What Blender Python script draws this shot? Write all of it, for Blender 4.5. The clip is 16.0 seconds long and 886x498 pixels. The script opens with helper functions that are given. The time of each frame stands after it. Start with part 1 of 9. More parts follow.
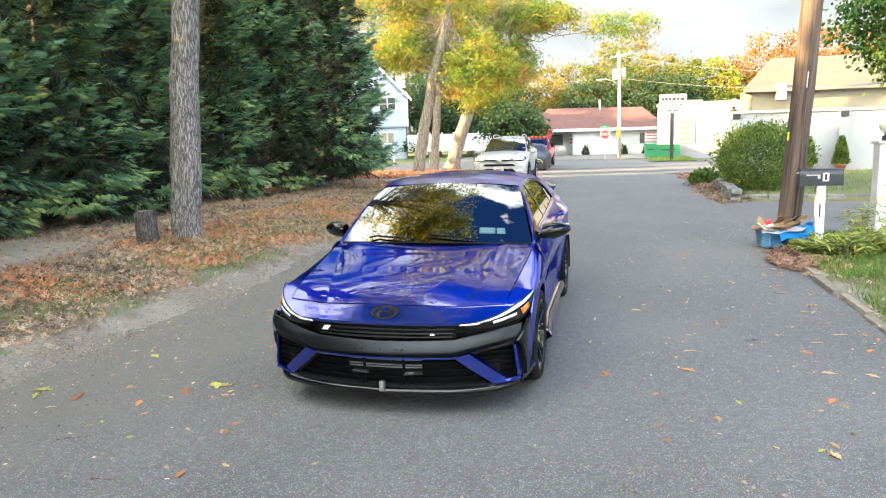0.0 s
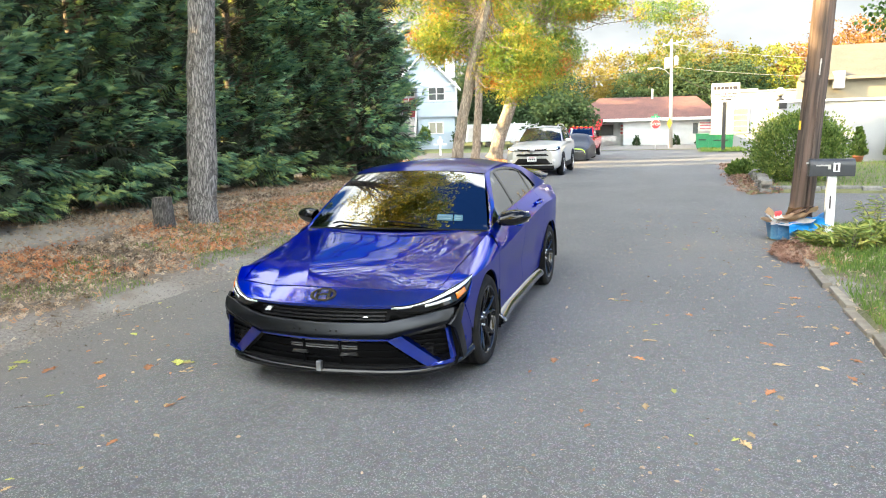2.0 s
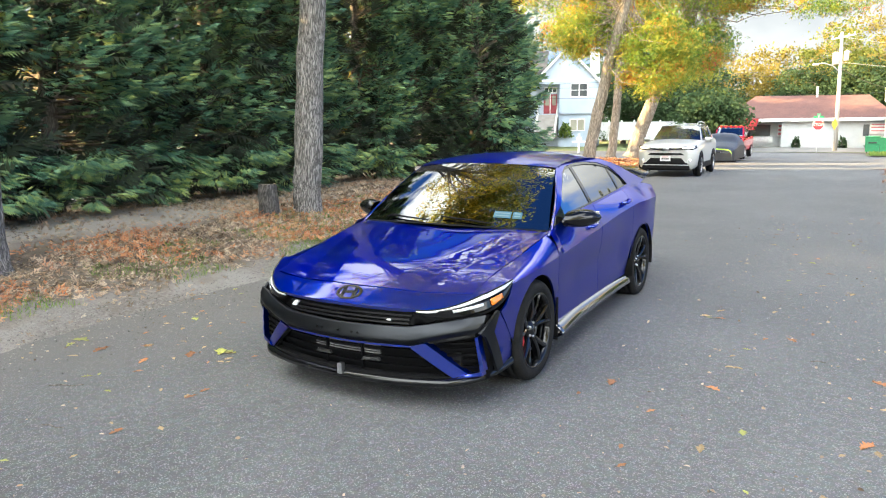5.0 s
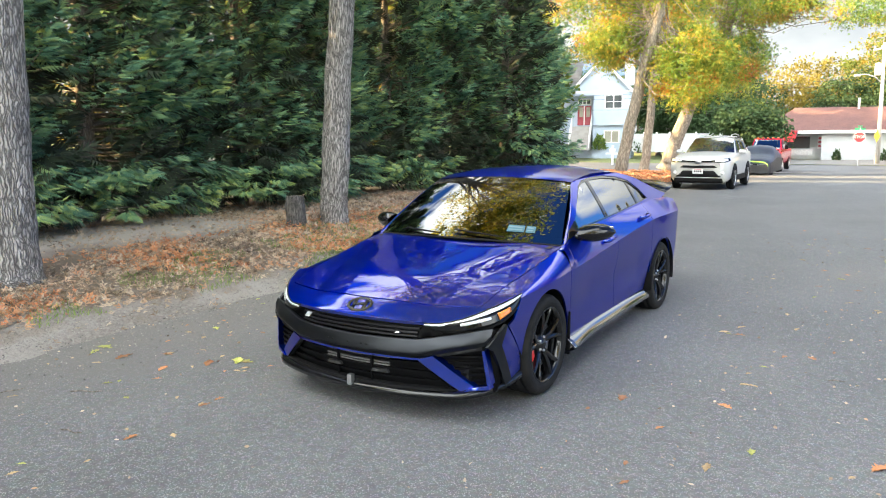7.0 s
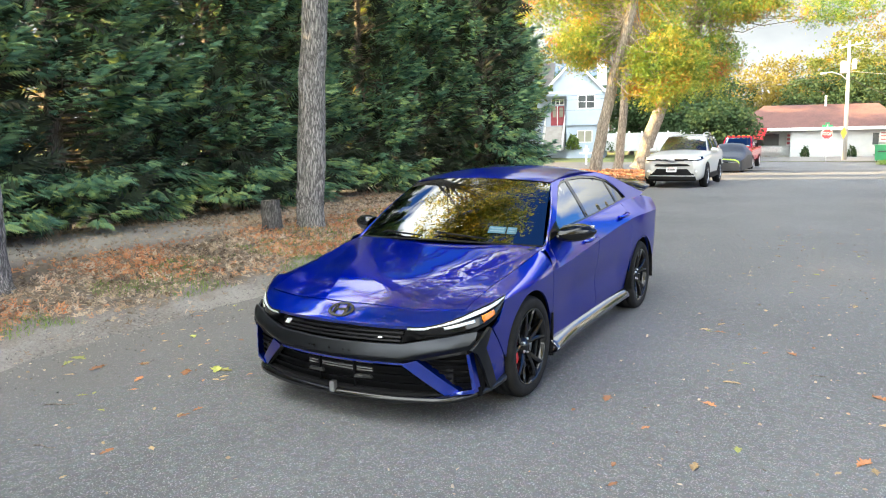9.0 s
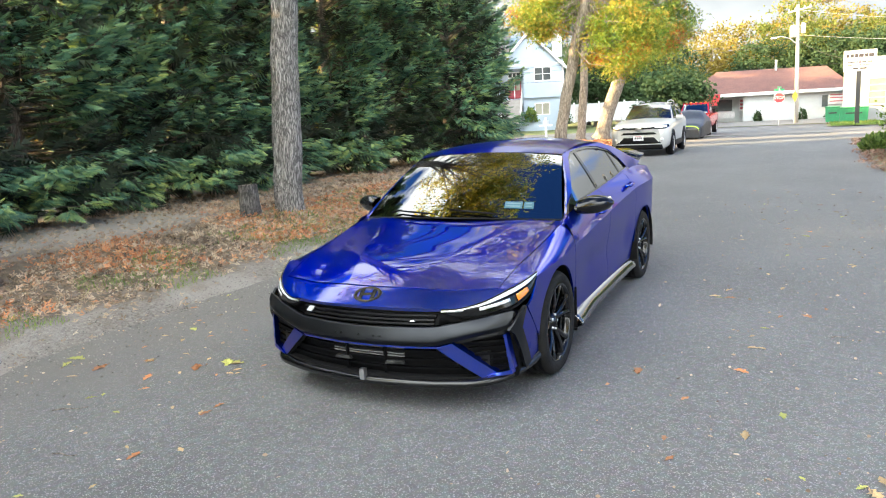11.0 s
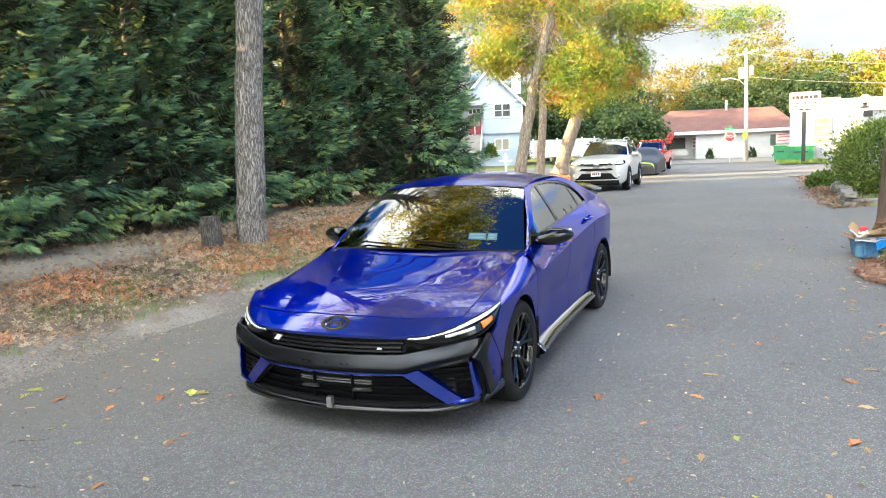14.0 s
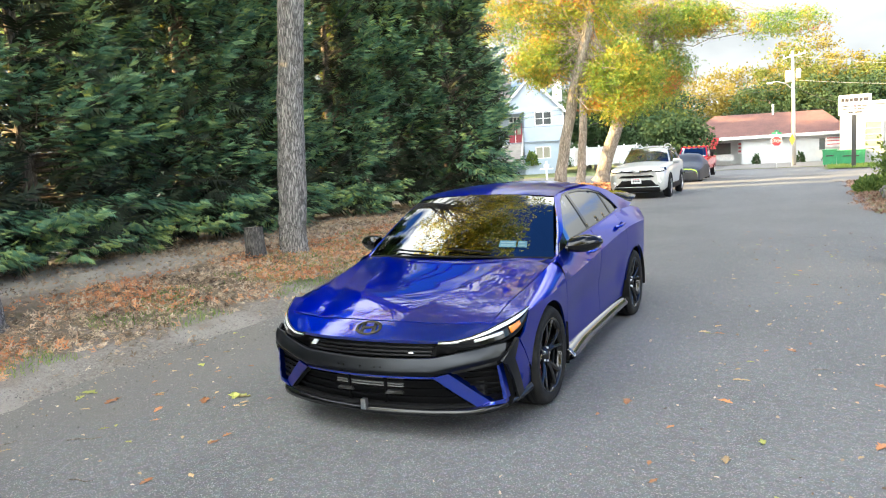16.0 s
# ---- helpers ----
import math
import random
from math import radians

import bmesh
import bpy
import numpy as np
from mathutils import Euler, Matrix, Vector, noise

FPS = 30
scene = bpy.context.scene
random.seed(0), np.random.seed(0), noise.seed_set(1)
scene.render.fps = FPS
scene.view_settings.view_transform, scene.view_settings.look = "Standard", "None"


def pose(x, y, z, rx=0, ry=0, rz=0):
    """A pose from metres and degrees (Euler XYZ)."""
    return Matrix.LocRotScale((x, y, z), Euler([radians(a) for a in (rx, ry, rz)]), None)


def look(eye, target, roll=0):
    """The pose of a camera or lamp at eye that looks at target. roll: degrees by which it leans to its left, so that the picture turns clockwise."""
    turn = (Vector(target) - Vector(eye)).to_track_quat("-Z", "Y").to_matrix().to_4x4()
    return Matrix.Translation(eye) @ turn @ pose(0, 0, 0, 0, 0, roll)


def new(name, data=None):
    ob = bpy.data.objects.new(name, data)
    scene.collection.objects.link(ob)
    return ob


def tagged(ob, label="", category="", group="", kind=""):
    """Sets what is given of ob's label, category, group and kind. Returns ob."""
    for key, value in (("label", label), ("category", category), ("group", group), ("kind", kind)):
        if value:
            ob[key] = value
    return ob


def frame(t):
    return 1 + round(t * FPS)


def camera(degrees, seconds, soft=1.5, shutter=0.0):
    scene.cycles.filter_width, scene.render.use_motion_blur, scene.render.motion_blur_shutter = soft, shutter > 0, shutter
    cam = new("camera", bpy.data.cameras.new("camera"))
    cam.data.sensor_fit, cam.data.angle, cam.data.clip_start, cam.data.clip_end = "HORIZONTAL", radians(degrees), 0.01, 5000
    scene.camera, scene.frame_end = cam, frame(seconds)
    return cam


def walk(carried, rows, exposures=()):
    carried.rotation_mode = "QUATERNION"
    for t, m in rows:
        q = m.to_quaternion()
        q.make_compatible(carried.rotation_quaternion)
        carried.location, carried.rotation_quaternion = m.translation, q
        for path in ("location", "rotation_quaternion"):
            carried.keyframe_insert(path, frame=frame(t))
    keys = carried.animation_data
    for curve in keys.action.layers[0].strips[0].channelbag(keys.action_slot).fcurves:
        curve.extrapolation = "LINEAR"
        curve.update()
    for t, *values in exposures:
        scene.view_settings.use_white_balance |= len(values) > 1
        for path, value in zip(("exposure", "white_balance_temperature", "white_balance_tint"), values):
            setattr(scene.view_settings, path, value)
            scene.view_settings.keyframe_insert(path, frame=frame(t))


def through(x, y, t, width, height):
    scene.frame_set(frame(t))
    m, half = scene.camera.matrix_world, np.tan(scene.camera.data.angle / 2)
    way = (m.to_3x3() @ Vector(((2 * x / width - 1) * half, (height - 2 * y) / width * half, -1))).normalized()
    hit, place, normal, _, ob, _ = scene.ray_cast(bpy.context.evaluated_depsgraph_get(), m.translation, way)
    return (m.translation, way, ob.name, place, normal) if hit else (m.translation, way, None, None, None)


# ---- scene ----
cam = camera(62.5, 16.0, soft=1.1)
PATH = [
    (0, (1.453, -5.084, 1.759), (0.976, -3.167, 1.449), -1.6),
    (0.5, (1.619, -5.152, 1.766), (1.075, -3.25, 1.465), -1.4),
    (1, (1.803, -5.261, 1.739), (1.18, -3.386, 1.428), -1.2),
    (1.5, (1.998, -5.194, 1.736), (1.341, -3.334, 1.409), -1.3),
    (2, (2.212, -4.982, 1.722), (1.592, -3.109, 1.39), -1.6),
    (2.5, (2.225, -4.77, 1.713), (1.636, -2.885, 1.394), -1.5),
    (3, (2.172, -4.525, 1.724), (1.544, -2.65, 1.426), -1.5),
    (3.5, (2.241, -4.307, 1.71), (1.474, -2.485, 1.407), -1.6),
    (4, (2.362, -4.141, 1.669), (1.476, -2.38, 1.333), -1.5),
    (4.5, (2.461, -4.159, 1.642), (1.509, -2.437, 1.286), -1.0),
    (5, (2.616, -4.291, 1.648), (1.648, -2.573, 1.314), -0.6),
    (5.2, (2.67, -4.316, 1.659), (1.699, -2.596, 1.346), -0.5),
    (7.3, (2.76, -4.24, 1.669), (1.707, -2.567, 1.365), -0.5),
    (7.5, (2.756, -4.235, 1.659), (1.725, -2.548, 1.357), -0.6),
    (8, (2.743, -4.209, 1.672), (1.759, -2.494, 1.371), -0.9),
    (8.5, (2.715, -4.216, 1.668), (1.736, -2.497, 1.371), -1.2),
    (9, (2.701, -4.222, 1.668), (1.708, -2.512, 1.368), -1.2),
    (9.2, (2.694, -4.226, 1.661), (1.697, -2.519, 1.359), -1.2),
    (11.3, (2.17, -4.315, 1.672), (1.303, -2.554, 1.292), -3.9),
    (11.5, (2.106, -4.387, 1.677), (1.255, -2.619, 1.289), -4.3),
    (12, (2.072, -4.418, 1.693), (1.258, -2.634, 1.302), -4.3),
    (12.5, (2.106, -4.35, 1.677), (1.339, -2.539, 1.318), -3.2),
    (13, (2.152, -4.31, 1.68), (1.397, -2.485, 1.363), -2.3),
    (13.5, (2.209, -4.276, 1.663), (1.436, -2.454, 1.378), -2.3),
    (14, (2.297, -4.403, 1.663), (1.5, -2.59, 1.384), -2.6),
    (14.5, (2.372, -4.555, 1.666), (1.542, -2.76, 1.371), -2.7),
    (15, (2.424, -4.544, 1.669), (1.55, -2.769, 1.377), -2.7),
    (15.5, (2.428, -4.521, 1.668), (1.53, -2.754, 1.4), -2.8),
    (16, (2.432, -4.51, 1.672), (1.53, -2.742, 1.423), -3.4),
]
walk(cam, [(t, look(eye, target, roll)) for t, eye, target, roll in PATH])
# ---- light: low sun from the left and behind, broken cloud ----
SUN_AZ, SUN_EL = radians(25.0), radians(19.0)
SUN_DIR = Vector((-math.cos(SUN_AZ) * math.cos(SUN_EL), -math.sin(SUN_AZ) * math.cos(SUN_EL), math.sin(SUN_EL)))
sun = new("sun", bpy.data.lights.new("sun", "SUN"))
sun.data.energy, sun.data.angle, sun.data.color = 3.9, radians(0.6), (1.0, 0.66, 0.29)
sun.matrix_world = look(SUN_DIR * 50, (0, 0, 0))

world = bpy.data.worlds.new("sky")
scene.world = world
world.use_nodes = True
wn, wl = world.node_tree.nodes, world.node_tree.links
wn.clear()
w_out = wn.new("ShaderNodeOutputWorld")
w_bg = wn.new("ShaderNodeBackground")
w_sky = wn.new("ShaderNodeTexSky")
w_sky.sky_type, w_sky.sun_disc = "NISHITA", False
w_sky.sun_elevation = SUN_EL
w_sky.sun_rotation = math.atan2(SUN_DIR.x, SUN_DIR.y)
w_sky.air_density, w_sky.dust_density, w_sky.ozone_density = 1.0, 0.6, 1.5
w_co = wn.new("ShaderNodeTexCoord")
w_map = wn.new("ShaderNodeMapping")
w_map.inputs["Scale"].default_value = (1.0, 1.0, 2.2)
w_map.inputs["Location"].default_value = (0.35, 0.2, 0.1)
w_noise = wn.new("ShaderNodeTexNoise")
w_noise.inputs["Scale"].default_value, w_noise.inputs["Detail"].default_value = 1.9, 9.0
w_noise.inputs["Roughness"].default_value = 0.56
w_ramp = wn.new("ShaderNodeValToRGB")
w_ramp.color_ramp.elements[0].position, w_ramp.color_ramp.elements[1].position = 0.480, 0.545
w_sep = wn.new("ShaderNodeSeparateXYZ")
w_low = wn.new("ShaderNodeMapRange")          # cloud bank thickens towards the horizon
w_low.inputs["From Min"].default_value, w_low.inputs["From Max"].default_value = 0.93, 0.04
w_low.inputs["To Min"].default_value, w_low.inputs["To Max"].default_value = -0.070, 0.13
w_add = wn.new("ShaderNodeMath")
w_add.operation = "ADD"
w_shade = wn.new("ShaderNodeTexNoise")
w_shade.inputs["Scale"].default_value, w_shade.inputs["Detail"].default_value = 4.0, 6.0
w_cloud = wn.new("ShaderNodeValToRGB")
w_cloud.color_ramp.elements[0].position, w_cloud.color_ramp.elements[1].position = 0.3, 0.65
w_cloud.color_ramp.elements[0].color, w_cloud.color_ramp.elements[1].color = (5.0, 5.0, 5.0, 1), (9.0, 8.5, 7.8, 1)
w_dot = wn.new("ShaderNodeVectorMath")          # cloud is brighter overhead and behind, on the side of the sun
w_dot.operation = "DOT_PRODUCT"
w_dot.inputs[1].default_value = (0.25, -0.45, 0.86)
w_side = wn.new("ShaderNodeMapRange")
w_side.inputs["From Min"].default_value, w_side.inputs["From Max"].default_value = -0.22, 0.7
w_side.inputs["To Min"].default_value, w_side.inputs["To Max"].default_value = 0.34, 2.8
w_lit = wn.new("ShaderNodeVectorMath")
w_lit.operation = "SCALE"
w_deep = wn.new("ShaderNodeVectorMath")         # clear, deep blue between the clouds
w_deep.operation = "MULTIPLY"
w_deep.inputs[1].default_value = (0.22, 0.40, 0.78)
w_mix = wn.new("ShaderNodeMix")
w_mix.data_type = "RGBA"
wl.new(w_co.outputs["Generated"], w_map.inputs["Vector"])
wl.new(w_map.outputs["Vector"], w_noise.inputs["Vector"])
wl.new(w_map.outputs["Vector"], w_shade.inputs["Vector"])
wl.new(w_co.outputs["Generated"], w_sep.inputs[0])
wl.new(w_sep.outputs["Z"], w_low.inputs["Value"])
wl.new(w_noise.outputs["Fac"], w_add.inputs[0])
wl.new(w_low.outputs["Result"], w_add.inputs[1])
w_back = wn.new("ShaderNodeMapRange")         # and it closes up behind, towards the south
w_back.inputs["From Min"].default_value, w_back.inputs["From Max"].default_value = 0.0, -0.55
w_back.inputs["To Min"].default_value, w_back.inputs["To Max"].default_value = 0.0, 0.16
w_sum = wn.new("ShaderNodeMath")
w_sum.operation = "ADD"
wl.new(w_sep.outputs["Y"], w_back.inputs["Value"])
wl.new(w_add.outputs[0], w_sum.inputs[0])
wl.new(w_back.outputs["Result"], w_sum.inputs[1])
w_east = wn.new("ShaderNodeMapRange")         # and breaks up towards the east
w_east.inputs["From Min"].default_value, w_east.inputs["From Max"].default_value = 0.32, 0.8
w_east.inputs["To Min"].default_value, w_east.inputs["To Max"].default_value = 0.0, -0.13
w_all = wn.new("ShaderNodeMath")
w_all.operation = "ADD"
wl.new(w_sep.outputs["X"], w_east.inputs["Value"])
wl.new(w_sum.outputs[0], w_all.inputs[0])
wl.new(w_east.outputs["Result"], w_all.inputs[1])
wl.new(w_all.outputs[0], w_ramp.inputs["Fac"])
wl.new(w_shade.outputs["Fac"], w_cloud.inputs["Fac"])
wl.new(w_ramp.outputs["Color"], w_mix.inputs["Factor"])
wl.new(w_sky.outputs["Color"], w_deep.inputs[0])
wl.new(w_deep.outputs[0], w_mix.inputs["A"])
wl.new(w_co.outputs["Generated"], w_dot.inputs[0])
wl.new(w_dot.outputs["Value"], w_side.inputs["Value"])
wl.new(w_cloud.outputs["Color"], w_lit.inputs[0])
wl.new(w_side.outputs["Result"], w_lit.inputs["Scale"])
wl.new(w_lit.outputs[0], w_mix.inputs["B"])
wl.new(w_mix.outputs["Result"], w_bg.inputs["Color"])
wl.new(w_bg.outputs[0], w_out.inputs[0])
w_bg.inputs["Strength"].default_value = 0.05
scene.view_settings.exposure = 3.14
scene.view_settings.use_white_balance = True
scene.view_settings.white_balance_temperature = 5950.0
scene.view_settings.white_balance_tint = 4.0
# ---- materials ----
def mat(name, base=(0.5, 0.5, 0.5), rough=0.6, metal=0.0, alt=None, scale=4.0, detail=6.0, lo=0.35, hi=0.65,
        fine=None, fine_scale=60.0, fine_amt=0.35, bump=0.0, bump_scale=80.0, bump_dist=0.01, island=0.0, per_object=0.0,
        coat=0.0, spec=0.5, stretch=(1, 1, 1), rough_var=0.0):
    """A surface with two scales of colour variation and fine relief, in metres."""
    m = bpy.data.materials.new(name)
    m.use_nodes = True
    n, l = m.node_tree.nodes, m.node_tree.links
    b = n["Principled BSDF"]
    b.inputs["Roughness"].default_value, b.inputs["Metallic"].default_value = rough, metal
    b.inputs["Coat Weight"].default_value, b.inputs["Coat Roughness"].default_value = coat, 0.02
    b.inputs["Specular IOR Level"].default_value = spec
    co = n.new("ShaderNodeTexCoord")
    mp = n.new("ShaderNodeMapping")
    mp.inputs["Scale"].default_value = stretch
    l.new(co.outputs["Object"], mp.inputs["Vector"])
    geo = n.new("ShaderNodeNewGeometry")
    pos = mp.outputs["Vector"]
    col = None

    def mixed(fac, a, c, kind="MIX"):
        x = n.new("ShaderNodeMix")
        x.data_type, x.blend_type = "RGBA", kind
        l.new(fac, x.inputs["Factor"]) if not isinstance(fac, float) else None
        if isinstance(fac, float):
            x.inputs["Factor"].default_value = fac
        for key, v in (("A", a), ("B", c)):
            if isinstance(v, tuple):
                x.inputs[key].default_value = (*v, 1)
            else:
                l.new(v, x.inputs[key])
        return x.outputs["Result"]

    def noise_at(sc, dt=6.0, lo_=0.35, hi_=0.65):
        t = n.new("ShaderNodeTexNoise")
        t.inputs["Scale"].default_value, t.inputs["Detail"].default_value = sc, dt
        l.new(pos, t.inputs["Vector"])
        r = n.new("ShaderNodeMapRange")
        r.inputs["From Min"].default_value, r.inputs["From Max"].default_value = lo_, hi_
        l.new(t.outputs["Fac"], r.inputs["Value"])
        return r.outputs["Result"]

    if alt is not None:
        col = mixed(noise_at(scale, detail, lo, hi), base, alt)
    if fine is not None:
        g = n.new("ShaderNodeMath")
        g.operation = "MULTIPLY"
        g.inputs[1].default_value = fine_amt
        l.new(noise_at(fine_scale, 3.0), g.inputs[0])
        col = mixed(g.outputs[0], col if col is not None else base, fine)
    if island or per_object:
        src = geo.outputs["Random Per Island"] if island else None
        if per_object:
            src = n.new("ShaderNodeObjectInfo").outputs["Random"]
        h = n.new("ShaderNodeHueSaturation")
        r = n.new("ShaderNodeMapRange")
        amt = island or per_object
        r.inputs["To Min"].default_value, r.inputs["To Max"].default_value = 1 - amt, 1 + amt
        l.new(src, r.inputs["Value"])
        l.new(r.outputs["Result"], h.inputs["Value"])
        if col is None:
            h.inputs["Color"].default_value = (*base, 1)
        else:
            l.new(col, h.inputs["Color"])
        col = h.outputs["Color"]
    if col is None:
        b.inputs["Base Color"].default_value = (*base, 1)
    else:
        l.new(col, b.inputs["Base Color"])
    if rough_var:
        r = n.new("ShaderNodeMapRange")
        r.inputs["To Min"].default_value, r.inputs["To Max"].default_value = rough - rough_var, rough + rough_var
        l.new(noise_at(scale * 1.7), r.inputs["Value"])
        l.new(r.outputs["Result"], b.inputs["Roughness"])
    if bump:
        t = n.new("ShaderNodeTexNoise")
        t.inputs["Scale"].default_value, t.inputs["Detail"].default_value = bump_scale, 5.0
        l.new(pos, t.inputs["Vector"])
        k = n.new("ShaderNodeBump")
        k.inputs["Strength"].default_value, k.inputs["Distance"].default_value = bump, bump_dist
        l.new(t.outputs["Fac"], k.inputs["Height"])
        l.new(k.outputs["Normal"], b.inputs["Normal"])
    return m


def leaf_mat(name, stops, rough=0.55, through=0.35, scale=0.9, bias=0.0, each=0.55):
    """Leaves: colour by island and by a broad noise, with light passing through them."""
    m = bpy.data.materials.new(name)
    m.use_nodes = True
    n, l = m.node_tree.nodes, m.node_tree.links
    b = n["Principled BSDF"]
    b.inputs["Roughness"].default_value = rough
    b.inputs["Specular IOR Level"].default_value = 0.35
    geo, co = n.new("ShaderNodeNewGeometry"), n.new("ShaderNodeTexCoord")
    t = n.new("ShaderNodeTexNoise")
    t.inputs["Scale"].default_value, t.inputs["Detail"].default_value = scale, 3.0
    l.new(co.outputs["Object"], t.inputs["Vector"])
    a = n.new("ShaderNodeMath")
    a.operation = "MULTIPLY_ADD"
    a.inputs[1].default_value, a.inputs[2].default_value = each, bias - each / 2
    l.new(geo.outputs["Random Per Island"], a.inputs[0])
    s = n.new("ShaderNodeMath")
    s.operation = "ADD"
    l.new(a.outputs[0], s.inputs[0])
    l.new(t.outputs["Fac"], s.inputs[1])
    r = n.new("ShaderNodeValToRGB")
    el = r.color_ramp.elements
    while len(el) < len(stops):
        el.new(0.5)
    for e, (p, c) in zip(el, stops):
        e.position, e.color = p, (*c, 1)
    l.new(s.outputs[0], r.inputs["Fac"])
    l.new(r.outputs["Color"], b.inputs["Base Color"])
    tr = n.new("ShaderNodeBsdfTranslucent")
    l.new(r.outputs["Color"], tr.inputs["Color"])
    mx = n.new("ShaderNodeMixShader")
    mx.inputs[0].default_value = through
    l.new(b.outputs[0], mx.inputs[1])
    l.new(tr.outputs[0], mx.inputs[2])
    l.new(mx.outputs[0], n["Material Output"].inputs["Surface"])
    return m


def glass_mat(name, tint=(0.1, 0.12, 0.12), rough=0.0, ior=3.2):
    """A tinted pane: see-through, with the gloss of glass over it."""
    m = bpy.data.materials.new(name)
    m.use_nodes = True
    n, l = m.node_tree.nodes, m.node_tree.links
    n.remove(n["Principled BSDF"])
    t, g, f, x = (n.new("ShaderNode" + k) for k in ("BsdfTransparent", "BsdfGlossy", "Fresnel", "MixShader"))
    t.inputs["Color"].default_value = (*tint, 1)
    g.inputs["Roughness"].default_value = rough
    f.inputs["IOR"].default_value = ior
    l.new(f.outputs[0], x.inputs[0])
    l.new(t.outputs[0], x.inputs[1])
    l.new(g.outputs[0], x.inputs[2])
    l.new(x.outputs[0], n["Material Output"].inputs["Surface"])
    return m


def asphalt_mat(name, base, alt, pale, grit=0.5):
    """Worn asphalt: dark binder, light stone chips, stains and patches."""
    m = mat(name, base, 0.82, alt=alt, scale=0.55, detail=8, lo=0.3, hi=0.7, bump=0.55, bump_scale=140, bump_dist=0.006)
    n, l = m.node_tree.nodes, m.node_tree.links
    b = n["Principled BSDF"]
    co = [k for k in n if k.type == "MAPPING"][0].outputs["Vector"]
    v = n.new("ShaderNodeTexVoronoi")
    v.inputs["Scale"].default_value = 190.0
    l.new(co, v.inputs["Vector"])
    pick = n.new("ShaderNodeMapRange")
    pick.inputs["From Min"].default_value, pick.inputs["From Max"].default_value = 0.80, 0.95
    sep = n.new("ShaderNodeSeparateColor")
    l.new(v.outputs["Color"], sep.inputs[0])
    l.new(sep.outputs[0], pick.inputs["Value"])
    amt = n.new("ShaderNodeMath")
    amt.operation = "MULTIPLY"
    amt.inputs[1].default_value = grit
    l.new(pick.outputs["Result"], amt.inputs[0])
    mid = n.new("ShaderNodeTexNoise")
    mid.inputs["Scale"].default_value, mid.inputs["Detail"].default_value = 22.0, 5.0
    l.new(co, mid.inputs["Vector"])
    x1, x2 = n.new("ShaderNodeMix"), n.new("ShaderNodeMix")
    for x in (x1, x2):
        x.data_type = "RGBA"
    src = b.inputs["Base Color"].links[0].from_socket
    l.new(src, x1.inputs["A"])
    x1.inputs["B"].default_value = (*pale, 1)
    l.new(amt.outputs[0], x1.inputs["Factor"])
    x2.blend_type = "OVERLAY"
    x2.inputs["Factor"].default_value = 0.55
    l.new(x1.outputs["Result"], x2.inputs["A"])
    l.new(mid.outputs["Color"], x2.inputs["B"])
    hs = n.new("ShaderNodeHueSaturation")
    hs.inputs["Saturation"].default_value = 0.45
    l.new(x2.outputs["Result"], hs.inputs["Color"])
    l.new(hs.outputs["Color"], b.inputs["Base Color"])
    return m


def car_paint(name, base, metal=0.65, rough=0.28, flake=0.12):
    m = mat(name, base, rough, metal, coat=1.0, spec=0.0)
    b = m.node_tree.nodes["Principled BSDF"]
    b.inputs["Specular Tint"].default_value = (*[min(1.0, 0.02 + c * 1.9) for c in base], 1)
    b.inputs["Coat Weight"].default_value = 0.70
    b.inputs["Coat IOR"].default_value, b.inputs["Coat Roughness"].default_value = 2.2, 0.004
    return m


M = {}
M["asphalt"] = asphalt_mat("asphalt", (0.082, 0.083, 0.086), (0.118, 0.118, 0.119), (0.48, 0.475, 0.46), 0.45)
M["asphalt_far"] = asphalt_mat("asphalt_far", (0.105, 0.105, 0.105), (0.14, 0.138, 0.134), (0.30, 0.29, 0.28), 0.3)
M["drive"] = asphalt_mat("drive_asphalt", (0.085, 0.085, 0.087), (0.12, 0.119, 0.118), (0.28, 0.27, 0.265), 0.4)
def dusty(m, x_full, x_none, dust):
    """Blown dirt over the edge of the asphalt."""
    n, l = m.node_tree.nodes, m.node_tree.links
    b = n["Principled BSDF"]
    co, sp, t, a, r, x = (n.new("ShaderNode" + k) for k in ("TexCoord", "SeparateXYZ", "TexNoise", "Math", "MapRange", "Mix"))
    l.new(co.outputs["Object"], sp.inputs[0])
    l.new(co.outputs["Object"], t.inputs["Vector"])
    t.inputs["Scale"].default_value, t.inputs["Detail"].default_value, t.inputs["Roughness"].default_value = 1.6, 10.0, 0.72
    a.operation = "MULTIPLY_ADD"
    a.inputs[1].default_value = 2.6
    l.new(t.outputs["Fac"], a.inputs[0])
    l.new(sp.outputs["X"], a.inputs[2])
    r.inputs["From Min"].default_value, r.inputs["From Max"].default_value = x_none + 1.3, x_full + 1.3
    r.inputs["To Max"].default_value = 0.85
    l.new(a.outputs[0], r.inputs["Value"])
    x.data_type = "RGBA"
    x.inputs["B"].default_value = (*dust, 1)
    l.new(r.outputs["Result"], x.inputs["Factor"])
    l.new(b.inputs["Base Color"].links[0].from_socket, x.inputs["A"])
    l.new(x.outputs["Result"], b.inputs["Base Color"])


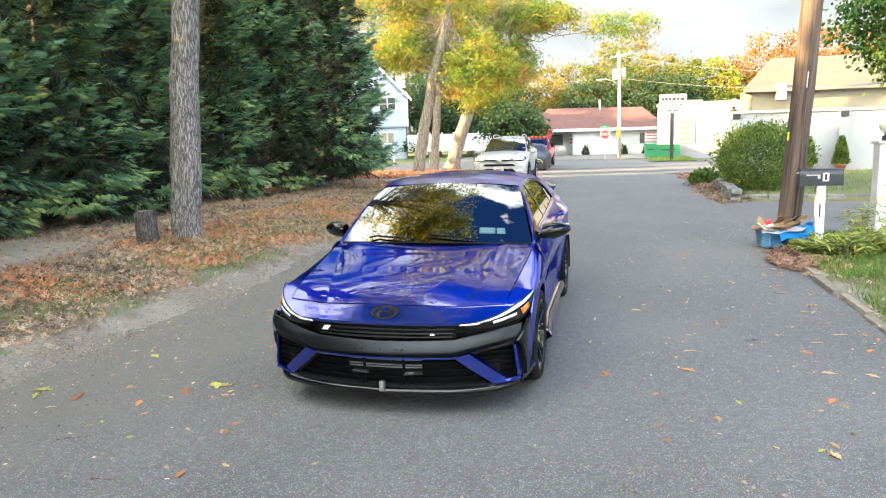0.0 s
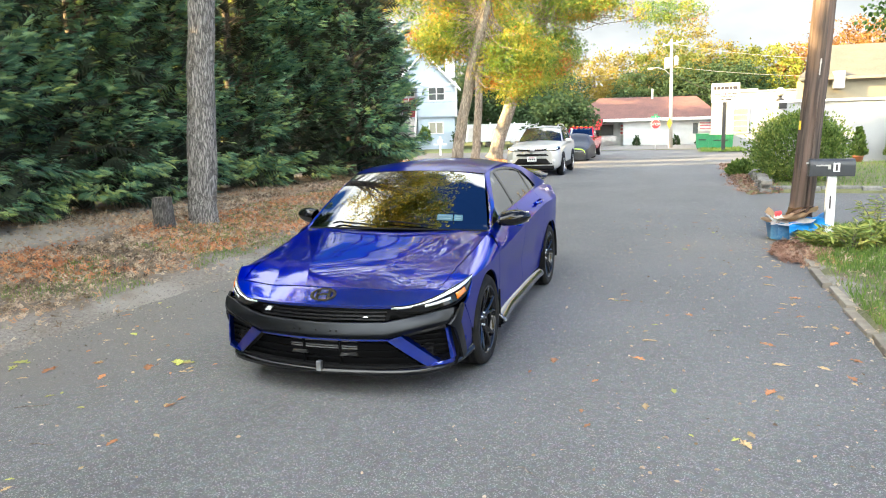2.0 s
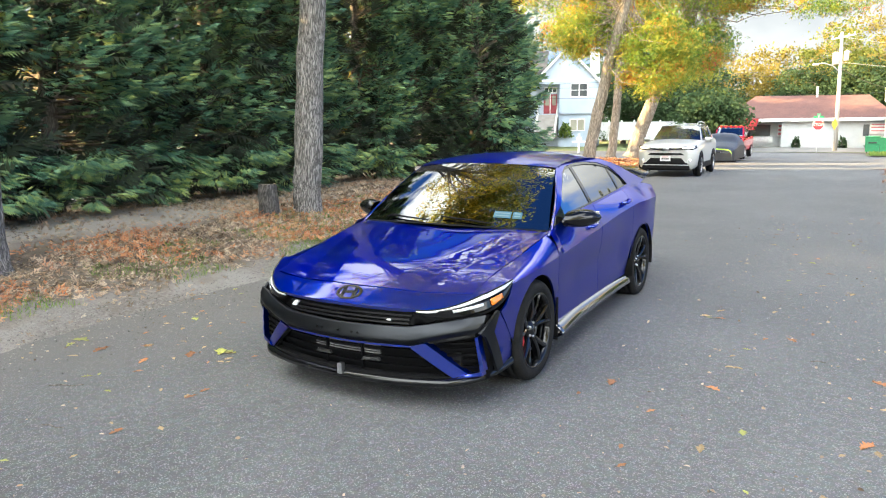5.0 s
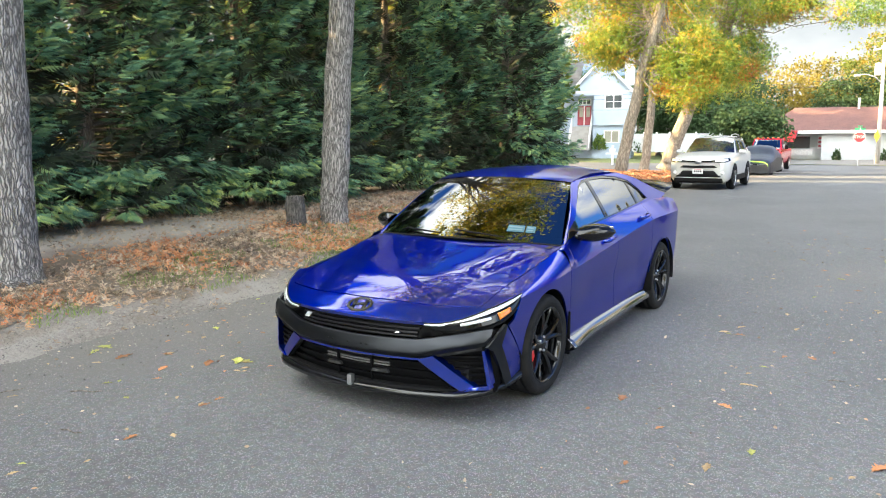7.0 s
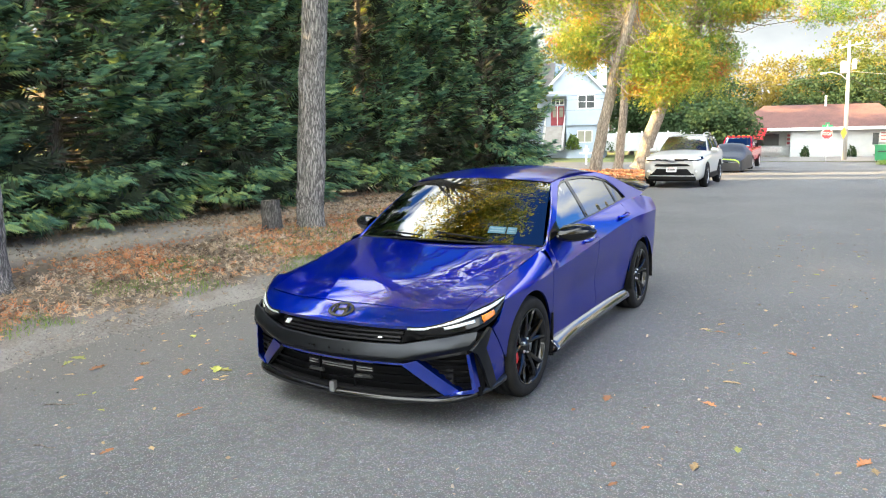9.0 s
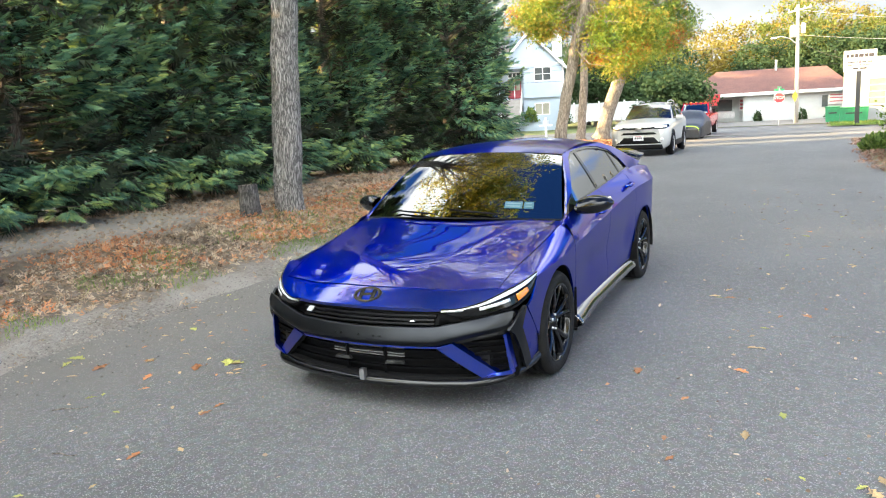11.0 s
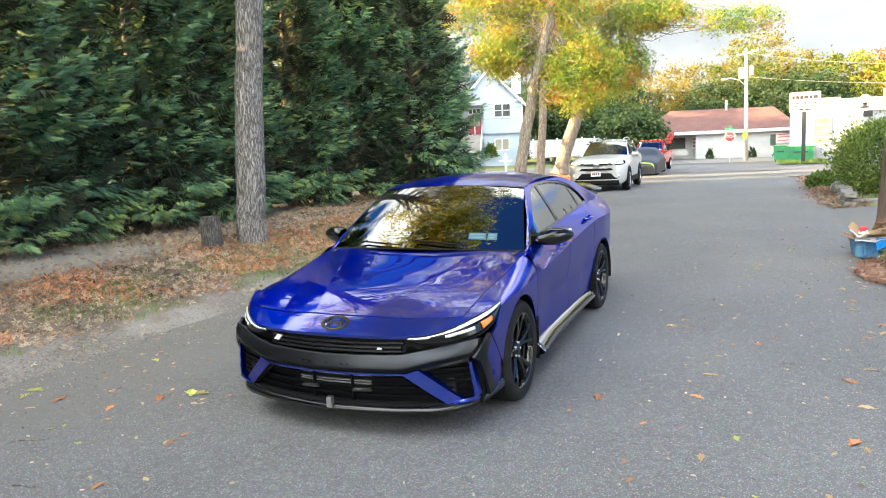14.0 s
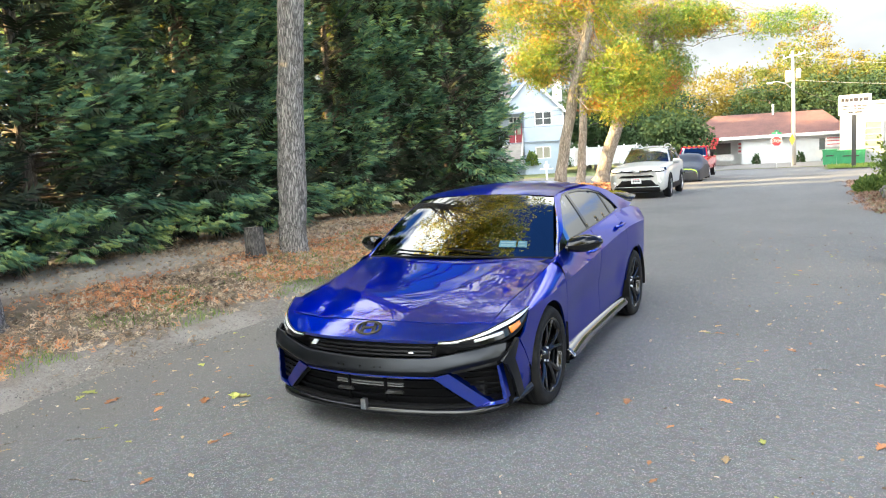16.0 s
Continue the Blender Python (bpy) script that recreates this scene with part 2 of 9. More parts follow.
dusty(M["asphalt"], -2.9, -1.2, (0.155, 0.144, 0.130))
M["concrete"] = mat("concrete", (0.25, 0.24, 0.22), 0.9, alt=(0.19, 0.18, 0.165), scale=1.5, fine=(0.13, 0.125, 0.12), bump=0.3, bump_scale=60)
M["step_stone"] = mat("step_stone", (0.42, 0.40, 0.37), 0.9, alt=(0.34, 0.325, 0.30), scale=1.5, bump=0.3, bump_scale=60)
M["stone"] = mat("stone", (0.17, 0.165, 0.155), 0.9, alt=(0.10, 0.098, 0.095), scale=9, fine=(0.26, 0.25, 0.23), bump=0.6, bump_scale=30, per_object=0.25)
M["kerb_stone"] = mat("kerb_stone", (0.30, 0.265, 0.215), 0.95, alt=(0.19, 0.165, 0.135), scale=7, fine=(0.27, 0.245, 0.2), bump=0.6, bump_scale=30, per_object=0.2)
M["bark"] = mat("bark", (0.30, 0.25, 0.20), 0.9, alt=(0.15, 0.122, 0.10), scale=10, stretch=(1, 1, 0.13), fine=(0.34, 0.30, 0.26), fine_scale=30, bump=1.0, bump_scale=14, bump_dist=0.05)
# lighter copy of bark: sun on the corner oaks' trunks is in its colour
M["bark_sunlit"] = mat("bark_sunlit", (0.40, 0.33, 0.25), 0.9, alt=(0.22, 0.18, 0.135), scale=10, stretch=(1, 1, 0.13), fine=(0.45, 0.385, 0.31), fine_scale=30, bump=1.0, bump_scale=14, bump_dist=0.05)
M["bark_grey"] = mat("bark_grey", (0.46, 0.435, 0.405), 0.9, alt=(0.27, 0.252, 0.235), scale=18, lo=0.35, hi=0.65, stretch=(1, 1, 0.3), fine=(0.38, 0.36, 0.34), fine_scale=60, bump=0.8, bump_scale=60, bump_dist=0.02)
def furrowed(m, scale=24.0, squash=0.26, depth=0.7):
    """Cuts a network of dark furrows into bark."""
    n, l = m.node_tree.nodes, m.node_tree.links
    b = n["Principled BSDF"]
    co, mp, nz_, mixv = n.new("ShaderNodeTexCoord"), n.new("ShaderNodeMapping"), n.new("ShaderNodeTexNoise"), n.new("ShaderNodeMix")
    nz_.inputs["Scale"].default_value = 9.0
    mixv.data_type, mixv.blend_type = "RGBA", "ADD"
    mixv.inputs["Factor"].default_value = 0.06
    l.new(co.outputs["Object"], nz_.inputs["Vector"])
    l.new(co.outputs["Object"], mixv.inputs["A"])
    l.new(nz_.outputs["Color"], mixv.inputs["B"])
    mp.inputs["Scale"].default_value = (1, 1, squash)
    l.new(mixv.outputs["Result"], mp.inputs["Vector"])
    v = n.new("ShaderNodeTexVoronoi")
    v.feature = "DISTANCE_TO_EDGE"
    v.inputs["Scale"].default_value = scale
    l.new(mp.outputs["Vector"], v.inputs["Vector"])
    r = n.new("ShaderNodeMapRange")
    r.inputs["From Min"].default_value, r.inputs["From Max"].default_value = 0.0, 0.26
    r.inputs["To Min"].default_value, r.inputs["To Max"].default_value = 1.0 - depth, 1.0
    l.new(v.outputs["Distance"], r.inputs["Value"])
    x = n.new("ShaderNodeMix")
    x.data_type, x.blend_type = "RGBA", "MULTIPLY"
    x.inputs["Factor"].default_value = 1.0
    l.new(b.inputs["Base Color"].links[0].from_socket, x.inputs["A"])
    l.new(r.outputs["Result"], x.inputs["B"])
    l.new(x.outputs["Result"], b.inputs["Base Color"])
    k = n.new("ShaderNodeBump")
    k.inputs["Strength"].default_value, k.inputs["Distance"].default_value = 0.9, 0.02
    l.new(r.outputs["Result"], k.inputs["Height"])
    l.new(b.inputs["Normal"].links[0].from_socket, k.inputs["Normal"])
    l.new(k.outputs["Normal"], b.inputs["Normal"])
    return m


furrowed(M["bark_grey"], 36.0, 0.10, 0.80)
furrowed(M["bark"], 30.0, 0.2, 0.6)
furrowed(M["bark_sunlit"], 16.0, 0.2, 0.5)
M["wood_cut"] = mat("wood_cut", (0.26, 0.22, 0.17), 0.85, alt=(0.16, 0.13, 0.10), scale=12, bump=0.4)
M["pole_wood"] = mat("pole_wood", (0.105, 0.068, 0.052), 0.85, alt=(0.026, 0.019, 0.016), scale=12, lo=0.42, hi=0.58, stretch=(1, 1, 0.05), fine=(0.21, 0.155, 0.125), fine_scale=30, bump=0.8, bump_scale=26, bump_dist=0.02)
M["pole_grey"] = mat("pole_grey", (0.40, 0.39, 0.37), 0.85, alt=(0.30, 0.29, 0.27), scale=6, stretch=(1, 1, 0.1))
M["cypress"] = leaf_mat("cypress", [(0.18, (0.058, 0.135, 0.095)), (0.44, (0.135, 0.270, 0.165)), (0.66, (0.265, 0.40, 0.185)), (0.88, (0.48, 0.58, 0.18))], 0.55, 0.28, 1.1)
# near-black fronds: the shade inside the hedge is put into this colour
M["shaded_core"] = leaf_mat("shaded_core", [(0.2, (0.018, 0.024, 0.016)), (0.55, (0.036, 0.050, 0.030)), (0.9, (0.06, 0.088, 0.048))], 0.85, 0.0, 2.0)
M["oak"] = leaf_mat("oak_leaves", [(0.22, (0.070, 0.150, 0.026)), (0.44, (0.17, 0.255, 0.032)), (0.58, (0.35, 0.345, 0.04)), (0.68, (0.50, 0.29, 0.042)), (0.78, (0.48, 0.09, 0.04))], 0.5, 0.45, 0.75, 0.0, 0.26)
M["oak_green"] = leaf_mat("oak_green", [(0.2, (0.20, 0.27, 0.04)), (0.5, (0.50, 0.48, 0.06)), (0.8, (0.72, 0.56, 0.08))], 0.5, 0.68, 0.7)
M["maple"] = leaf_mat("maple_leaves", [(0.2, (0.035, 0.085, 0.018)), (0.6, (0.075, 0.15, 0.03)), (0.95, (0.17, 0.22, 0.04))], 0.5, 0.4, 0.8)
M["far_gold"] = leaf_mat("far_gold", [(0.2, (0.12, 0.125, 0.025)), (0.55, (0.26, 0.205, 0.035)), (0.9, (0.38, 0.26, 0.045))], 0.7, 0.4, 0.25, 0.0, 0.14)
M["far_green"] = leaf_mat("far_green", [(0.2, (0.07, 0.105, 0.02)), (0.55, (0.155, 0.175, 0.03)), (0.9, (0.28, 0.24, 0.045))], 0.7, 0.4, 0.25, 0.0, 0.14)
M["far_orange"] = leaf_mat("far_orange", [(0.2, (0.17, 0.11, 0.03)), (0.5, (0.32, 0.155, 0.035)), (0.9, (0.34, 0.215, 0.05))], 0.7, 0.4, 0.25, 0.0, 0.14)
M["far_bright"] = leaf_mat("far_bright", [(0.2, (0.14, 0.17, 0.02)), (0.55, (0.28, 0.29, 0.03)), (0.9, (0.42, 0.38, 0.04))], 0.7, 0.4, 0.3, 0.0, 0.14)
M["far_dark"] = leaf_mat("far_dark", [(0.2, (0.03, 0.06, 0.02)), (0.6, (0.06, 0.10, 0.035)), (0.9, (0.12, 0.15, 0.045))], 0.7, 0.4, 0.25, 0.0, 0.25)
M["bush"] = leaf_mat("bush_leaves", [(0.2, (0.07, 0.12, 0.025)), (0.55, (0.15, 0.22, 0.045)), (0.9, (0.28, 0.33, 0.085))], 0.55, 0.45, 2.0)
M["plant"] = leaf_mat("plant_leaves", [(0.2, (0.13, 0.20, 0.05)), (0.5, (0.30, 0.36, 0.08)), (0.78, (0.52, 0.48, 0.12)), (0.95, (0.56, 0.38, 0.12))], 0.5, 0.4, 3.0)
M["grass"] = leaf_mat("grass", [(0.2, (0.10, 0.18, 0.035)), (0.6, (0.20, 0.30, 0.06)), (0.95, (0.36, 0.36, 0.12))], 0.7, 0.4, 1.5)
M["litter"] = leaf_mat("leaf_litter", [(0.12, (0.085, 0.060, 0.042)), (0.32, (0.25, 0.185, 0.125)), (0.50, (0.41, 0.31, 0.215)), (0.64, (0.55, 0.45, 0.33)), (0.80, (0.44, 0.27, 0.16)), (0.95, (0.46, 0.20, 0.11))], 0.7, 0.2, 1.3)
M["leaf_brown"] = mat("leaf_brown", (0.42, 0.19, 0.07), 0.6, alt=(0.30, 0.12, 0.05), scale=30, per_object=0.35)
M["leaf_tan"] = mat("leaf_tan", (0.45, 0.33, 0.17), 0.6, alt=(0.33, 0.22, 0.10), scale=30, per_object=0.3)
M["leaf_green"] = mat("leaf_green", (0.30, 0.34, 0.06), 0.6, alt=(0.42, 0.40, 0.12), scale=30, per_object=0.3)
M["white_wall"] = mat("white_wall", (0.36, 0.36, 0.36), 0.85, alt=(0.315, 0.32, 0.325), scale=0.8, fine=(0.42, 0.42, 0.42), fine_scale=25, fine_amt=0.2, bump=0.15, bump_scale=60)
M["white_paint"] = mat("white_paint", (0.78, 0.78, 0.76), 0.5, alt=(0.66, 0.66, 0.63), scale=5, bump=0.1)
M["siding_blue"] = mat("siding_blue", (0.40, 0.465, 0.55), 0.7, alt=(0.36, 0.425, 0.51), scale=0.7)
M["roof_red"] = mat("roof_red", (0.145, 0.068, 0.054), 0.9, alt=(0.105, 0.05, 0.041), scale=1.2, fine=(0.19, 0.10, 0.08), fine_scale=8, bump=0.4, bump_scale=12)
M["roof_grey"] = mat("roof_grey", (0.26, 0.25, 0.24), 0.9, alt=(0.19, 0.18, 0.17), scale=1.5, bump=0.3, bump_scale=15)
M["roof_tan"] = mat("roof_tan", (0.135, 0.12, 0.088), 0.9, alt=(0.10, 0.09, 0.066), scale=1.2, fine=(0.17, 0.155, 0.12), fine_scale=9, bump=0.3, bump_scale=15)
M["cream"] = mat("cream_siding", (0.26, 0.225, 0.15), 0.8, alt=(0.22, 0.19, 0.13), scale=1)
M["door_red"] = mat("door_red", (0.30, 0.045, 0.06), 0.45, alt=(0.24, 0.035, 0.05), scale=3)
M["window_dark"] = mat("window_dark", (0.05, 0.055, 0.06), 0.08, alt=(0.10, 0.11, 0.11), scale=0.8)
M["window_pale"] = mat("window_pale", (0.30, 0.29, 0.22), 0.3, alt=(0.22, 0.21, 0.16), scale=1.5)
M["metal_dark"] = mat("metal_dark", (0.05, 0.05, 0.05), 0.45, 0.6)
M["steel"] = mat("steel", (0.55, 0.55, 0.55), 0.35, 1.0)
M["galv"] = mat("galvanised", (0.50, 0.50, 0.49), 0.55, 0.5, alt=(0.4, 0.4, 0.4), scale=8)
M["sign_white"] = mat("sign_white", (0.52, 0.51, 0.49), 0.5, alt=(0.68, 0.67, 0.65), scale=2)
M["sign_red"] = mat("sign_red", (0.50, 0.025, 0.03), 0.45)
M["sign_green"] = mat("sign_green", (0.03, 0.25, 0.10), 0.45)
M["sign_yellow"] = mat("sign_yellow", (0.75, 0.52, 0.03), 0.45)
M["sign_text"] = mat("sign_text", (0.035, 0.030, 0.030), 0.6)
M["sign_rose"] = mat("sign_rose", (0.45, 0.10, 0.12), 0.6)
M["bin_green"] = mat("bin_green", (0.035, 0.24, 0.10), 0.5, alt=(0.03, 0.19, 0.08), scale=3, bump=0.1)
M["bin_blue"] = mat("bin_blue", (0.05, 0.20, 0.40), 0.45, alt=(0.04, 0.15, 0.32), scale=8, fine=(0.2, 0.3, 0.42), fine_scale=30)
M["tarp_blue"] = mat("tarp_blue", (0.03, 0.30, 0.72), 0.35, bump=0.5, bump_scale=12, bump_dist=0.03)
M["cardboard"] = mat("cardboard", (0.50, 0.36, 0.22), 0.8, alt=(0.42, 0.29, 0.17), scale=7)
M["paper"] = mat("paper", (0.72, 0.72, 0.70), 0.7, alt=(0.6, 0.6, 0.6), scale=9)
M["terracotta"] = mat("terracotta", (0.42, 0.17, 0.10), 0.8, alt=(0.33, 0.13, 0.08), scale=6)
M["black_gloss"] = mat("black_gloss", (0.006, 0.006, 0.0065), 0.06, spec=0.45)
M["black_satin"] = mat("black_satin", (0.008, 0.008, 0.009), 0.42, rough_var=0.06, scale=6, spec=0.16)
M["black_plastic"] = mat("black_plastic", (0.008, 0.008, 0.0085), 0.6, bump=0.1, bump_scale=300, spec=0.10)
M["band_grey"] = mat("band_grey", (0.027, 0.029, 0.033), 0.34, 0.85, rough_var=0.04, scale=9)
M["rubber"] = mat("rubber", (0.010, 0.010, 0.010), 0.75, alt=(0.018, 0.0175, 0.017), scale=12, bump=0.3, bump_scale=120, spec=0.14)
M["blue_paint"] = car_paint("blue_paint", (0.0, 0.028, 0.41), 0.98, 0.34)
M["white_car"] = car_paint("white_car", (0.44, 0.44, 0.425), 0.0, 0.35)
M["red_car"] = car_paint("red_car", (0.42, 0.015, 0.02), 0.1, 0.35)
M["chrome"] = mat("chrome", (0.8, 0.8, 0.8), 0.08, 1.0)
M["lamp_clear"] = mat("lamp_clear", (0.82, 0.83, 0.82), 0.12, 0.35, coat=1.0)
M["amber"] = mat("amber", (0.75, 0.20, 0.015), 0.2, coat=1.0)
M["tail_red"] = mat("tail_red", (0.35, 0.01, 0.01), 0.15, coat=1.0)
M["caliper"] = mat("caliper", (0.55, 0.02, 0.02), 0.35)
M["sticker"] = mat("sticker", (0.055, 0.13, 0.16), 0.5, alt=(0.04, 0.105, 0.14), scale=60)
M["seat"] = mat("seat_cloth", (0.03, 0.03, 0.032), 0.8, alt=(0.045, 0.045, 0.05), scale=30)
M["glass_car"] = glass_mat("glass_car", (0.07, 0.085, 0.085), 0.0, 3.0)
M["glass_side"] = glass_mat("glass_side", (0.05, 0.06, 0.065), 0.0, 5.5)
M["cover"] = mat("cover_cloth", (0.035, 0.045, 0.07), 0.5, alt=(0.025, 0.032, 0.052), scale=3, bump=0.25, bump_scale=18, bump_dist=0.02)
M["cover_dark"] = mat("cover_dark", (0.028, 0.028, 0.03), 0.6, alt=(0.02, 0.02, 0.022), scale=3, bump=0.25, bump_scale=18, bump_dist=0.02)
M["lime"] = mat("lime", (0.42, 0.68, 0.06), 0.5)
M["globe"] = mat("globe", (0.80, 0.76, 0.62), 0.35, alt=(0.7, 0.66, 0.5), scale=4)
M["awning_red"] = mat("awning_red", (0.50, 0.03, 0.03), 0.7)
M["mailbox"] = mat("mailbox_black", (0.02, 0.022, 0.026), 0.4, alt=(0.03, 0.033, 0.04), scale=6)

M["grille_black"] = mat("grille_black", (0.003, 0.003, 0.0035), 0.5, spec=0.06)
M["sticker_text"] = mat("sticker_text", (0.14, 0.20, 0.22), 0.6)
M["badge_dark"] = mat("badge_dark", (0.02, 0.021, 0.024), 0.25, 0.6)
M["gravel"] = leaf_mat("gravel", [(0.2, (0.10, 0.095, 0.088)), (0.5, (0.20, 0.19, 0.175)), (0.8, (0.34, 0.32, 0.29))], 0.9, 0.0, 3.0)
M["cooler"] = mat("cooler", (0.16, 0.16, 0.16), 0.5, 0.4)
M["garage_wall"] = mat("garage_wall", (0.46, 0.475, 0.48), 0.85, alt=(0.40, 0.415, 0.42), scale=0.8, fine=(0.34, 0.34, 0.34), fine_scale=25, fine_amt=0.2)
M["litter_orange"] = leaf_mat("litter_orange", [(0.15, (0.30, 0.13, 0.07)), (0.45, (0.54, 0.23, 0.105)), (0.75, (0.62, 0.36, 0.19)), (0.95, (0.55, 0.15, 0.07))], 0.75, 0.25, 0.9)
M["litter_russet"] = leaf_mat("litter_russet", [(0.15, (0.12, 0.065, 0.045)), (0.45, (0.27, 0.145, 0.10)), (0.75, (0.38, 0.24, 0.17)), (0.95, (0.46, 0.33, 0.24))], 0.75, 0.2, 0.9)
M["stump_bark"] = furrowed(mat("stump_bark", (0.17, 0.158, 0.145), 0.9, alt=(0.10, 0.092, 0.085), scale=18, stretch=(1, 1, 0.3), fine=(0.24, 0.225, 0.21), bump=0.8, bump_scale=60, bump_dist=0.02), 46.0, 0.1, 0.7)
M["skirt_gloss"] = mat("skirt_gloss", (0.008, 0.010, 0.016), 0.10, coat=0.7)
M["skirt_gloss"].node_tree.nodes["Principled BSDF"].inputs["Coat IOR"].default_value = 2.6
# ---- building helpers ----
rng = np.random.default_rng(7)


def mesh_from(name, verts, faces, smooth=False):
    me = bpy.data.meshes.new(name)
    me.from_pydata([tuple(v) for v in verts], [], [tuple(f) for f in faces])
    if smooth:
        me.polygons.foreach_set("use_smooth", [True] * len(me.polygons))
    me.update()
    return me


def part(name, bm, material, parent=None, label=""):
    """Links a bmesh, or a mesh, as one object under a thing or a part."""
    if isinstance(bm, bmesh.types.BMesh):
        me = bpy.data.meshes.new(name)
        bm.to_mesh(me)
        bm.free()
    else:
        me = bm
    if material is not None and not me.materials:
        me.materials.append(M[material])
    ob = new(name, me)
    if parent is not None:
        ob.parent = parent
    return tagged(ob, label)


def thing(name, m=None, label="", category="", group="", kind=""):
    ob = new(name)
    ob.empty_display_size = 0.2
    if m is not None:
        ob.matrix_world = m
    return tagged(ob, label, category, group, kind)


def box(bm, x0, x1, y0, y1, z0, z1, bevel=0.0):
    vs = bmesh.ops.create_cube(bm, size=1.0)["verts"]
    for v in vs:
        v.co = Vector(((x0 + x1) / 2 + v.co.x * (x1 - x0), (y0 + y1) / 2 + v.co.y * (y1 - y0), (z0 + z1) / 2 + v.co.z * (z1 - z0)))
    if bevel:
        es = {e for v in vs for e in v.link_edges}
        bmesh.ops.bevel(bm, geom=list(es), offset=bevel, segments=2, affect="EDGES", profile=0.6)
    return vs


def boxed(x0, x1, y0, y1, z0, z1, bevel=0.0):
    bm = bmesh.new()
    box(bm, x0, x1, y0, y1, z0, z1, bevel)
    return bm


def tube(bm, pts, radii, sides=10, cap=True, wob=0.0, seed=0):
    """A tapered, bent tube along pts."""
    pts = [Vector(p) for p in pts]
    r_ = random.Random(seed)
    rings = []
    up = Vector((0.31, 0.17, 0.93)).normalized()
    for i, p in enumerate(pts):
        d = (pts[min(i + 1, len(pts) - 1)] - pts[max(i - 1, 0)]).normalized()
        a = d.cross(up if abs(d.dot(up)) < 0.95 else Vector((1, 0, 0))).normalized()
        b = d.cross(a)
        ring = []
        for k in range(sides):
            w = 2 * math.pi * k / sides
            rr = radii[i] * (1 + wob * (r_.random() - 0.5))
            ring.append(bm.verts.new(p + a * math.cos(w) * rr + b * math.sin(w) * rr))
        rings.append(ring)
    for r0, r1 in zip(rings, rings[1:]):
        for k in range(sides):
            f = bm.faces.new((r0[k], r0[(k + 1) % sides], r1[(k + 1) % sides], r1[k]))
            f.smooth = True
    if cap:
        bm.faces.new(rings[-1])
        bm.faces.new(list(reversed(rings[0])))
    return rings


def lathe(bm, profile, n=32, axis="x", smooth=True, close=False):
    """Turns (radius, along) pairs about an axis."""
    rings = []
    for r, a in profile:
        ring = []
        for k in range(n):
            w = 2 * math.pi * k / n
            c, s = r * math.cos(w), r * math.sin(w)
            ring.append(bm.verts.new((a, c, s) if axis == "x" else (c, s, a)))
        rings.append(ring)
    pairs = list(zip(rings, rings[1:])) + ([(rings[-1], rings[0])] if close else [])
    for r0, r1 in pairs:
        for k in range(n):
            f = bm.faces.new((r0[k], r0[(k + 1) % n], r1[(k + 1) % n], r1[k]))
            f.smooth = smooth
    return rings


def grid_patch(bm, rows, smooth=True):
    """A sheet through rows of points."""
    vs = [[bm.verts.new(p) for p in r] for r in rows]
    for a, b in zip(vs, vs[1:]):
        for k in range(len(a) - 1):
            f = bm.faces.new((a[k], a[k + 1], b[k + 1], b[k]))
            f.smooth = smooth
    return vs


def prism(bm, poly, y0, y1, plane="xz"):
    """A flat outline given depth."""
    def at(u, v, w):
        return {"xz": (u, w, v), "xy": (u, v, w), "yz": (w, u, v)}[plane]
    a = [bm.verts.new(at(u, v, y0)) for u, v in poly]
    b = [bm.verts.new(at(u, v, y1)) for u, v in poly]
    bm.faces.new(a)
    bm.faces.new(list(reversed(b)))
    for k in range(len(a)):
        bm.faces.new((a[k], b[k], b[(k + 1) % len(a)], a[(k + 1) % len(a)]))
    bmesh.ops.recalc_face_normals(bm, faces=bm.faces[:])


def smoothstep(a, b, x):
    t = np.clip((np.asarray(x, float) - a) / (b - a), 0, 1)
    return t * t * (3 - 2 * t)


def spread(name, centres, ways, sizes, tverts, tfaces, roll=None, jitter=0.0):
    """One mesh of many small copies of a template, which lies along +y with +z as its face, each turned along its way."""
    n, k = len(centres), len(tverts)
    ways = ways / np.maximum(np.linalg.norm(ways, axis=1, keepdims=True), 1e-6)
    ref = np.tile(np.array([0.0, 0.0, 1.0]), (n, 1)) + rng.normal(0, 0.35, (n, 3))
    right = np.cross(ways, ref)
    right /= np.maximum(np.linalg.norm(right, axis=1, keepdims=True), 1e-6)
    face = np.cross(right, ways)
    ang = roll if roll is not None else rng.normal(0, 0.5, n)
    c, s = np.cos(ang)[:, None], np.sin(ang)[:, None]
    r2, f2 = right * c + face * s, face * c - right * s
    t = np.asarray(tverts, float)
    v = centres[:, None] + sizes[:, None, None] * (t[None, :, 0:1] * r2[:, None] + t[None, :, 1:2] * ways[:, None] + t[None, :, 2:3] * f2[:, None])
    v = v.reshape(-1, 3)
    f = (np.arange(n)[:, None, None] * k + np.asarray(tfaces)[None]).reshape(-1)
    per = len(tfaces[0])
    nf = n * len(tfaces)
    me = bpy.data.meshes.new(name)
    me.vertices.add(len(v))
    me.vertices.foreach_set("co", v.astype(np.float32).ravel())
    me.loops.add(len(f))
    me.loops.foreach_set("vertex_index", f.astype(np.int32))
    me.polygons.add(nf)
    me.polygons.foreach_set("loop_start", np.arange(0, nf * per, per, dtype=np.int32))
    me.update(calc_edges=True)
    return me


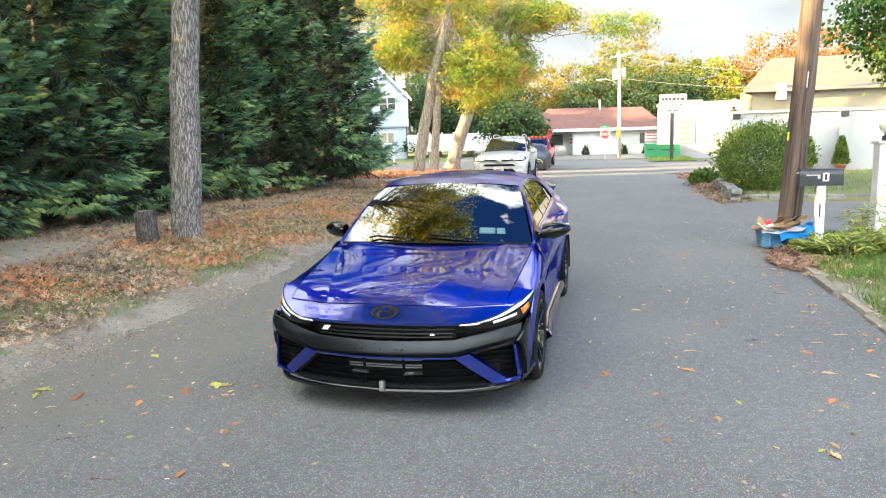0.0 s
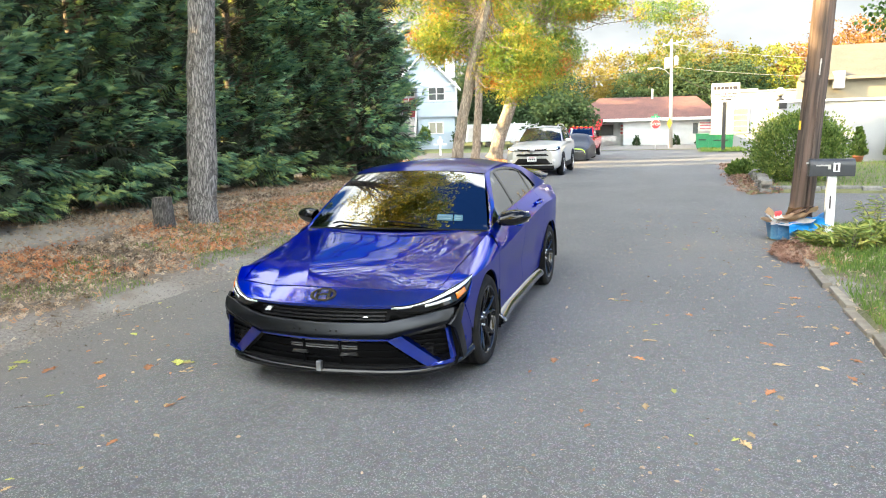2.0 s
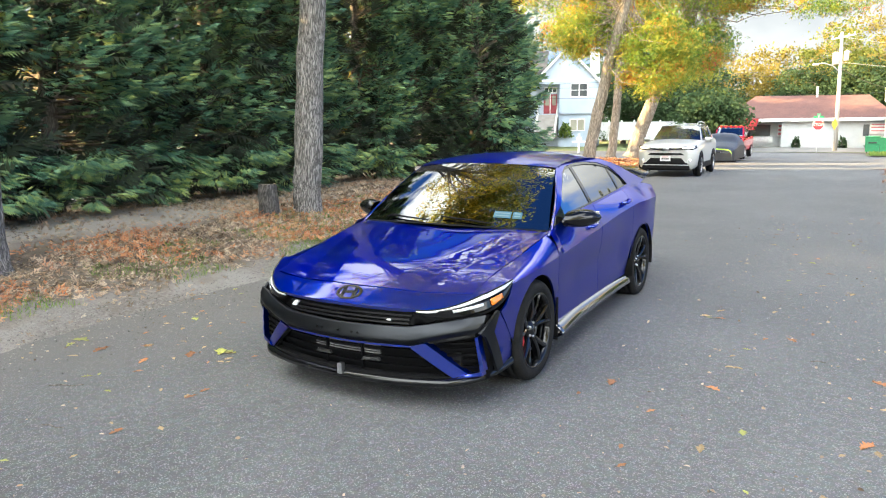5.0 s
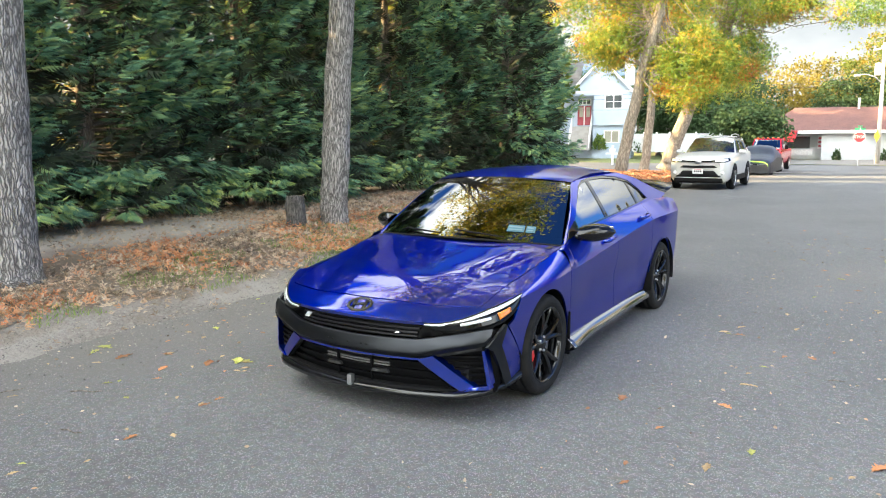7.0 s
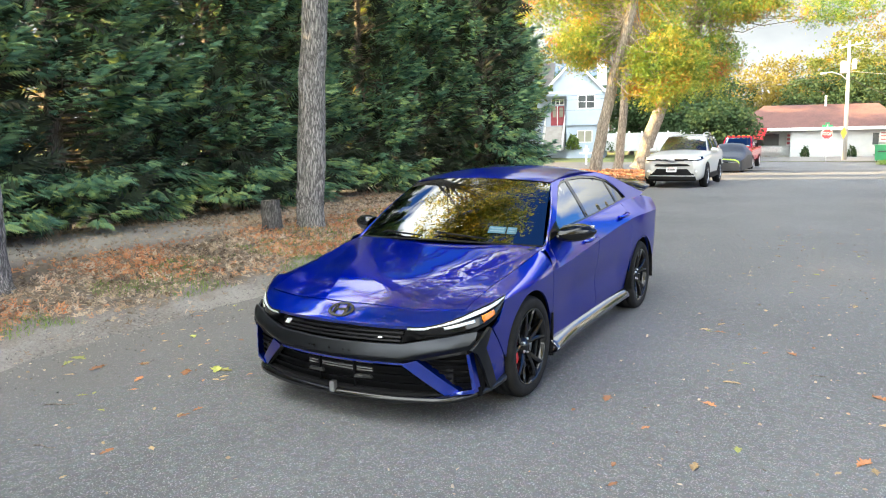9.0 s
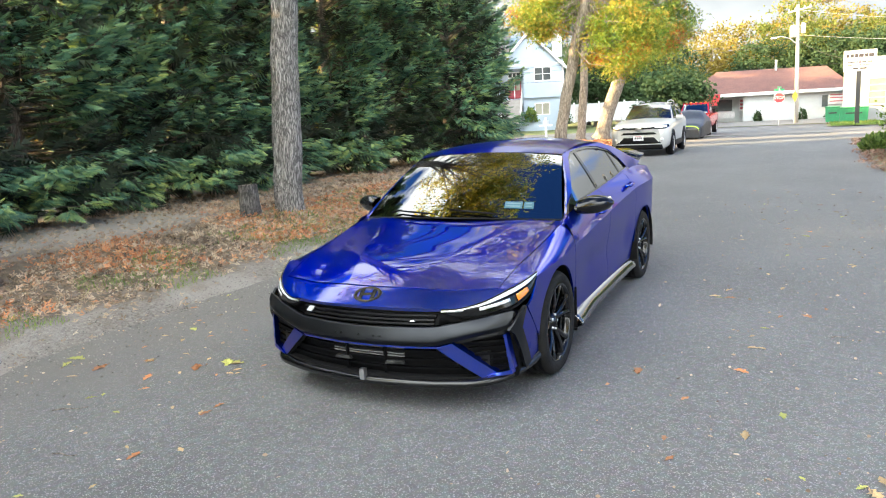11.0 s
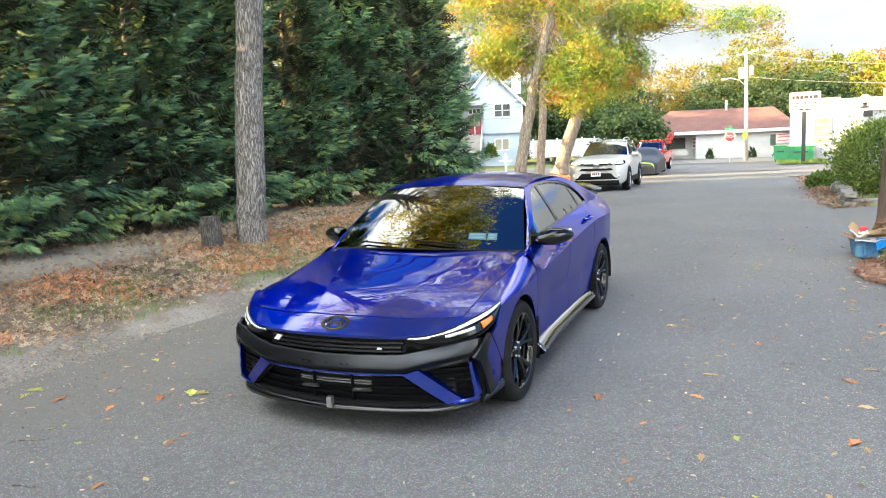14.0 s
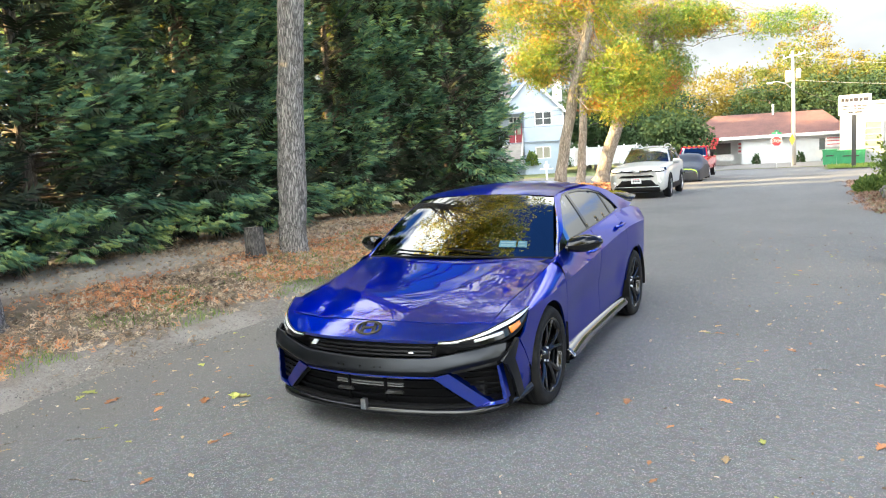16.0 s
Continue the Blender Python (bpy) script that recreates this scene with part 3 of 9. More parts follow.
LEAF_V = [(0, 0, 0), (-0.30, 0.35, 0.06), (-0.24, 0.7, 0.05), (0, 1, -0.03), (0.24, 0.7, 0.05), (0.30, 0.35, 0.06)]
LEAF_F = [(0, 3, 2, 1), (0, 5, 4, 3)]
QUAD_V = [(0, 0, 0), (-0.34, 0.5, 0.04), (0, 1, -0.03), (0.34, 0.5, 0.04)]
QUAD_F = [(0, 3, 2, 1)]
LOBED_V = [(0, 0, 0), (-0.46, 0.52, 0.06), (-0.10, 0.46, 0.02), (0.0, 1.08, -0.05), (0.10, 0.44, 0.02), (0.44, 0.46, 0.05)]
LOBED_F = [(0, 2, 1), (2, 4, 3), (0, 5, 4)]
BLADE_V = [(-0.05, 0, 0), (0.05, 0, 0), (0.03, 0.6, 0.08), (0.0, 1, 0.25)]
BLADE_F = [(0, 1, 2, 3)]


def spray_template():
    """A flat feathery frond: slim pointed fingers, swept forward, that share one stem."""
    ys = [0.0, 0.10, 0.24, 0.40, 0.56, 0.72, 0.86]
    v = [(0.0, y, 0.03 * math.sin(3 * y)) for y in ys] + [(0.0, 1.15, -0.10)]
    f = []
    for k, w in enumerate((0.15, 0.24, 0.29, 0.26, 0.20, 0.12)):
        for s in (-1, 1):
            tip = len(v)
            v.append((s * w, ys[k] + 0.10 + 0.85 * w + 0.02 * s, -0.07))
            low, high = k, k + 1
            f.append((low, tip, high) if s > 0 else (low, high, tip))
    v.append((0.035, 0.88, 0.0))
    f.append((6, len(v) - 1, 7))
    return v, f


SPRAY_V, SPRAY_F = spray_template()


# ---- the lie of the land ----
def road_z(y):
    """The street falls gently towards the crossing."""
    y = np.asarray(y, float)
    return -0.72 * smoothstep(14.0, 60.0, y)


def lump(x, y, s=1.0):
    return noise.noise(Vector((x * s, y * s, 3.7)))
# ---- ground, road, verges ----
def ground_z(x, y):
    """Height of the open ground: below the road's sheet between its edges, up to the verges beside it."""
    rz = float(road_z(y))
    wob = 0.20 * lump(x, y, 0.8) + 0.12 * lump(x, y, 2.6) + 0.05 * lump(x, y, 7.0)
    near = y < 37.5
    if near:
        left_edge = -2.85 - 0.085 * max(0.0, y - 3.0) + 0.0016 * max(0.0, y - 3.0) ** 2
        left_edge = max(left_edge, -4.3)
        d = left_edge - x + wob
        h = -0.03 + 0.10 * d if d > -0.5 else -0.08
        if d > 0:
            h = min(-0.03 + 0.16 * d, 0.05 + 0.075 * d)
            h = min(h, 0.26) + 0.025 * lump(x, y, 1.7)
            h = h * float(1 - smoothstep(26, 37, y)) - 0.02 * float(smoothstep(26, 37, y))
        right_edge = 3.62 if y < 6.2 else 3.62
        e = x - right_edge
        if e > -0.05:
            h = 0.05 + 0.02 * min(e, 3) + 0.02 * lump(x, y, 1.3) if e > 0.04 else 0.0
            if 7.6 < y < 13.2:                       # the drive meets the road flush
                h = -0.06
            if y > 26:
                h *= float(1 - smoothstep(26, 30, y))
                h -= 0.03 * float(smoothstep(26, 30, y))
        return rz + h
    if y < 58.6:
        return rz - 0.06
    return rz - 0.015 + 0.004 * min(max(y - 58.6, 0), 10)


def line_steps(*spans):
    out = []
    for a, b, s in spans:
        n = max(1, round((b - a) / s))
        out += [a + (b - a) * k / n for k in range(n)]
    return out + [spans[-1][1]]


gx = line_steps((-900, -60, 60), (-60, -12, 2.0), (-12, -2.2, 0.14), (-2.2, 3.4, 0.8), (3.4, 7, 0.16), (7, 14, 0.7), (14, 60, 4), (60, 900, 60))
gy = line_steps((-500, -40, 40), (-40, -6, 2.0), (-6, 16, 0.18), (16, 38, 0.5), (38, 90, 2.5), (90, 900, 60))
gv = [(x, y, ground_z(x, y)) for y in gy for x in gx]
gw = len(gx)
gf = [(j * gw + i, j * gw + i + 1, (j + 1) * gw + i + 1, (j + 1) * gw + i) for j in range(len(gy) - 1) for i in range(gw - 1)]


def ground_mat():
    """Sandy dirt by the road, litter-brown soil and thin grass beyond."""
    m = mat("dirt_ground", (0.285, 0.263, 0.238), 0.9, alt=(0.165, 0.147, 0.127), scale=0.8, detail=9, lo=0.38, hi=0.62,
            fine=(0.31, 0.288, 0.26), fine_scale=30, fine_amt=0.6, bump=1.0, bump_scale=22, bump_dist=0.05)
    n, l = m.node_tree.nodes, m.node_tree.links
    b = n["Principled BSDF"]
    co = n.new("ShaderNodeTexCoord")
    sp = n.new("ShaderNodeSeparateXYZ")
    l.new(co.outputs["Object"], sp.inputs[0])

    def blend(axis, lo_, hi_, colour, alt, sc):
        t = n.new("ShaderNodeTexNoise")
        t.inputs["Scale"].default_value, t.inputs["Detail"].default_value = sc, 8.0
        l.new(co.outputs["Object"], t.inputs["Vector"])
        w = n.new("ShaderNodeMath")
        w.operation = "MULTIPLY_ADD"
        w.inputs[1].default_value = 2.4
        l.new(t.outputs["Fac"], w.inputs[0])
        l.new(sp.outputs[axis], w.inputs[2])
        r = n.new("ShaderNodeMapRange")
        r.inputs["From Min"].default_value, r.inputs["From Max"].default_value = lo_ + 1.2, hi_ + 1.2
        l.new(w.outputs[0], r.inputs["Value"])
        c = n.new("ShaderNodeMix")
        c.data_type = "RGBA"
        c.inputs["A"].default_value, c.inputs["B"].default_value = (*colour, 1), (*alt, 1)
        l.new(t.outputs["Fac"], c.inputs["Factor"])
        x = n.new("ShaderNodeMix")
        x.data_type = "RGBA"
        l.new(r.outputs["Result"], x.inputs["Factor"])
        l.new(b.inputs["Base Color"].links[0].from_socket, x.inputs["A"])
        l.new(c.outputs["Result"], x.inputs["B"])
        l.new(x.outputs["Result"], b.inputs["Base Color"])
    blend("X", -3.2, -4.1, (0.105, 0.083, 0.061), (0.25, 0.20, 0.15), 2.6)   # leaf mould under the oaks
    blend("X", -5.7, -6.7, (0.29, 0.264, 0.232), (0.37, 0.342, 0.305), 1.1)     # trodden sand along the hedge
    blend("X", 3.5, 3.8, (0.085, 0.115, 0.035), (0.19, 0.165, 0.085), 2.2)     # lawn on the house side
    blend("Y", 38.0, 39.0, (0.13, 0.17, 0.05), (0.20, 0.21, 0.08), 1.0)   # lawns past the crossing
    return m


M["ground"] = ground_mat()
ground = part("ground", mesh_from("ground", gv, gf, True), "ground")
tagged(ground, "sandy dirt verge and thin autumn lawn", "ground", kind="structure")


def sheet(name, xs, ys, zf, material, label, category):
    vs = [(x, y, zf(x, y)) for y in ys for x in xs]
    w = len(xs)
    fs = [(j * w + i, j * w + i + 1, (j + 1) * w + i + 1, (j + 1) * w + i) for j in range(len(ys) - 1) for i in range(w - 1)]
    return tagged(part(name, mesh_from(name, vs, fs, True), material), label, category, kind="structure")


sheet("road", line_steps((-7, -1, 0.5), (-1, 3.62, 0.42)), line_steps((-60, -6, 3), (-6, 16, 0.6), (16, 38.0, 1.0)),
      lambda x, y: float(road_z(y)) + 0.012 * lump(x, y, 0.4) - 0.006 * abs(x - 0.3) ** 1.5 * 0.25, "asphalt", "worn grey asphalt street with pale stone chips", "road")
sheet("cross_road", line_steps((-300, -30, 30), (-30, 30, 3), (30, 300, 30)), line_steps((38.0, 58.6, 2.0)),
      lambda x, y: float(road_z(y)) + 0.01, "asphalt_far", "pale grey asphalt crossing street", "road")
sheet("driveway", line_steps((3.2, 5.0, 0.2), (5.0, 40, 1.2)), line_steps((7.6, 13.2, 0.7)),
      lambda x, y: float(road_z(y)) + 0.004 + 0.008 * lump(x, y, 0.8) - 0.05 * float(smoothstep(4.4, 3.4, x)), "drive", "grey asphalt driveway beside the white wall", "driveway")
sheet("pavement", line_steps((3.2, 40, 2)), line_steps((27.5, 38.0, 1.0)),
      lambda x, y: float(road_z(y)) + 0.02, "asphalt_far", "pale worn asphalt apron at the street corner", "pavement")
sheet("forecourt", line_steps((-14, 12, 2)), line_steps((58.6, 70, 1.2)),
      lambda x, y: float(road_z(y)) + 0.055, "concrete", "pale concrete forecourt of the low garage", "pavement")

# kerb of long low blocks along the lawn
kerb = thing("kerb", pose(0, 0, 0), "weathered concrete kerb blocks along the lawn", "kerb", kind="structure")
bm = boxed(-0.045, 0.045, -0.43, 0.43, -0.10, 0.03, 0.012)
kb = bpy.data.meshes.new("kerb_block")
bm.to_mesh(kb)
bm.free()
kb.materials.append(M["kerb_stone"])
for k in range(11):
    y = -3.6 + 0.89 * k
    if 4.9 < y < 5.6:
        continue
    o = part("block", kb, None, kerb)
    o.matrix_local = pose(3.67 - 0.012 * max(0, y - 2) ** 1.3 + 0.02 * math.sin(3 * k), y, 0.008 + 0.012 * math.sin(5 * k), 0.8 * math.sin(k * 7), 1.5 * math.sin(k * 3), 1.2 * math.sin(k * 2.3))
# stones edging the bed beyond the drive
edging = thing("stone_edging", pose(0, 0, 0), "low grey stone edging along the planting bed", "edging", kind="structure")
for k in range(24):
    bm = boxed(-0.2, 0.2, -0.11, 0.11, -0.05, 0.13, 0.03)
    o = part("stone", bm, "stone", edging)
    o.matrix_local = pose(4.15 + 0.41 * k, 13.4 + 0.05 * math.sin(k * 2.1), 0.02, 0, 0, 4 * math.sin(k * 5))
for row in range(3):                                    # the low dry wall along the bush
    for k in range(15 - 2 * row):
        bm = boxed(-0.12, 0.12, -0.19, 0.19, -0.045, 0.05, 0.018)
        o = part("stone", bm, "stone", edging)
        o.matrix_local = pose(4.02 + 0.03 * math.sin(k * 3.7 + row) + 0.012 * k, 13.35 + 0.37 * k + 0.17 * (row % 2), 0.05 + 0.098 * row, 3 * math.sin(k * 5 + row), 3 * math.cos(k * 3), 5 * math.sin(k * 7 + row * 2))


# fallen leaves and thin grass on the verges
def on_ground(n, x0, x1, y0, y1, keep):
    xs, ys = rng.uniform(x0, x1, n), rng.uniform(y0, y1, n)
    ok = np.array([keep(x, y) for x, y in zip(xs, ys)])
    xs, ys = xs[ok], ys[ok]
    return np.stack([xs, ys, [max(ground_z(x, y), float(road_z(y)) - 0.2) for x, y in zip(xs, ys)]], 1)


def litter_here(x, y):
    if y > 15 and x > -4.2:
        return False
    path = x + 5.25 + 0.15 * y + 0.45 * lump(x, y, 0.6) < 0 and x > -8.3 and y < 4.5        # bare trodden sand
    band = smoothstep(-3.3, -3.95, x + 0.55 * lump(x, y, 0.8)) 
    p = float(band) * (0.09 if path else 0.62 + 0.45 * lump(x, y, 0.55) + 0.75 * float(smoothstep(-6.4, -5.0, x + 0.12 * min(y, 6))) * float(smoothstep(-2.9, -3.9, x)))
    return random.random() < p + 0.05 * (x < -2.95)


pts = on_ground(88000, -9.2, -2.7, -2.5, 19.0, litter_here)
w = rng.normal(0, 1, (len(pts), 3))
w[:, 2] *= 0.55
pts[:, 2] += rng.uniform(0.004, 0.03, len(pts))
tagged(part("leaf_litter", spread("leaf_litter", pts, w, rng.uniform(0.035, 0.105, len(pts)), LOBED_V, LOBED_F), "litter"),
       "brown and orange fallen oak leaves on the dirt verge", "fallen leaves", kind="stuff")
pts = on_ground(16000, -5.9, -3.4, -3.0, 12.0, lambda x, y: random.random() < float(smoothstep(-3.5, -3.9, x + 0.3 * lump(x, y, 0.9))) * (0.25 + 1.3 * lump(x, y, 0.7)))
w = rng.normal(0, 1, (len(pts), 3))
w[:, 2] *= 0.4
pts[:, 2] += rng.uniform(0.015, 0.04, len(pts))
tagged(part("leaf_litter", spread("leaf_litter", pts, w, rng.uniform(0.06, 0.115, len(pts)), LOBED_V, LOBED_F), "litter_orange"),
       "larger orange oak leaves lying on the verge", "fallen leaves", kind="stuff")
pts = on_ground(30000, -10.5, -3.9, 20.0, 37.6, lambda x, y: x < -4.3 + 0.5 * lump(x, y, 0.9) and random.random() < 0.75 + 0.8 * lump(x, y, 0.5))
w = rng.normal(0, 1, (len(pts), 3))
w[:, 2] *= 0.30
pts[:, 2] += rng.uniform(0.004, 0.03, len(pts))
tagged(part("leaf_litter", spread("leaf_litter", pts, w, rng.uniform(0.06, 0.12, len(pts)), QUAD_V, QUAD_F), "litter_orange"),
       "orange fallen leaves under the corner oaks", "fallen leaves", kind="stuff")
pts = on_ground(5200, 3.3, 5.2, 0.5, 7.4, lambda x, y: random.random() < 0.2 + 0.9 * (y > 4.0 and x < 4.2))
w = rng.normal(0, 1, (len(pts), 3))
w[:, 2] *= 0.3
pts[:, 2] += rng.uniform(0.005, 0.03, len(pts))
tagged(part("leaf_litter", spread("leaf_litter", pts, w, rng.uniform(0.05, 0.1, len(pts)), LOBED_V, LOBED_F), "litter"),
       "brown fallen leaves beside the kerb and bin", "fallen leaves", kind="stuff")

pts = on_ground(9000, 3.05, 4.1, 3.9, 6.1, lambda x, y: ((x - 3.62 - 0.1 * lump(x, y, 1.5)) / 0.36) ** 2 + ((y - 5.1) / 0.95) ** 2 < 0.75 + 0.35 * lump(x, y, 2.5))
pts[:, 2] = np.maximum(pts[:, 2], 0.0) + rng.uniform(0.004, 0.05, len(pts))
w = rng.normal(0, 1, (len(pts), 3))
w[:, 2] *= 0.5
tagged(part("leaf_litter", spread("leaf_litter", pts, w, rng.uniform(0.03, 0.07, len(pts)), LOBED_V, LOBED_F), "litter_russet"),
       "drift of russet dead leaves at the kerb's end", "fallen leaves", kind="stuff")
pts = on_ground(5000, 3.2, 4.4, 13.0, 25.0, lambda x, y: random.random() < float(smoothstep(3.3, 3.7, x + 0.25 * lump(x, y, 1.1))))
w = rng.normal(0, 1, (len(pts), 3))
w[:, 2] *= 0.4
pts[:, 2] = np.maximum(pts[:, 2], 0.0) + rng.uniform(0.006, 0.035, len(pts))
tagged(part("leaf_litter", spread("leaf_litter", pts, w, rng.uniform(0.05, 0.10, len(pts)), LOBED_V, LOBED_F), "litter_russet"),
       "dark dead leaves along the foot of the bush", "fallen leaves", kind="stuff")


def blades(name, pts, size, label):
    w = rng.normal(0, 0.45, (len(pts), 3))
    w[:, 2] = 1.0
    tagged(part(name, spread(name, pts, w, rng.uniform(0.5, 1.2, len(pts)) * size, BLADE_V, BLADE_F), "grass"), label, "grass", kind="stuff")


blades("grass", on_ground(76000, 3.72, 6.6, -6.0, 7.4, lambda x, y: random.random() < 0.6 + 0.8 * lump(x, y, 1.2)), 0.09, "thin green lawn grass with bare patches")
blades("grass", on_ground(56000, -6.2, -3.4, -3.0, 20.0, lambda x, y: x + 5.0 + 0.13 * y > 0 and lump(x, y, 0.9) + 0.35 * lump(x, y, 3.1) > 0.0), 0.06, "sparse grass tufts among the fallen leaves")
blades("grass", on_ground(7000, 4.2, 14.0, 13.6, 25.5, lambda x, y: True), 0.12, "mown lawn in front of the white wall")

# loose gravel where the verge meets the asphalt
PEBBLE_V = [(0, 0, -0.3), (0.5, 0.1, 0.1), (-0.3, 0.45, 0.12), (-0.25, -0.45, 0.08), (0.05, 0.0, 0.42)]
PEBBLE_F = [(1, 2, 4), (2, 3, 4), (3, 1, 4)]
pts = on_ground(70000, -5.4, -1.9, -3.5, 16.0, lambda x, y: random.random() < 0.10 + 0.12 * (x < -2.9) + 0.75 * math.exp(-(((x + 3.0 + 0.085 * max(0.0, min(y, 14) - 3) + 0.25 * lump(x, y, 0.8)) / 0.42) ** 2)) + 0.03)
pts[:, 2] = np.maximum(pts[:, 2], [float(road_z(y)) + 0.012 * lump(x, y, 0.4) for x, y in pts[:, :2]]) + 0.003
w = rng.normal(0, 1, (len(pts), 3))
w[:, 2] *= 0.2
tagged(part("gravel", spread("gravel", pts, w, rng.uniform(0.005, 0.022, len(pts)), PEBBLE_V, PEBBLE_F), "gravel"), "loose grey gravel along the road's edge", "gravel", kind="stuff")
# ---- the blue sedan: origin on the ground under the front axle, nose towards -y ----
from mathutils.geometry import delaunay_2d_cdt


def curve1(knots):
    """A smooth function of one number through knots."""
    xs = np.array([k[0] for k in knots], float)
    ys = np.array([k[1] for k in knots], float)
    d = np.gradient(ys, xs)
    for i in range(1, len(xs) - 1):
        a, b = (ys[i] - ys[i - 1]) / (xs[i] - xs[i - 1]), (ys[i + 1] - ys[i]) / (xs[i + 1] - xs[i])
        d[i] = 0.0 if a * b <= 0 else 2 * a * b / (a + b)

    def f(x):
        x = min(max(x, xs[0]), xs[-1])
        i = min(max(int(np.searchsorted(xs, x)) - 1, 0), len(xs) - 2)
        h = xs[i + 1] - xs[i]
        t = (x - xs[i]) / h
        return float((2 * t**3 - 3 * t**2 + 1) * ys[i] + (t**3 - 2 * t**2 + t) * h * d[i] + (3 * t**2 - 2 * t**3) * ys[i + 1] + (t**3 - t**2) * h * d[i + 1])
    return f


def inside(p, poly):
    x, y = p
    c = False
    for (x0, y0), (x1, y1) in zip(poly, poly[1:] + poly[:1]):
        if (y0 > y) != (y1 > y) and x < (x1 - x0) * (y - y0) / (y1 - y0) + x0:
            c = not c
    return c


def dense(poly, step):
    out = []
    for a, b in zip(poly, poly[1:] + poly[:1]):
        n = max(1, math.ceil(math.dist(a, b) / step))
        out += [(a[0] + (b[0] - a[0]) * k / n, a[1] + (b[1] - a[1]) * k / n) for k in range(n)]
    return out


def drape(poly, fn, step=0.035, hole=None, rim=0.018, back=(0, 0, -1), flip=False, lift=0.0):
    """A panel: a flat outline laid over the surface fn(u, v), with a turned-in rim. back: the way in."""
    loops = [dense(poly, step)] + ([dense(hole, step)] if hole else [])
    pts, edges = [], []
    for lp in loops:
        b = len(pts)
        pts += lp
        edges += [(b + k, b + (k + 1) % len(lp)) for k in range(len(lp))]
    bound = np.array(pts)
    us, vs = [p[0] for p in poly], [p[1] for p in poly]
    u = min(us) + step * 0.5
    k = 0
    while u < max(us):
        v = min(vs) + step * (0.5 if k % 2 else 0.25)
        while v < max(vs):
            if np.min(np.hypot(bound[:, 0] - u, bound[:, 1] - v)) > step * 0.5 and inside((u, v), loops[0]) and not (hole and inside((u, v), loops[1])):
                pts.append((u, v))
            v += step
        u += step * 0.87
        k += 1
    res = delaunay_2d_cdt([Vector(p) for p in pts], edges, [], 0, 1e-5)
    bm = bmesh.new()
    inn = Vector(back)
    co = [Vector(fn(p.x, p.y)) - inn * lift for p in res[0]]
    if flip:
        inn = Vector((-inn.x, inn.y, inn.z))
        co = [Vector((-c.x, c.y, c.z)) for c in co]
    bv = [bm.verts.new(c) for c in co]
    for f in res[2]:
        m = (sum(res[0][i].x for i in f) / 3, sum(res[0][i].y for i in f) / 3)
        if inside(m, loops[0]) and not (hole and inside(m, loops[1])):
            try:
                bm.faces.new([bv[i] for i in f]).smooth = True
            except ValueError:
                pass
    bm.normal_update()
    avg = sum((f.normal * f.calc_area() for f in bm.faces), Vector())
    if avg.dot(inn) > 0:
        bmesh.ops.reverse_faces(bm, faces=bm.faces[:])
    if rim:
        be = [e for e in bm.edges if len(e.link_faces) == 1]
        new_v = {}
        for e in be:
            for v in e.verts:
                if v not in new_v:
                    new_v[v] = bm.verts.new(v.co + inn * rim)
        for e in be:
            a, b = e.verts
            lp = e.link_faces[0].loops
            if any(l.vert == a and l.link_loop_next.vert == b for l in lp):
                a, b = b, a
            bm.faces.new((a, b, new_v[b], new_v[a]))
            e.smooth = False
    lone = [v for v in bm.verts if not v.link_faces]
    bmesh.ops.delete(bm, geom=lone, context="VERTS")
    return bm


# the surfaces of the body
top_mid = curve1([(-0.92, 0.588), (-0.88, 0.616), (-0.815, 0.655), (-0.745, 0.694), (-0.5, 0.772), (-0.2, 0.832), (0.1, 0.886), (0.35, 0.93), (0.6, 0.965)])
top_drop = curve1([(-0.7, 0.0), (-0.39, 0.013), (0.0, 0.065), (0.5, 0.085)])
half_w = curve1([(-0.78, 0.77), (-0.72, 0.82), (-0.66, 0.862), (-0.58, 0.880), (-0.4, 0.890), (0.0, 0.900), (0.45, 0.886), (1.3, 0.878), (2.2, 0.876), (2.72, 0.876), (3.2, 0.855), (3.5, 0.81), (3.72, 0.73), (3.84, 0.62)])
crease_z = curve1([(-0.8, 0.70), (-0.4, 0.715), (0.0, 0.735), (0.45, 0.755), (1.2, 0.815), (2.0, 0.885), (2.6, 0.915), (3.3, 0.905), (3.9, 0.87)])
belt_z = curve1([(0.3, 0.90), (0.5, 0.925), (0.8, 0.972), (1.35, 0.997), (2.14, 1.04), (2.7, 1.06), (3.25, 1.045), (3.6, 1.0), (3.9, 0.94)])


def crease_x(y):
    """The two straight creases that run from the badge to the foot of the windscreen."""
    return 0.19 + 0.36 * (y + 0.70)


def ridge_x(y):
    """The outer fold, beyond which the hood rises again to the wings."""
    return 0.455 + 0.28 * (y + 0.66)


def fold(d, soft=0.005):
    return 0.5 * (d + math.sqrt(d * d + soft * soft))


def hood_top(x, y):
    a = abs(x)
    w = 0.8 * float(1 - smoothstep(-0.5, 0.5, y))
    yy = y - 0.34 * a**2.2 * w
    z = top_mid(yy) - 0.45 * top_drop(y) * (a / 0.88) ** 2.3
    z -= 0.080 * fold(a - crease_x(y), 0.003) * (0.35 + 0.65 * float(smoothstep(-0.92, -0.55, y)))
    z += 0.115 * fold(a - ridge_x(y), 0.010) * float(smoothstep(-0.90, -0.60, y))
    return (x, y, z)


def nose_at(x, z, out=0.0):
    k = curve_nose(z)
    return (x, -0.912 + 0.335 * abs(x) ** 2.2 + k - out, z)


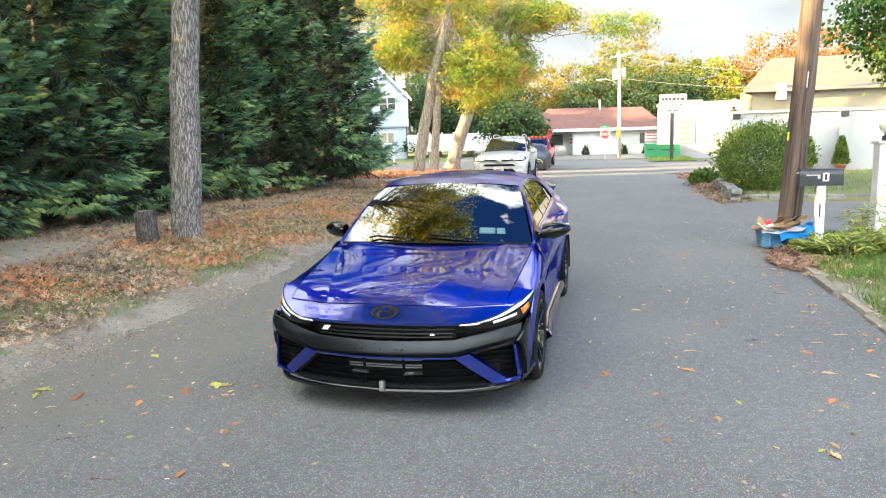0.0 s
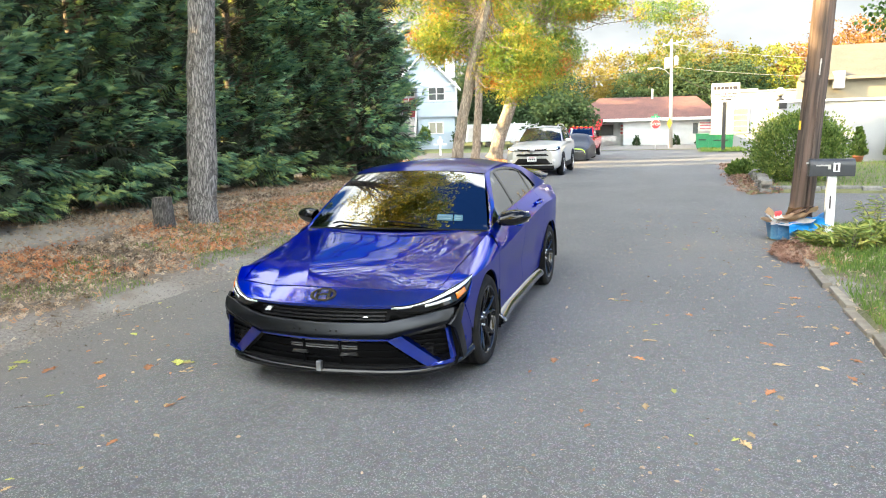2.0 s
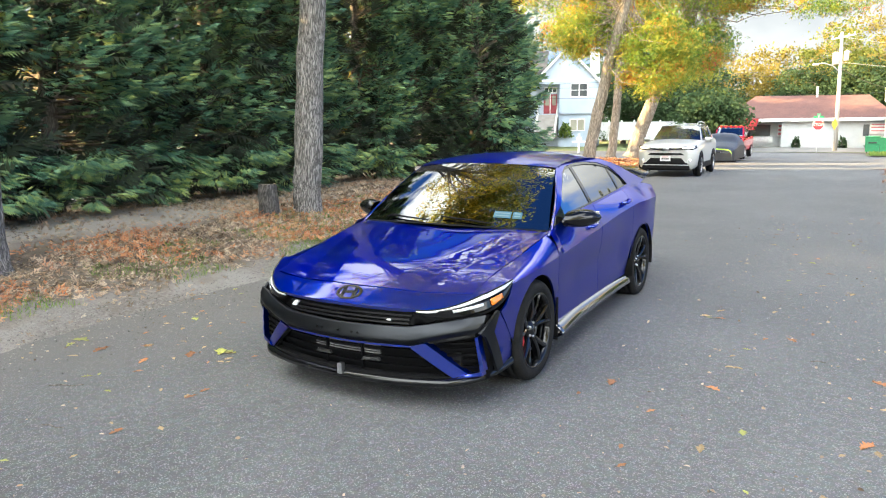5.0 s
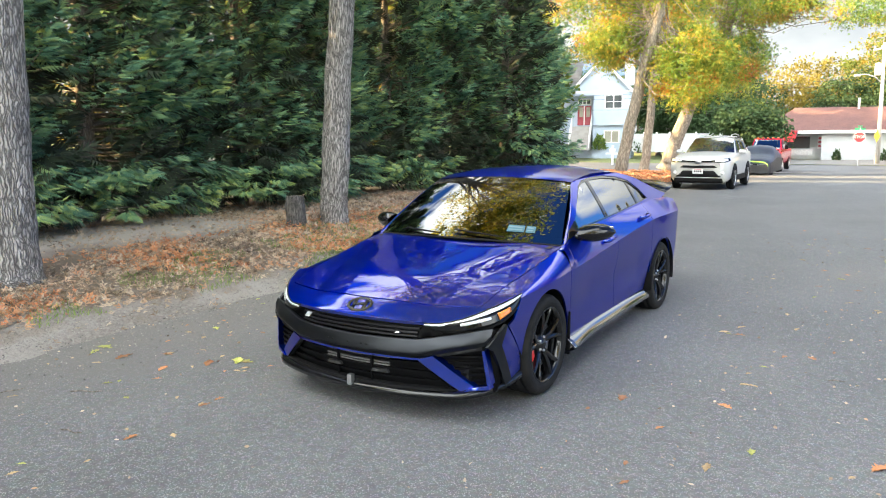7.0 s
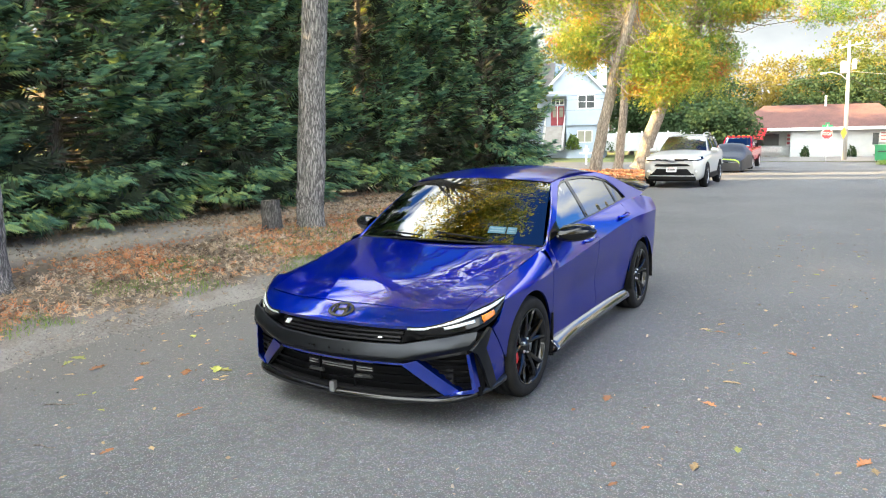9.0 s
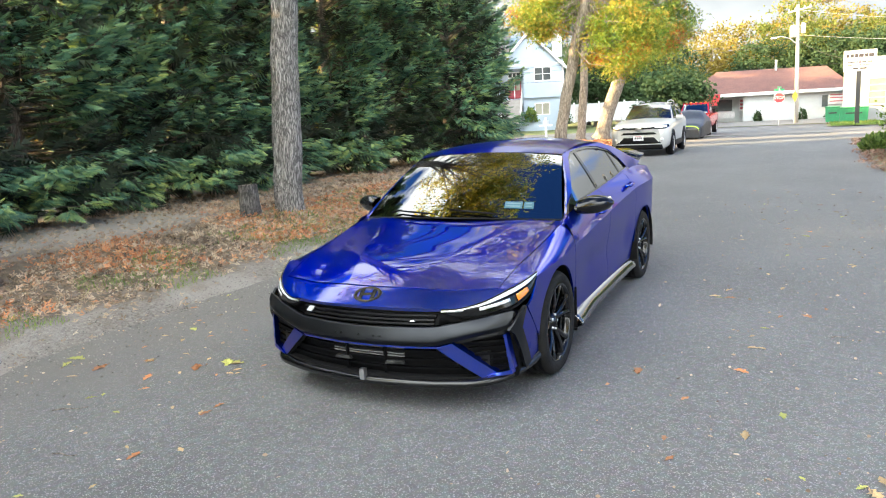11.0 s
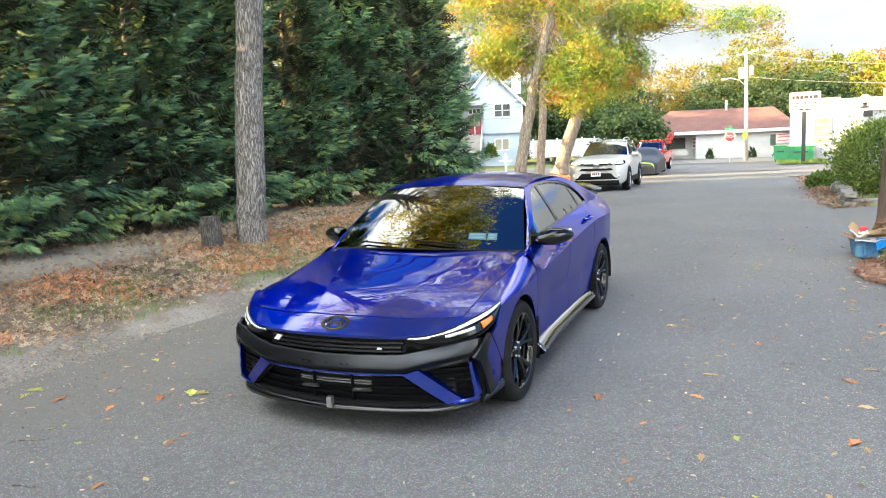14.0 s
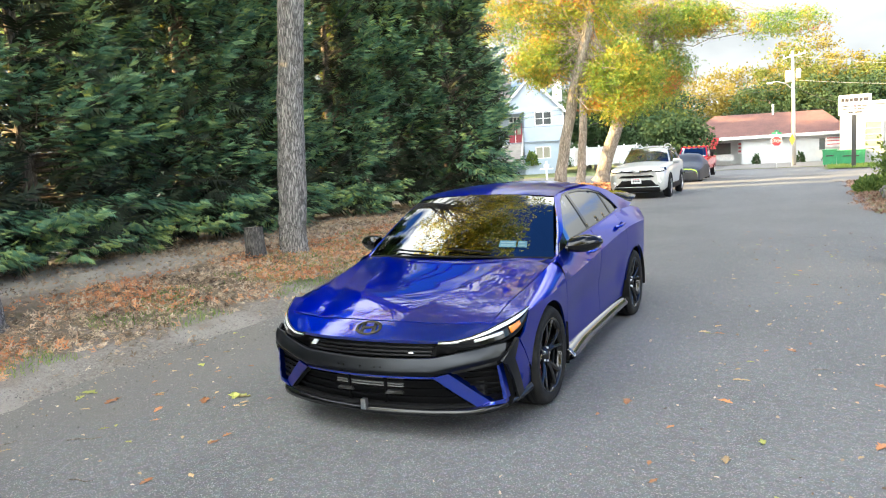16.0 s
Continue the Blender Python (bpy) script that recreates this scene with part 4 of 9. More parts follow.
curve_nose = curve1([(0.10, 0.03), (0.17, 0.012), (0.25, 0.008), (0.40, 0.004), (0.50, 0.0), (0.56, 0.018), (0.612, 0.032), (0.66, 0.09), (0.70, 0.17)])


def side_at(y, z):
    hc = crease_z(y)
    w = half_w(y)
    if z > hc:
        return (w - 0.36 * (z - hc) - 0.3 * (z - hc) ** 2, y, z)
    t = (hc - z)
    scoop = 0.026 * math.exp(-(((z - 0.52) / 0.13) ** 2)) * float(smoothstep(0.35, 0.9, y) * (1 - smoothstep(2.0, 2.35, y)))
    flare = 0.012 * (math.exp(-((y / 0.42) ** 2)) + math.exp(-(((y - 2.72) / 0.45) ** 2)))
    low = 0.10 * max(0.0, t - 0.30) ** 1.5
    return (w - 0.035 * t - scoop + flare * min(1, t / 0.1) - low - 0.0, y, z)


def cabin_at(y, z):
    """The glass and pillars of the cabin's side, leaning in to the roof."""
    return (0.806 - 0.52 * (z - 0.95) - 0.25 * max(0.0, z - 0.95) ** 2 - 0.06 * float(smoothstep(2.3, 3.5, y)) - 0.03 * float(smoothstep(0.9, 0.45, y)), y, z)


car = thing("sedan_car", pose(0, 0, 0), "glossy deep blue sports sedan with black trim parked on the street", "car")


def both(name, poly, fn, material, back, label="", parent=None, **kw):
    """The panel and its mirror image on the other side."""
    made = []
    for fl in (False, True):
        made.append(part(name, drape(poly, fn, back=back, flip=fl, **kw), material, car if parent is None else parent[int(fl)], label))
    return made


def sheet_part(name, rows, material, label="", parent=None, thick=0.0, flip=False, outward=(0, 0, 1)):
    bm = bmesh.new()
    grid_patch(bm, [[((-p[0] if flip else p[0]), p[1], p[2]) for p in r] for r in rows])
    bm.normal_update()
    o = Vector(outward)
    if flip:
        o.x = -o.x
    if sum((f.normal.dot(o) * f.calc_area() for f in bm.faces)) < 0:
        bmesh.ops.reverse_faces(bm, faces=bm.faces[:])
    if thick:
        bmesh.ops.solidify(bm, geom=bm.faces[:], thickness=thick)
        for f in bm.faces:
            f.smooth = True
    return part(name, bm, material, car if parent is None else parent, label)


def mixp(a, b, f):
    return tuple(p + (q - p) * f for p, q in zip(a, b))


def along(pts, n):
    """n + 1 points along a smooth curve through pts."""
    ts = np.cumsum([0] + [math.dist(a, b) for a, b in zip(pts, pts[1:])])
    cs = [curve1(list(zip(ts, [p[k] for p in pts]))) for k in range(3)]
    return [tuple(c(ts[-1] * i / n) for c in cs) for i in range(n + 1)]


# hood and the painted lip before it
hood_edge = [(0.735, -0.598), (0.752, -0.40), (0.77, -0.1), (0.785, 0.2), (0.79, 0.40)]
def true_normals(ob, fn, eps=0.006):
    """Shades a panel by the surface that it was laid over, not by its triangles."""
    me = ob.data
    ns = []
    for f in me.polygons:
        for i in f.vertices:
            if not f.use_smooth:
                ns.append(f.normal.copy())
                continue
            x, y, _ = me.vertices[i].co
            a = Vector(fn(x + eps, y)) - Vector(fn(x - eps, y))
            b = Vector(fn(x, y + eps)) - Vector(fn(x, y - eps))
            ns.append(a.cross(b).normalized())
    me.normals_split_custom_set(ns)




def rimmed(bm, inn, depth):
    """Turns the open border of a sheet inwards."""
    inn = Vector(inn) * depth
    be = [e for e in bm.edges if len(e.link_faces) == 1]
    low_v = {v: bm.verts.new(v.co + inn) for v in {v for e in be for v in e.verts}}
    for e in be:
        a, b = e.verts
        if any(l.vert == a and l.link_loop_next.vert == b for l in e.link_faces[0].loops):
            a, b = b, a
        bm.faces.new((a, b, low_v[b], low_v[a]))
        e.smooth = False
    return bm


def hood_sheet():
    """The hood as a grid whose columns follow its creases."""
    ex, ey = [p[0] for p in hood_edge], [p[1] for p in hood_edge]

    def y_at(x, v):
        f, r = -0.742 + 0.144 * (x / 0.735) ** 2, 0.296 + 0.165 * (x / 0.79) ** 2
        return f + (r - f) * v
    rows = []
    for i in range(39):
        v = i / 38
        c, r, e = 0.3, 0.55, 0.76
        for _ in range(12):
            c, r, e = crease_x(y_at(c, v)), ridge_x(y_at(r, v)), float(np.interp(y_at(e, v), ey, ex))
        xs = [c * k / 7 for k in range(7)] + [c - 0.007, c, c + 0.007]
        xs += [c + (r - c) * k / 6 for k in range(1, 6)] + [r - 0.012, r, r + 0.012] + [r + (e - r) * k / 5 for k in range(1, 6)]
        xs = sorted(xs)
        xs = [-x for x in reversed(xs[1:])] + xs
        rows.append([hood_top(x, y_at(abs(x), v)) for x in xs])
    bm = bmesh.new()
    grid_patch(bm, rows)
    bm.normal_update()
    if sum(f.normal.z for f in bm.faces) < 0:
        bmesh.ops.reverse_faces(bm, faces=bm.faces[:])
    return rimmed(bm, (0, 0, -1), 0.02)


true_normals(part("hood", hood_sheet(), "blue_paint", car), hood_top, 0.002)
lip = [(0.735 * k / 10, -0.754 + 0.144 * (k / 10) ** 2.0) for k in range(0, 11)]
lip_low = [(x, -0.912 + 0.026 + 0.335 * x**2.2) for x in (0.0, 0.1, 0.2, 0.3, 0.4, 0.48)] + [(0.57, -0.797), (0.66, -0.739), (0.75, -0.652), (0.815, -0.557), (0.862, -0.45), (0.884, -0.389)]
half = lip[1:] + [(0.75, -0.50), (0.757, -0.389)] + list(reversed(lip_low))
true_normals(part("nose_panel", drape(half + [(-x, y) for x, y in reversed(half[:-1])] + [lip[0]], hood_top, 0.018, back=(0, 0.3, -0.95), rim=0.02), "blue_paint", car), hood_top, 0.003)

cowl_half = [(0.79 * k / 8, 0.268 + 0.165 * (k / 8) ** 2) for k in range(1, 9)] + [(0.80, 0.50), (0.74, 0.55), (0.4, 0.42)]
part("scuttle", drape(cowl_half + [(-x, y) for x, y in reversed(cowl_half)], lambda x, y: (x, y, hood_top(x, min(y, 0.5))[2] - 0.012), 0.04, back=(0, 0, -1), rim=0.02), "black_plastic", car)

# front fenders: top and shoulder as one sheet, side below with the wheel arch cut out
ARCH = 0.362


def arch_pts(yc, a0, a1, n=22, r=ARCH, zc=0.332):
    return [(yc + r * math.cos(radians(a0 + (a1 - a0) * k / n)), zc + r * math.sin(radians(a0 + (a1 - a0) * k / n))) for k in range(n + 1)]


def hood_line_x(y):
    return float(np.interp(y, [-0.62, -0.598, -0.40, -0.1, 0.2, 0.40, 0.52], [0.735, 0.742, 0.758, 0.776, 0.791, 0.797, 0.79]))


def shoulder_rows(y0, y1, n, top_fn, m=10):
    rows = []
    for i in range(n + 1):
        y = y0 + (y1 - y0) * i / n
        a = Vector(side_at(y, crease_z(y)))
        b = Vector(top_fn(y))
        lift = 0.62 if y < 0.5 else 0.5
        c = Vector((a.x - (a.x - b.x) * 0.16, y, a.z + (b.z - a.z) * lift)) if y < 0.5 else a.lerp(b, 0.5) + Vector((0.008, 0, 0.004))
        rows.append([tuple(a * (1 - f) ** 2 + c * 2 * f * (1 - f) + b * f * f) for f in [k / m for k in range(m + 1)]])
    return rows


def joined(*bms):
    out = bmesh.new()
    for b in bms:
        me = bpy.data.meshes.new("tmp")
        b.to_mesh(me)
        b.free()
        out.from_mesh(me)
        bpy.data.meshes.remove(me)
    bmesh.ops.remove_doubles(out, verts=out.verts[:], dist=0.0004)
    for e in out.edges:
        if len(e.link_faces) == 2 and e.calc_face_angle(0.0) > radians(13):
            e.smooth = False
    return out


def shoulder_bm(y0, y1, n, top_fn, flip):
    bm = bmesh.new()
    grid_patch(bm, [[((-p[0] if flip else p[0]), p[1], p[2]) for p in r] for r in shoulder_rows(y0, y1, n, top_fn)])
    bm.normal_update()
    if sum(f.normal.dot(Vector((-0.5 if flip else 0.5, 0, 0.8))) for f in bm.faces) < 0:
        bmesh.ops.reverse_faces(bm, faces=bm.faces[:])
    return bm


def side_panel(name, y0, y1, low, top_fn, n, label="", extra_low=None):
    """A door or wing: side skin up to the crease, shoulder above. low: its lower outline from y1 back to y0."""
    crease = [(y0 + (y1 - y0) * k / n, crease_z(y0 + (y1 - y0) * k / n)) for k in range(n + 1)]
    for fl in (False, True):
        a = drape(crease + low, lambda u, v: side_at(u, v), 0.034, back=(-1, 0, 0), rim=0.014, flip=fl)
        b = shoulder_bm(y0, y1, n, top_fn, fl)
        part(name, joined(a, b), "blue_paint", car, label)


def fender_top(y):
    return hood_top(hood_line_x(y), y)


def belt_top(y):
    z = belt_z(y)
    return (min(cabin_at(y, z)[0] + 0.012, half_w(y) - 0.05), y, z)


fy0, fy1 = -0.385, 0.40
low = [(fy1, 0.30), (0.372, 0.30)] + arch_pts(0, -5, 176) + [(-0.40, 0.40), (-0.47, 0.50), (-0.53, 0.575), (-0.47, 0.60), (-0.42, 0.66)]
side_panel("fender", fy0, fy1, low, fender_top, 26)
d1, d2, d3 = 0.406, 1.42, 2.36
side_panel("door", d1, d2 - 0.003, [(d2 - 0.003, 0.285), (d1, 0.285)], belt_top, 28)
side_panel("door", d2 + 0.003, d3 - 0.003, [(d3 - 0.003, 0.60)] + [(2.345, 0.55), (2.24, 0.285), (d2 + 0.003, 0.285)], belt_top, 28)
low = [(3.80, 0.45), (3.55, 0.30), (3.16, 0.30)] + arch_pts(2.72, -4, 184) + [(2.352, 0.56), (d3, 0.62)]
side_panel("quarter_panel", d3 + 0.001, 3.80, low, belt_top, 34)

# black corner of the bumper and the painted cheek behind it
both("bumper_corner", [(-0.60, 0.474), (-0.545, 0.572), (-0.48, 0.50), (-0.405, 0.40), (-0.365, 0.30), (-0.365, 0.235), (-0.46, 0.225)], side_at, "blue_paint", (-1, 0, 0), step=0.03)
both("bumper_blade", [(-0.70, 0.478), (-0.66, 0.53), (-0.57, 0.592), (-0.548, 0.578), (-0.604, 0.474), (-0.465, 0.225), (-0.53, 0.205), (-0.575, 0.27), (-0.672, 0.455)], lambda u, v: side_at(u, v), "band_grey", (-1, 0, 0), step=0.025, lift=0.004)

# nose: dark base, grille, satin band, intakes, fins, splitter
nz = lambda out: (lambda u, v: nose_at(u, v, out))
part("bumper_core", drape([(-0.84, 0.19), (0.84, 0.19), (0.86, 0.40), (0.84, 0.56), (0.5, 0.60), (0, 0.612), (-0.5, 0.60), (-0.84, 0.56), (-0.86, 0.40)], nz(-0.055), 0.05, back=(0, 1, 0), rim=0.05), "grille_black", car)
g_half = [(0.0, 0.613), (0.25, 0.611), (0.49, 0.604), (0.60, 0.575), (0.56, 0.535), (0.45, 0.512), (0.0, 0.503)]
part("grille", drape(g_half + [(-x, z) for x, z in reversed(g_half[1:-1])], nz(-0.034), 0.035, back=(0, 1, 0), rim=0.03), "grille_black", car)
for z, w in ((0.597, 0.47), (0.568, 0.45), (0.545, 0.44), (0.524, 0.44)):
    part("grille_bar", drape([(-w, z - 0.0045), (w, z - 0.0045), (w, z + 0.0045), (-w, z + 0.0045)], nz(-0.012), 0.04, back=(0, 1, 0), rim=0.02), "black_satin", car)
band_top = ([0, 0.45, 0.58, 0.70, 0.80, 0.845], [0.503, 0.511, 0.535, 0.556, 0.575, 0.582])
band_low = ([0, 0.46, 0.55, 0.65, 0.818, 0.845], [0.396, 0.400, 0.424, 0.448, 0.482, 0.528])
band_rows = []
for k in range(69):
    x = -0.845 + 1.69 * k / 68
    zt, zl = float(np.interp(abs(x), *band_top)), float(np.interp(abs(x), *band_low))
    turn = 1.0 - 0.6 * float(smoothstep(0.72, 0.845, abs(x)))
    band_rows.append([nose_at(x, zt + (zl - zt) * f, o * turn) for f, o in ((0.04, -0.030), (0.0, -0.004), (0.05, 0.0), (0.22, 0.010), (0.42, 0.020), (0.60, 0.028), (0.70, 0.031), (0.74, 0.030), (1.0, 0.004), (0.99, -0.045))])
bm = bmesh.new()
vs = grid_patch(bm, band_rows)
bm.normal_update()
if sum(f.normal.y for f in bm.faces) > 0:
    bmesh.ops.reverse_faces(bm, faces=bm.faces[:])
for p, q in zip(vs, vs[1:]):
    for c in (2, 7, 8):
        bm.edges.get((p[c], q[c])).smooth = False
part("bumper_band", bm, "band_grey", car, "satin dark grey bumper band")
for x in (-0.16, -0.12, 0.0, 0.1, 0.14):
    bm = bmesh.new()
    lathe(bm, [(0.0006, 0), (0.006, 0), (0.006, 0.004)], 10, "z")
    bmesh.ops.rotate(bm, cent=(0, 0, 0), matrix=Matrix.Rotation(radians(90), 3, "X"), verts=bm.verts)
    bmesh.ops.translate(bm, vec=Vector(nose_at(x, 0.455, 0.024)), verts=bm.verts)
    part("plug", bm, "black_plastic", car)
part("blue_line", drape([(-0.47, 0.385), (0.47, 0.385), (0.47, 0.397), (-0.47, 0.397)], nz(0.004), 0.04, back=(0, 1, 0), rim=0.03), "blue_paint", car)


def blade_bm(quad, outs, fl, n=9, m=4, depth=0.055):
    """A flat-faced blade on the nose: four corners (x, z), how far each stands out, and sides that run back into the bumper."""
    (a, b, c, d), (oa, ob_, oc, od) = quad, outs
    rows = []
    for i in range(n + 1):
        f = i / n
        l_, r_, ol, orr = mixp(a, d, f), mixp(b, c, f), oa + (od - oa) * f, ob_ + (oc - ob_) * f
        rows.append([nose_at(*mixp(l_, r_, k / m), ol + (orr - ol) * k / m) for k in range(m + 1)])
    bm = bmesh.new()
    grid_patch(bm, [[((-p[0] if fl else p[0]), p[1], p[2]) for p in r] for r in rows])
    bm.normal_update()
    if sum(f.normal.y for f in bm.faces) > 0:
        bmesh.ops.reverse_faces(bm, faces=bm.faces[:])
    return rimmed(bm, (0, 1, 0), depth)


for fl in (False, True):
    part("fin", blade_bm(((0.452, 0.394), (0.540, 0.418), (0.752, 0.234), (0.684, 0.206)), (0.016, 0.010, -0.010, -0.002), fl), "blue_paint", car)
    part("fin_edge", blade_bm(((0.432, 0.383), (0.450, 0.392), (0.682, 0.205), (0.652, 0.203)), (-0.012, 0.010, -0.004, -0.02), fl), "black_gloss", car)
both("intake_sill", [(0.70, 0.207), (0.735, 0.228), (0.83, 0.248), (0.835, 0.222)], nz(0.004), "blue_paint", (0, 1, 0), step=0.03, rim=0.05)
both("intake_trim", [(0.798, 0.452), (0.812, 0.455), (0.842, 0.25), (0.822, 0.245)], nz(0.002), "blue_paint", (0, 1, 0), step=0.03, rim=0.05)
both("intake_frame", [(0.545, 0.424), (0.65, 0.450), (0.80, 0.482), (0.80, 0.458), (0.66, 0.430), (0.565, 0.412)], nz(0.0), "black_satin", (0, 1, 0), step=0.03, rim=0.06)
for z in (0.405, 0.37, 0.335, 0.30, 0.265):
    x0 = 0.565 + (0.41 - z) * 0.95
    both("intake_slat", [(x0, z - 0.007), (0.805, z - 0.002), (0.805, z + 0.012), (x0, z + 0.007)], nz(-0.035), "grille_black", (0, 1, 0), step=0.04, rim=0.02)
for z in (0.355, 0.305, 0.255):
    w = 0.455 + (0.385 - z) * 1.15
    part("lower_slat", drape([(-w, z - 0.006), (w, z - 0.006), (w, z + 0.006), (-w, z + 0.006)], nz(-0.03), 0.05, back=(0, 1, 0), rim=0.03), "grille_black", car)
for z in (0.366, 0.350, 0.334, 0.318, 0.302):
    part("radiator_bar", drape([(-0.24, z - 0.004), (0.24, z - 0.004), (0.24, z + 0.004), (-0.24, z + 0.004)], nz(-0.045), 0.05, back=(0, 1, 0), rim=0.01), "cooler", car, "dull metal cooler bar")
for x in (-0.13, 0.13):
    part("mesh_post", drape([(x - 0.006, 0.22), (x + 0.006, 0.22), (x + 0.006, 0.385), (x - 0.006, 0.385)], nz(-0.022), 0.05, back=(0, 1, 0), rim=0.02), "grille_black", car)
for x in (-0.16, 0.19):
    part("sensor", drape([(x - 0.06, 0.275), (x + 0.06, 0.28), (x + 0.05, 0.30), (x - 0.05, 0.295)], nz(-0.018), 0.05, back=(0, 1, 0), rim=0.02), "metal_dark", car)
for s in (-1, 1):
    part("sensor", drape([(s * 0.60 - 0.016, 0.262), (s * 0.60 + 0.016, 0.262), (s * 0.60 + 0.012, 0.285), (s * 0.60 - 0.012, 0.285)], nz(-0.02), 0.05, back=(0, 1, 0), rim=0.01), "metal_dark", car)

lip_path = along([(0.0, -0.925, 0.172), (0.35, -0.885, 0.172), (0.60, -0.82, 0.176), (0.72, -0.765, 0.182), (0.815, -0.64, 0.192), (0.865, -0.50, 0.208), (0.895, -0.385, 0.235)], 30)
path = [(-x, y, z) for x, y, z in reversed(lip_path[1:])] + lip_path
rows = []
for x, y, z in path:
    n = Vector((x * 0.55, -0.9 + abs(x) * 0.75, 0)).normalized() if abs(x) > 0.01 else Vector((0, -1, 0))
    p = Vector((x, y, z))
    rows.append([tuple(p - n * 0.07 + Vector((0, 0, 0.036))), tuple(p - n * 0.012 + Vector((0, 0, 0.026))), tuple(p + n * 0.006 + Vector((0, 0, 0.012))), tuple(p + n * 0.004 + Vector((0, 0, -0.010))), tuple(p - n * 0.10 + Vector((0, 0, -0.016)))])
bm = bmesh.new()
grid_patch(bm, rows)
bmesh.ops.recalc_face_normals(bm, faces=bm.faces[:])
part("splitter", bm, "black_gloss", car, "gloss black front splitter lip")
part("lower_valance", drape([(-0.70, 0.195), (0.70, 0.195), (0.68, 0.215), (-0.68, 0.215)], nz(-0.005), 0.05, back=(0, 1, 0), rim=0.05), "black_plastic", car)
part("tow_bracket", boxed(-0.017, 0.017, -0.935, -0.90, 0.180, 0.245, 0.004), "steel", car, "small bare metal bracket")

# badges as plain shapes
bm = bmesh.new()
ring = []
for r0, lift in ((1.0, 0.002), (0.82, 0.005), (0.74, 0.002)):
    ring.append([bm.verts.new(Vector(hood_top(0.092 * r0 * math.cos(a), -0.808 + 0.054 * r0 * math.sin(a))) + Vector((0, -0.002, lift))) for a in [2 * math.pi * k / 36 for k in range(36)]])
for p, q in zip(ring, ring[1:]):
    for k in range(36):
        bm.faces.new((p[k], p[(k + 1) % 36], q[(k + 1) % 36], q[k])).smooth = True
part("badge_ring", bm, "badge_dark", car)
for a, b in (((-0.035, -0.845), (-0.045, -0.772)), ((0.045, -0.845), (0.035, -0.772)), ((-0.035, -0.812), (0.035, -0.804))):
    wdt = 0.012
    ax = 0.008 if abs(a[0] - b[0]) > 0.05 else 0
    poly = [(a[0] - wdt * (not ax), a[1] - ax), (a[0] + wdt * (not ax), a[1] - ax), (b[0] + wdt * (not ax), b[1] + ax), (b[0] - wdt * (not ax), b[1] + ax)] if not ax else [(a[0], a[1] - ax), (b[0], b[1] - ax), (b[0], b[1] + ax), (a[0], a[1] + ax)]
    part("badge_bar", drape(poly, hood_top, 0.03, back=(0, 0, -1), rim=0.004, lift=0.004), "badge_dark", car)
for x in (-0.385,):
    part("small_badge", drape([(x - 0.035, 0.545), (x - 0.010, 0.575), (x + 0.035, 0.575), (x + 0.010, 0.545)], nz(0.0), 0.03, back=(0, 1, 0), rim=0.01), "lamp_clear", car)
part("small_badge", drape([(0.305, 0.536), (0.335, 0.536), (0.329, 0.544), (0.311, 0.544)], nz(-0.006), 0.03, back=(0, 1, 0), rim=0.01), "steel", car)

# headlamps sweeping round the corners
h_up = along([(0.485, -0.832, 0.607), (0.57, -0.80, 0.622), (0.66, -0.742, 0.646), (0.75, -0.655, 0.678), (0.815, -0.56, 0.708), (0.865, -0.45, 0.732), (0.889, -0.375, 0.742)], 28)
h_mid = along([(0.485, -0.836, 0.598), (0.57, -0.812, 0.603), (0.66, -0.766, 0.615), (0.755, -0.68, 0.634), (0.825, -0.578, 0.655), (0.872, -0.46, 0.688), (0.891, -0.385, 0.730)], 28)
h_up = [(x, y, hood_top(x, y)[2] + 0.001) for x, y, z in h_up]
h_low = along([(0.49, -0.830, 0.590), (0.56, -0.805, 0.565), (0.66, -0.765, 0.563), (0.755, -0.69, 0.575), (0.825, -0.60, 0.592), (0.874, -0.48, 0.645), (0.891, -0.39, 0.722)], 28)
for fl in (False, True):
    lamp = sheet_part("headlamp", [[mixp(a, b, k / 6) for k in range(7)] for a, b in zip(h_mid, h_low)], "black_gloss", "", None, 0.03, fl, (0.4, -1, 0.1))
    sheet_part("light_strip", [[tuple(Vector(mixp(a, b, 0.10 + 0.62 * k / 4)) + Vector((0.002, -0.004, 0.001))) for k in range(5)] for a, b in zip(h_up, h_mid)], "lamp_clear", "clear silvery daytime light strip", lamp, 0.012, fl, (0.4, -1, 0.4))
    k0, k1 = 19, 24
    sheet_part("amber_marker", [[tuple(Vector(mixp(a, b, 0.02 + 0.75 * k / 4)) + Vector((0.006, -0.005, 0))) for k in range(5)] for a, b in list(zip(h_mid, h_low))[k0:k1]], "amber", "orange side marker", lamp, 0.006, fl, (0.6, -1, 0.1))
    sheet_part("reflector", [[tuple(Vector(mixp(a, b, 0.15 + 0.30 * k / 3)) + Vector((0.002, -0.004, 0))) for k in range(4)] for a, b in list(zip(h_mid, h_low))[9:18]], "lamp_clear", "", lamp, 0.006, fl, (0.4, -1, 0.1))
    sheet_part("lamp_seal", [[tuple(Vector(a) + Vector((0.0, 0.0, 0.006))), tuple(Vector(a) + Vector((0.003, -0.006, -0.002)))] for a in h_up], "black_gloss", "", lamp, 0.004, fl, (0.3, -0.6, 0.8))
    bm = bmesh.new()
    grid_patch(bm, [[(-p[0] if fl else p[0], p[1] + 0.02, p[2] - 0.015) for p in (mixp(a, b, k / 3) for k in range(4))] for a, b in zip(h_up, h_low)])
    part("lamp_housing", bm, "black_plastic", lamp)

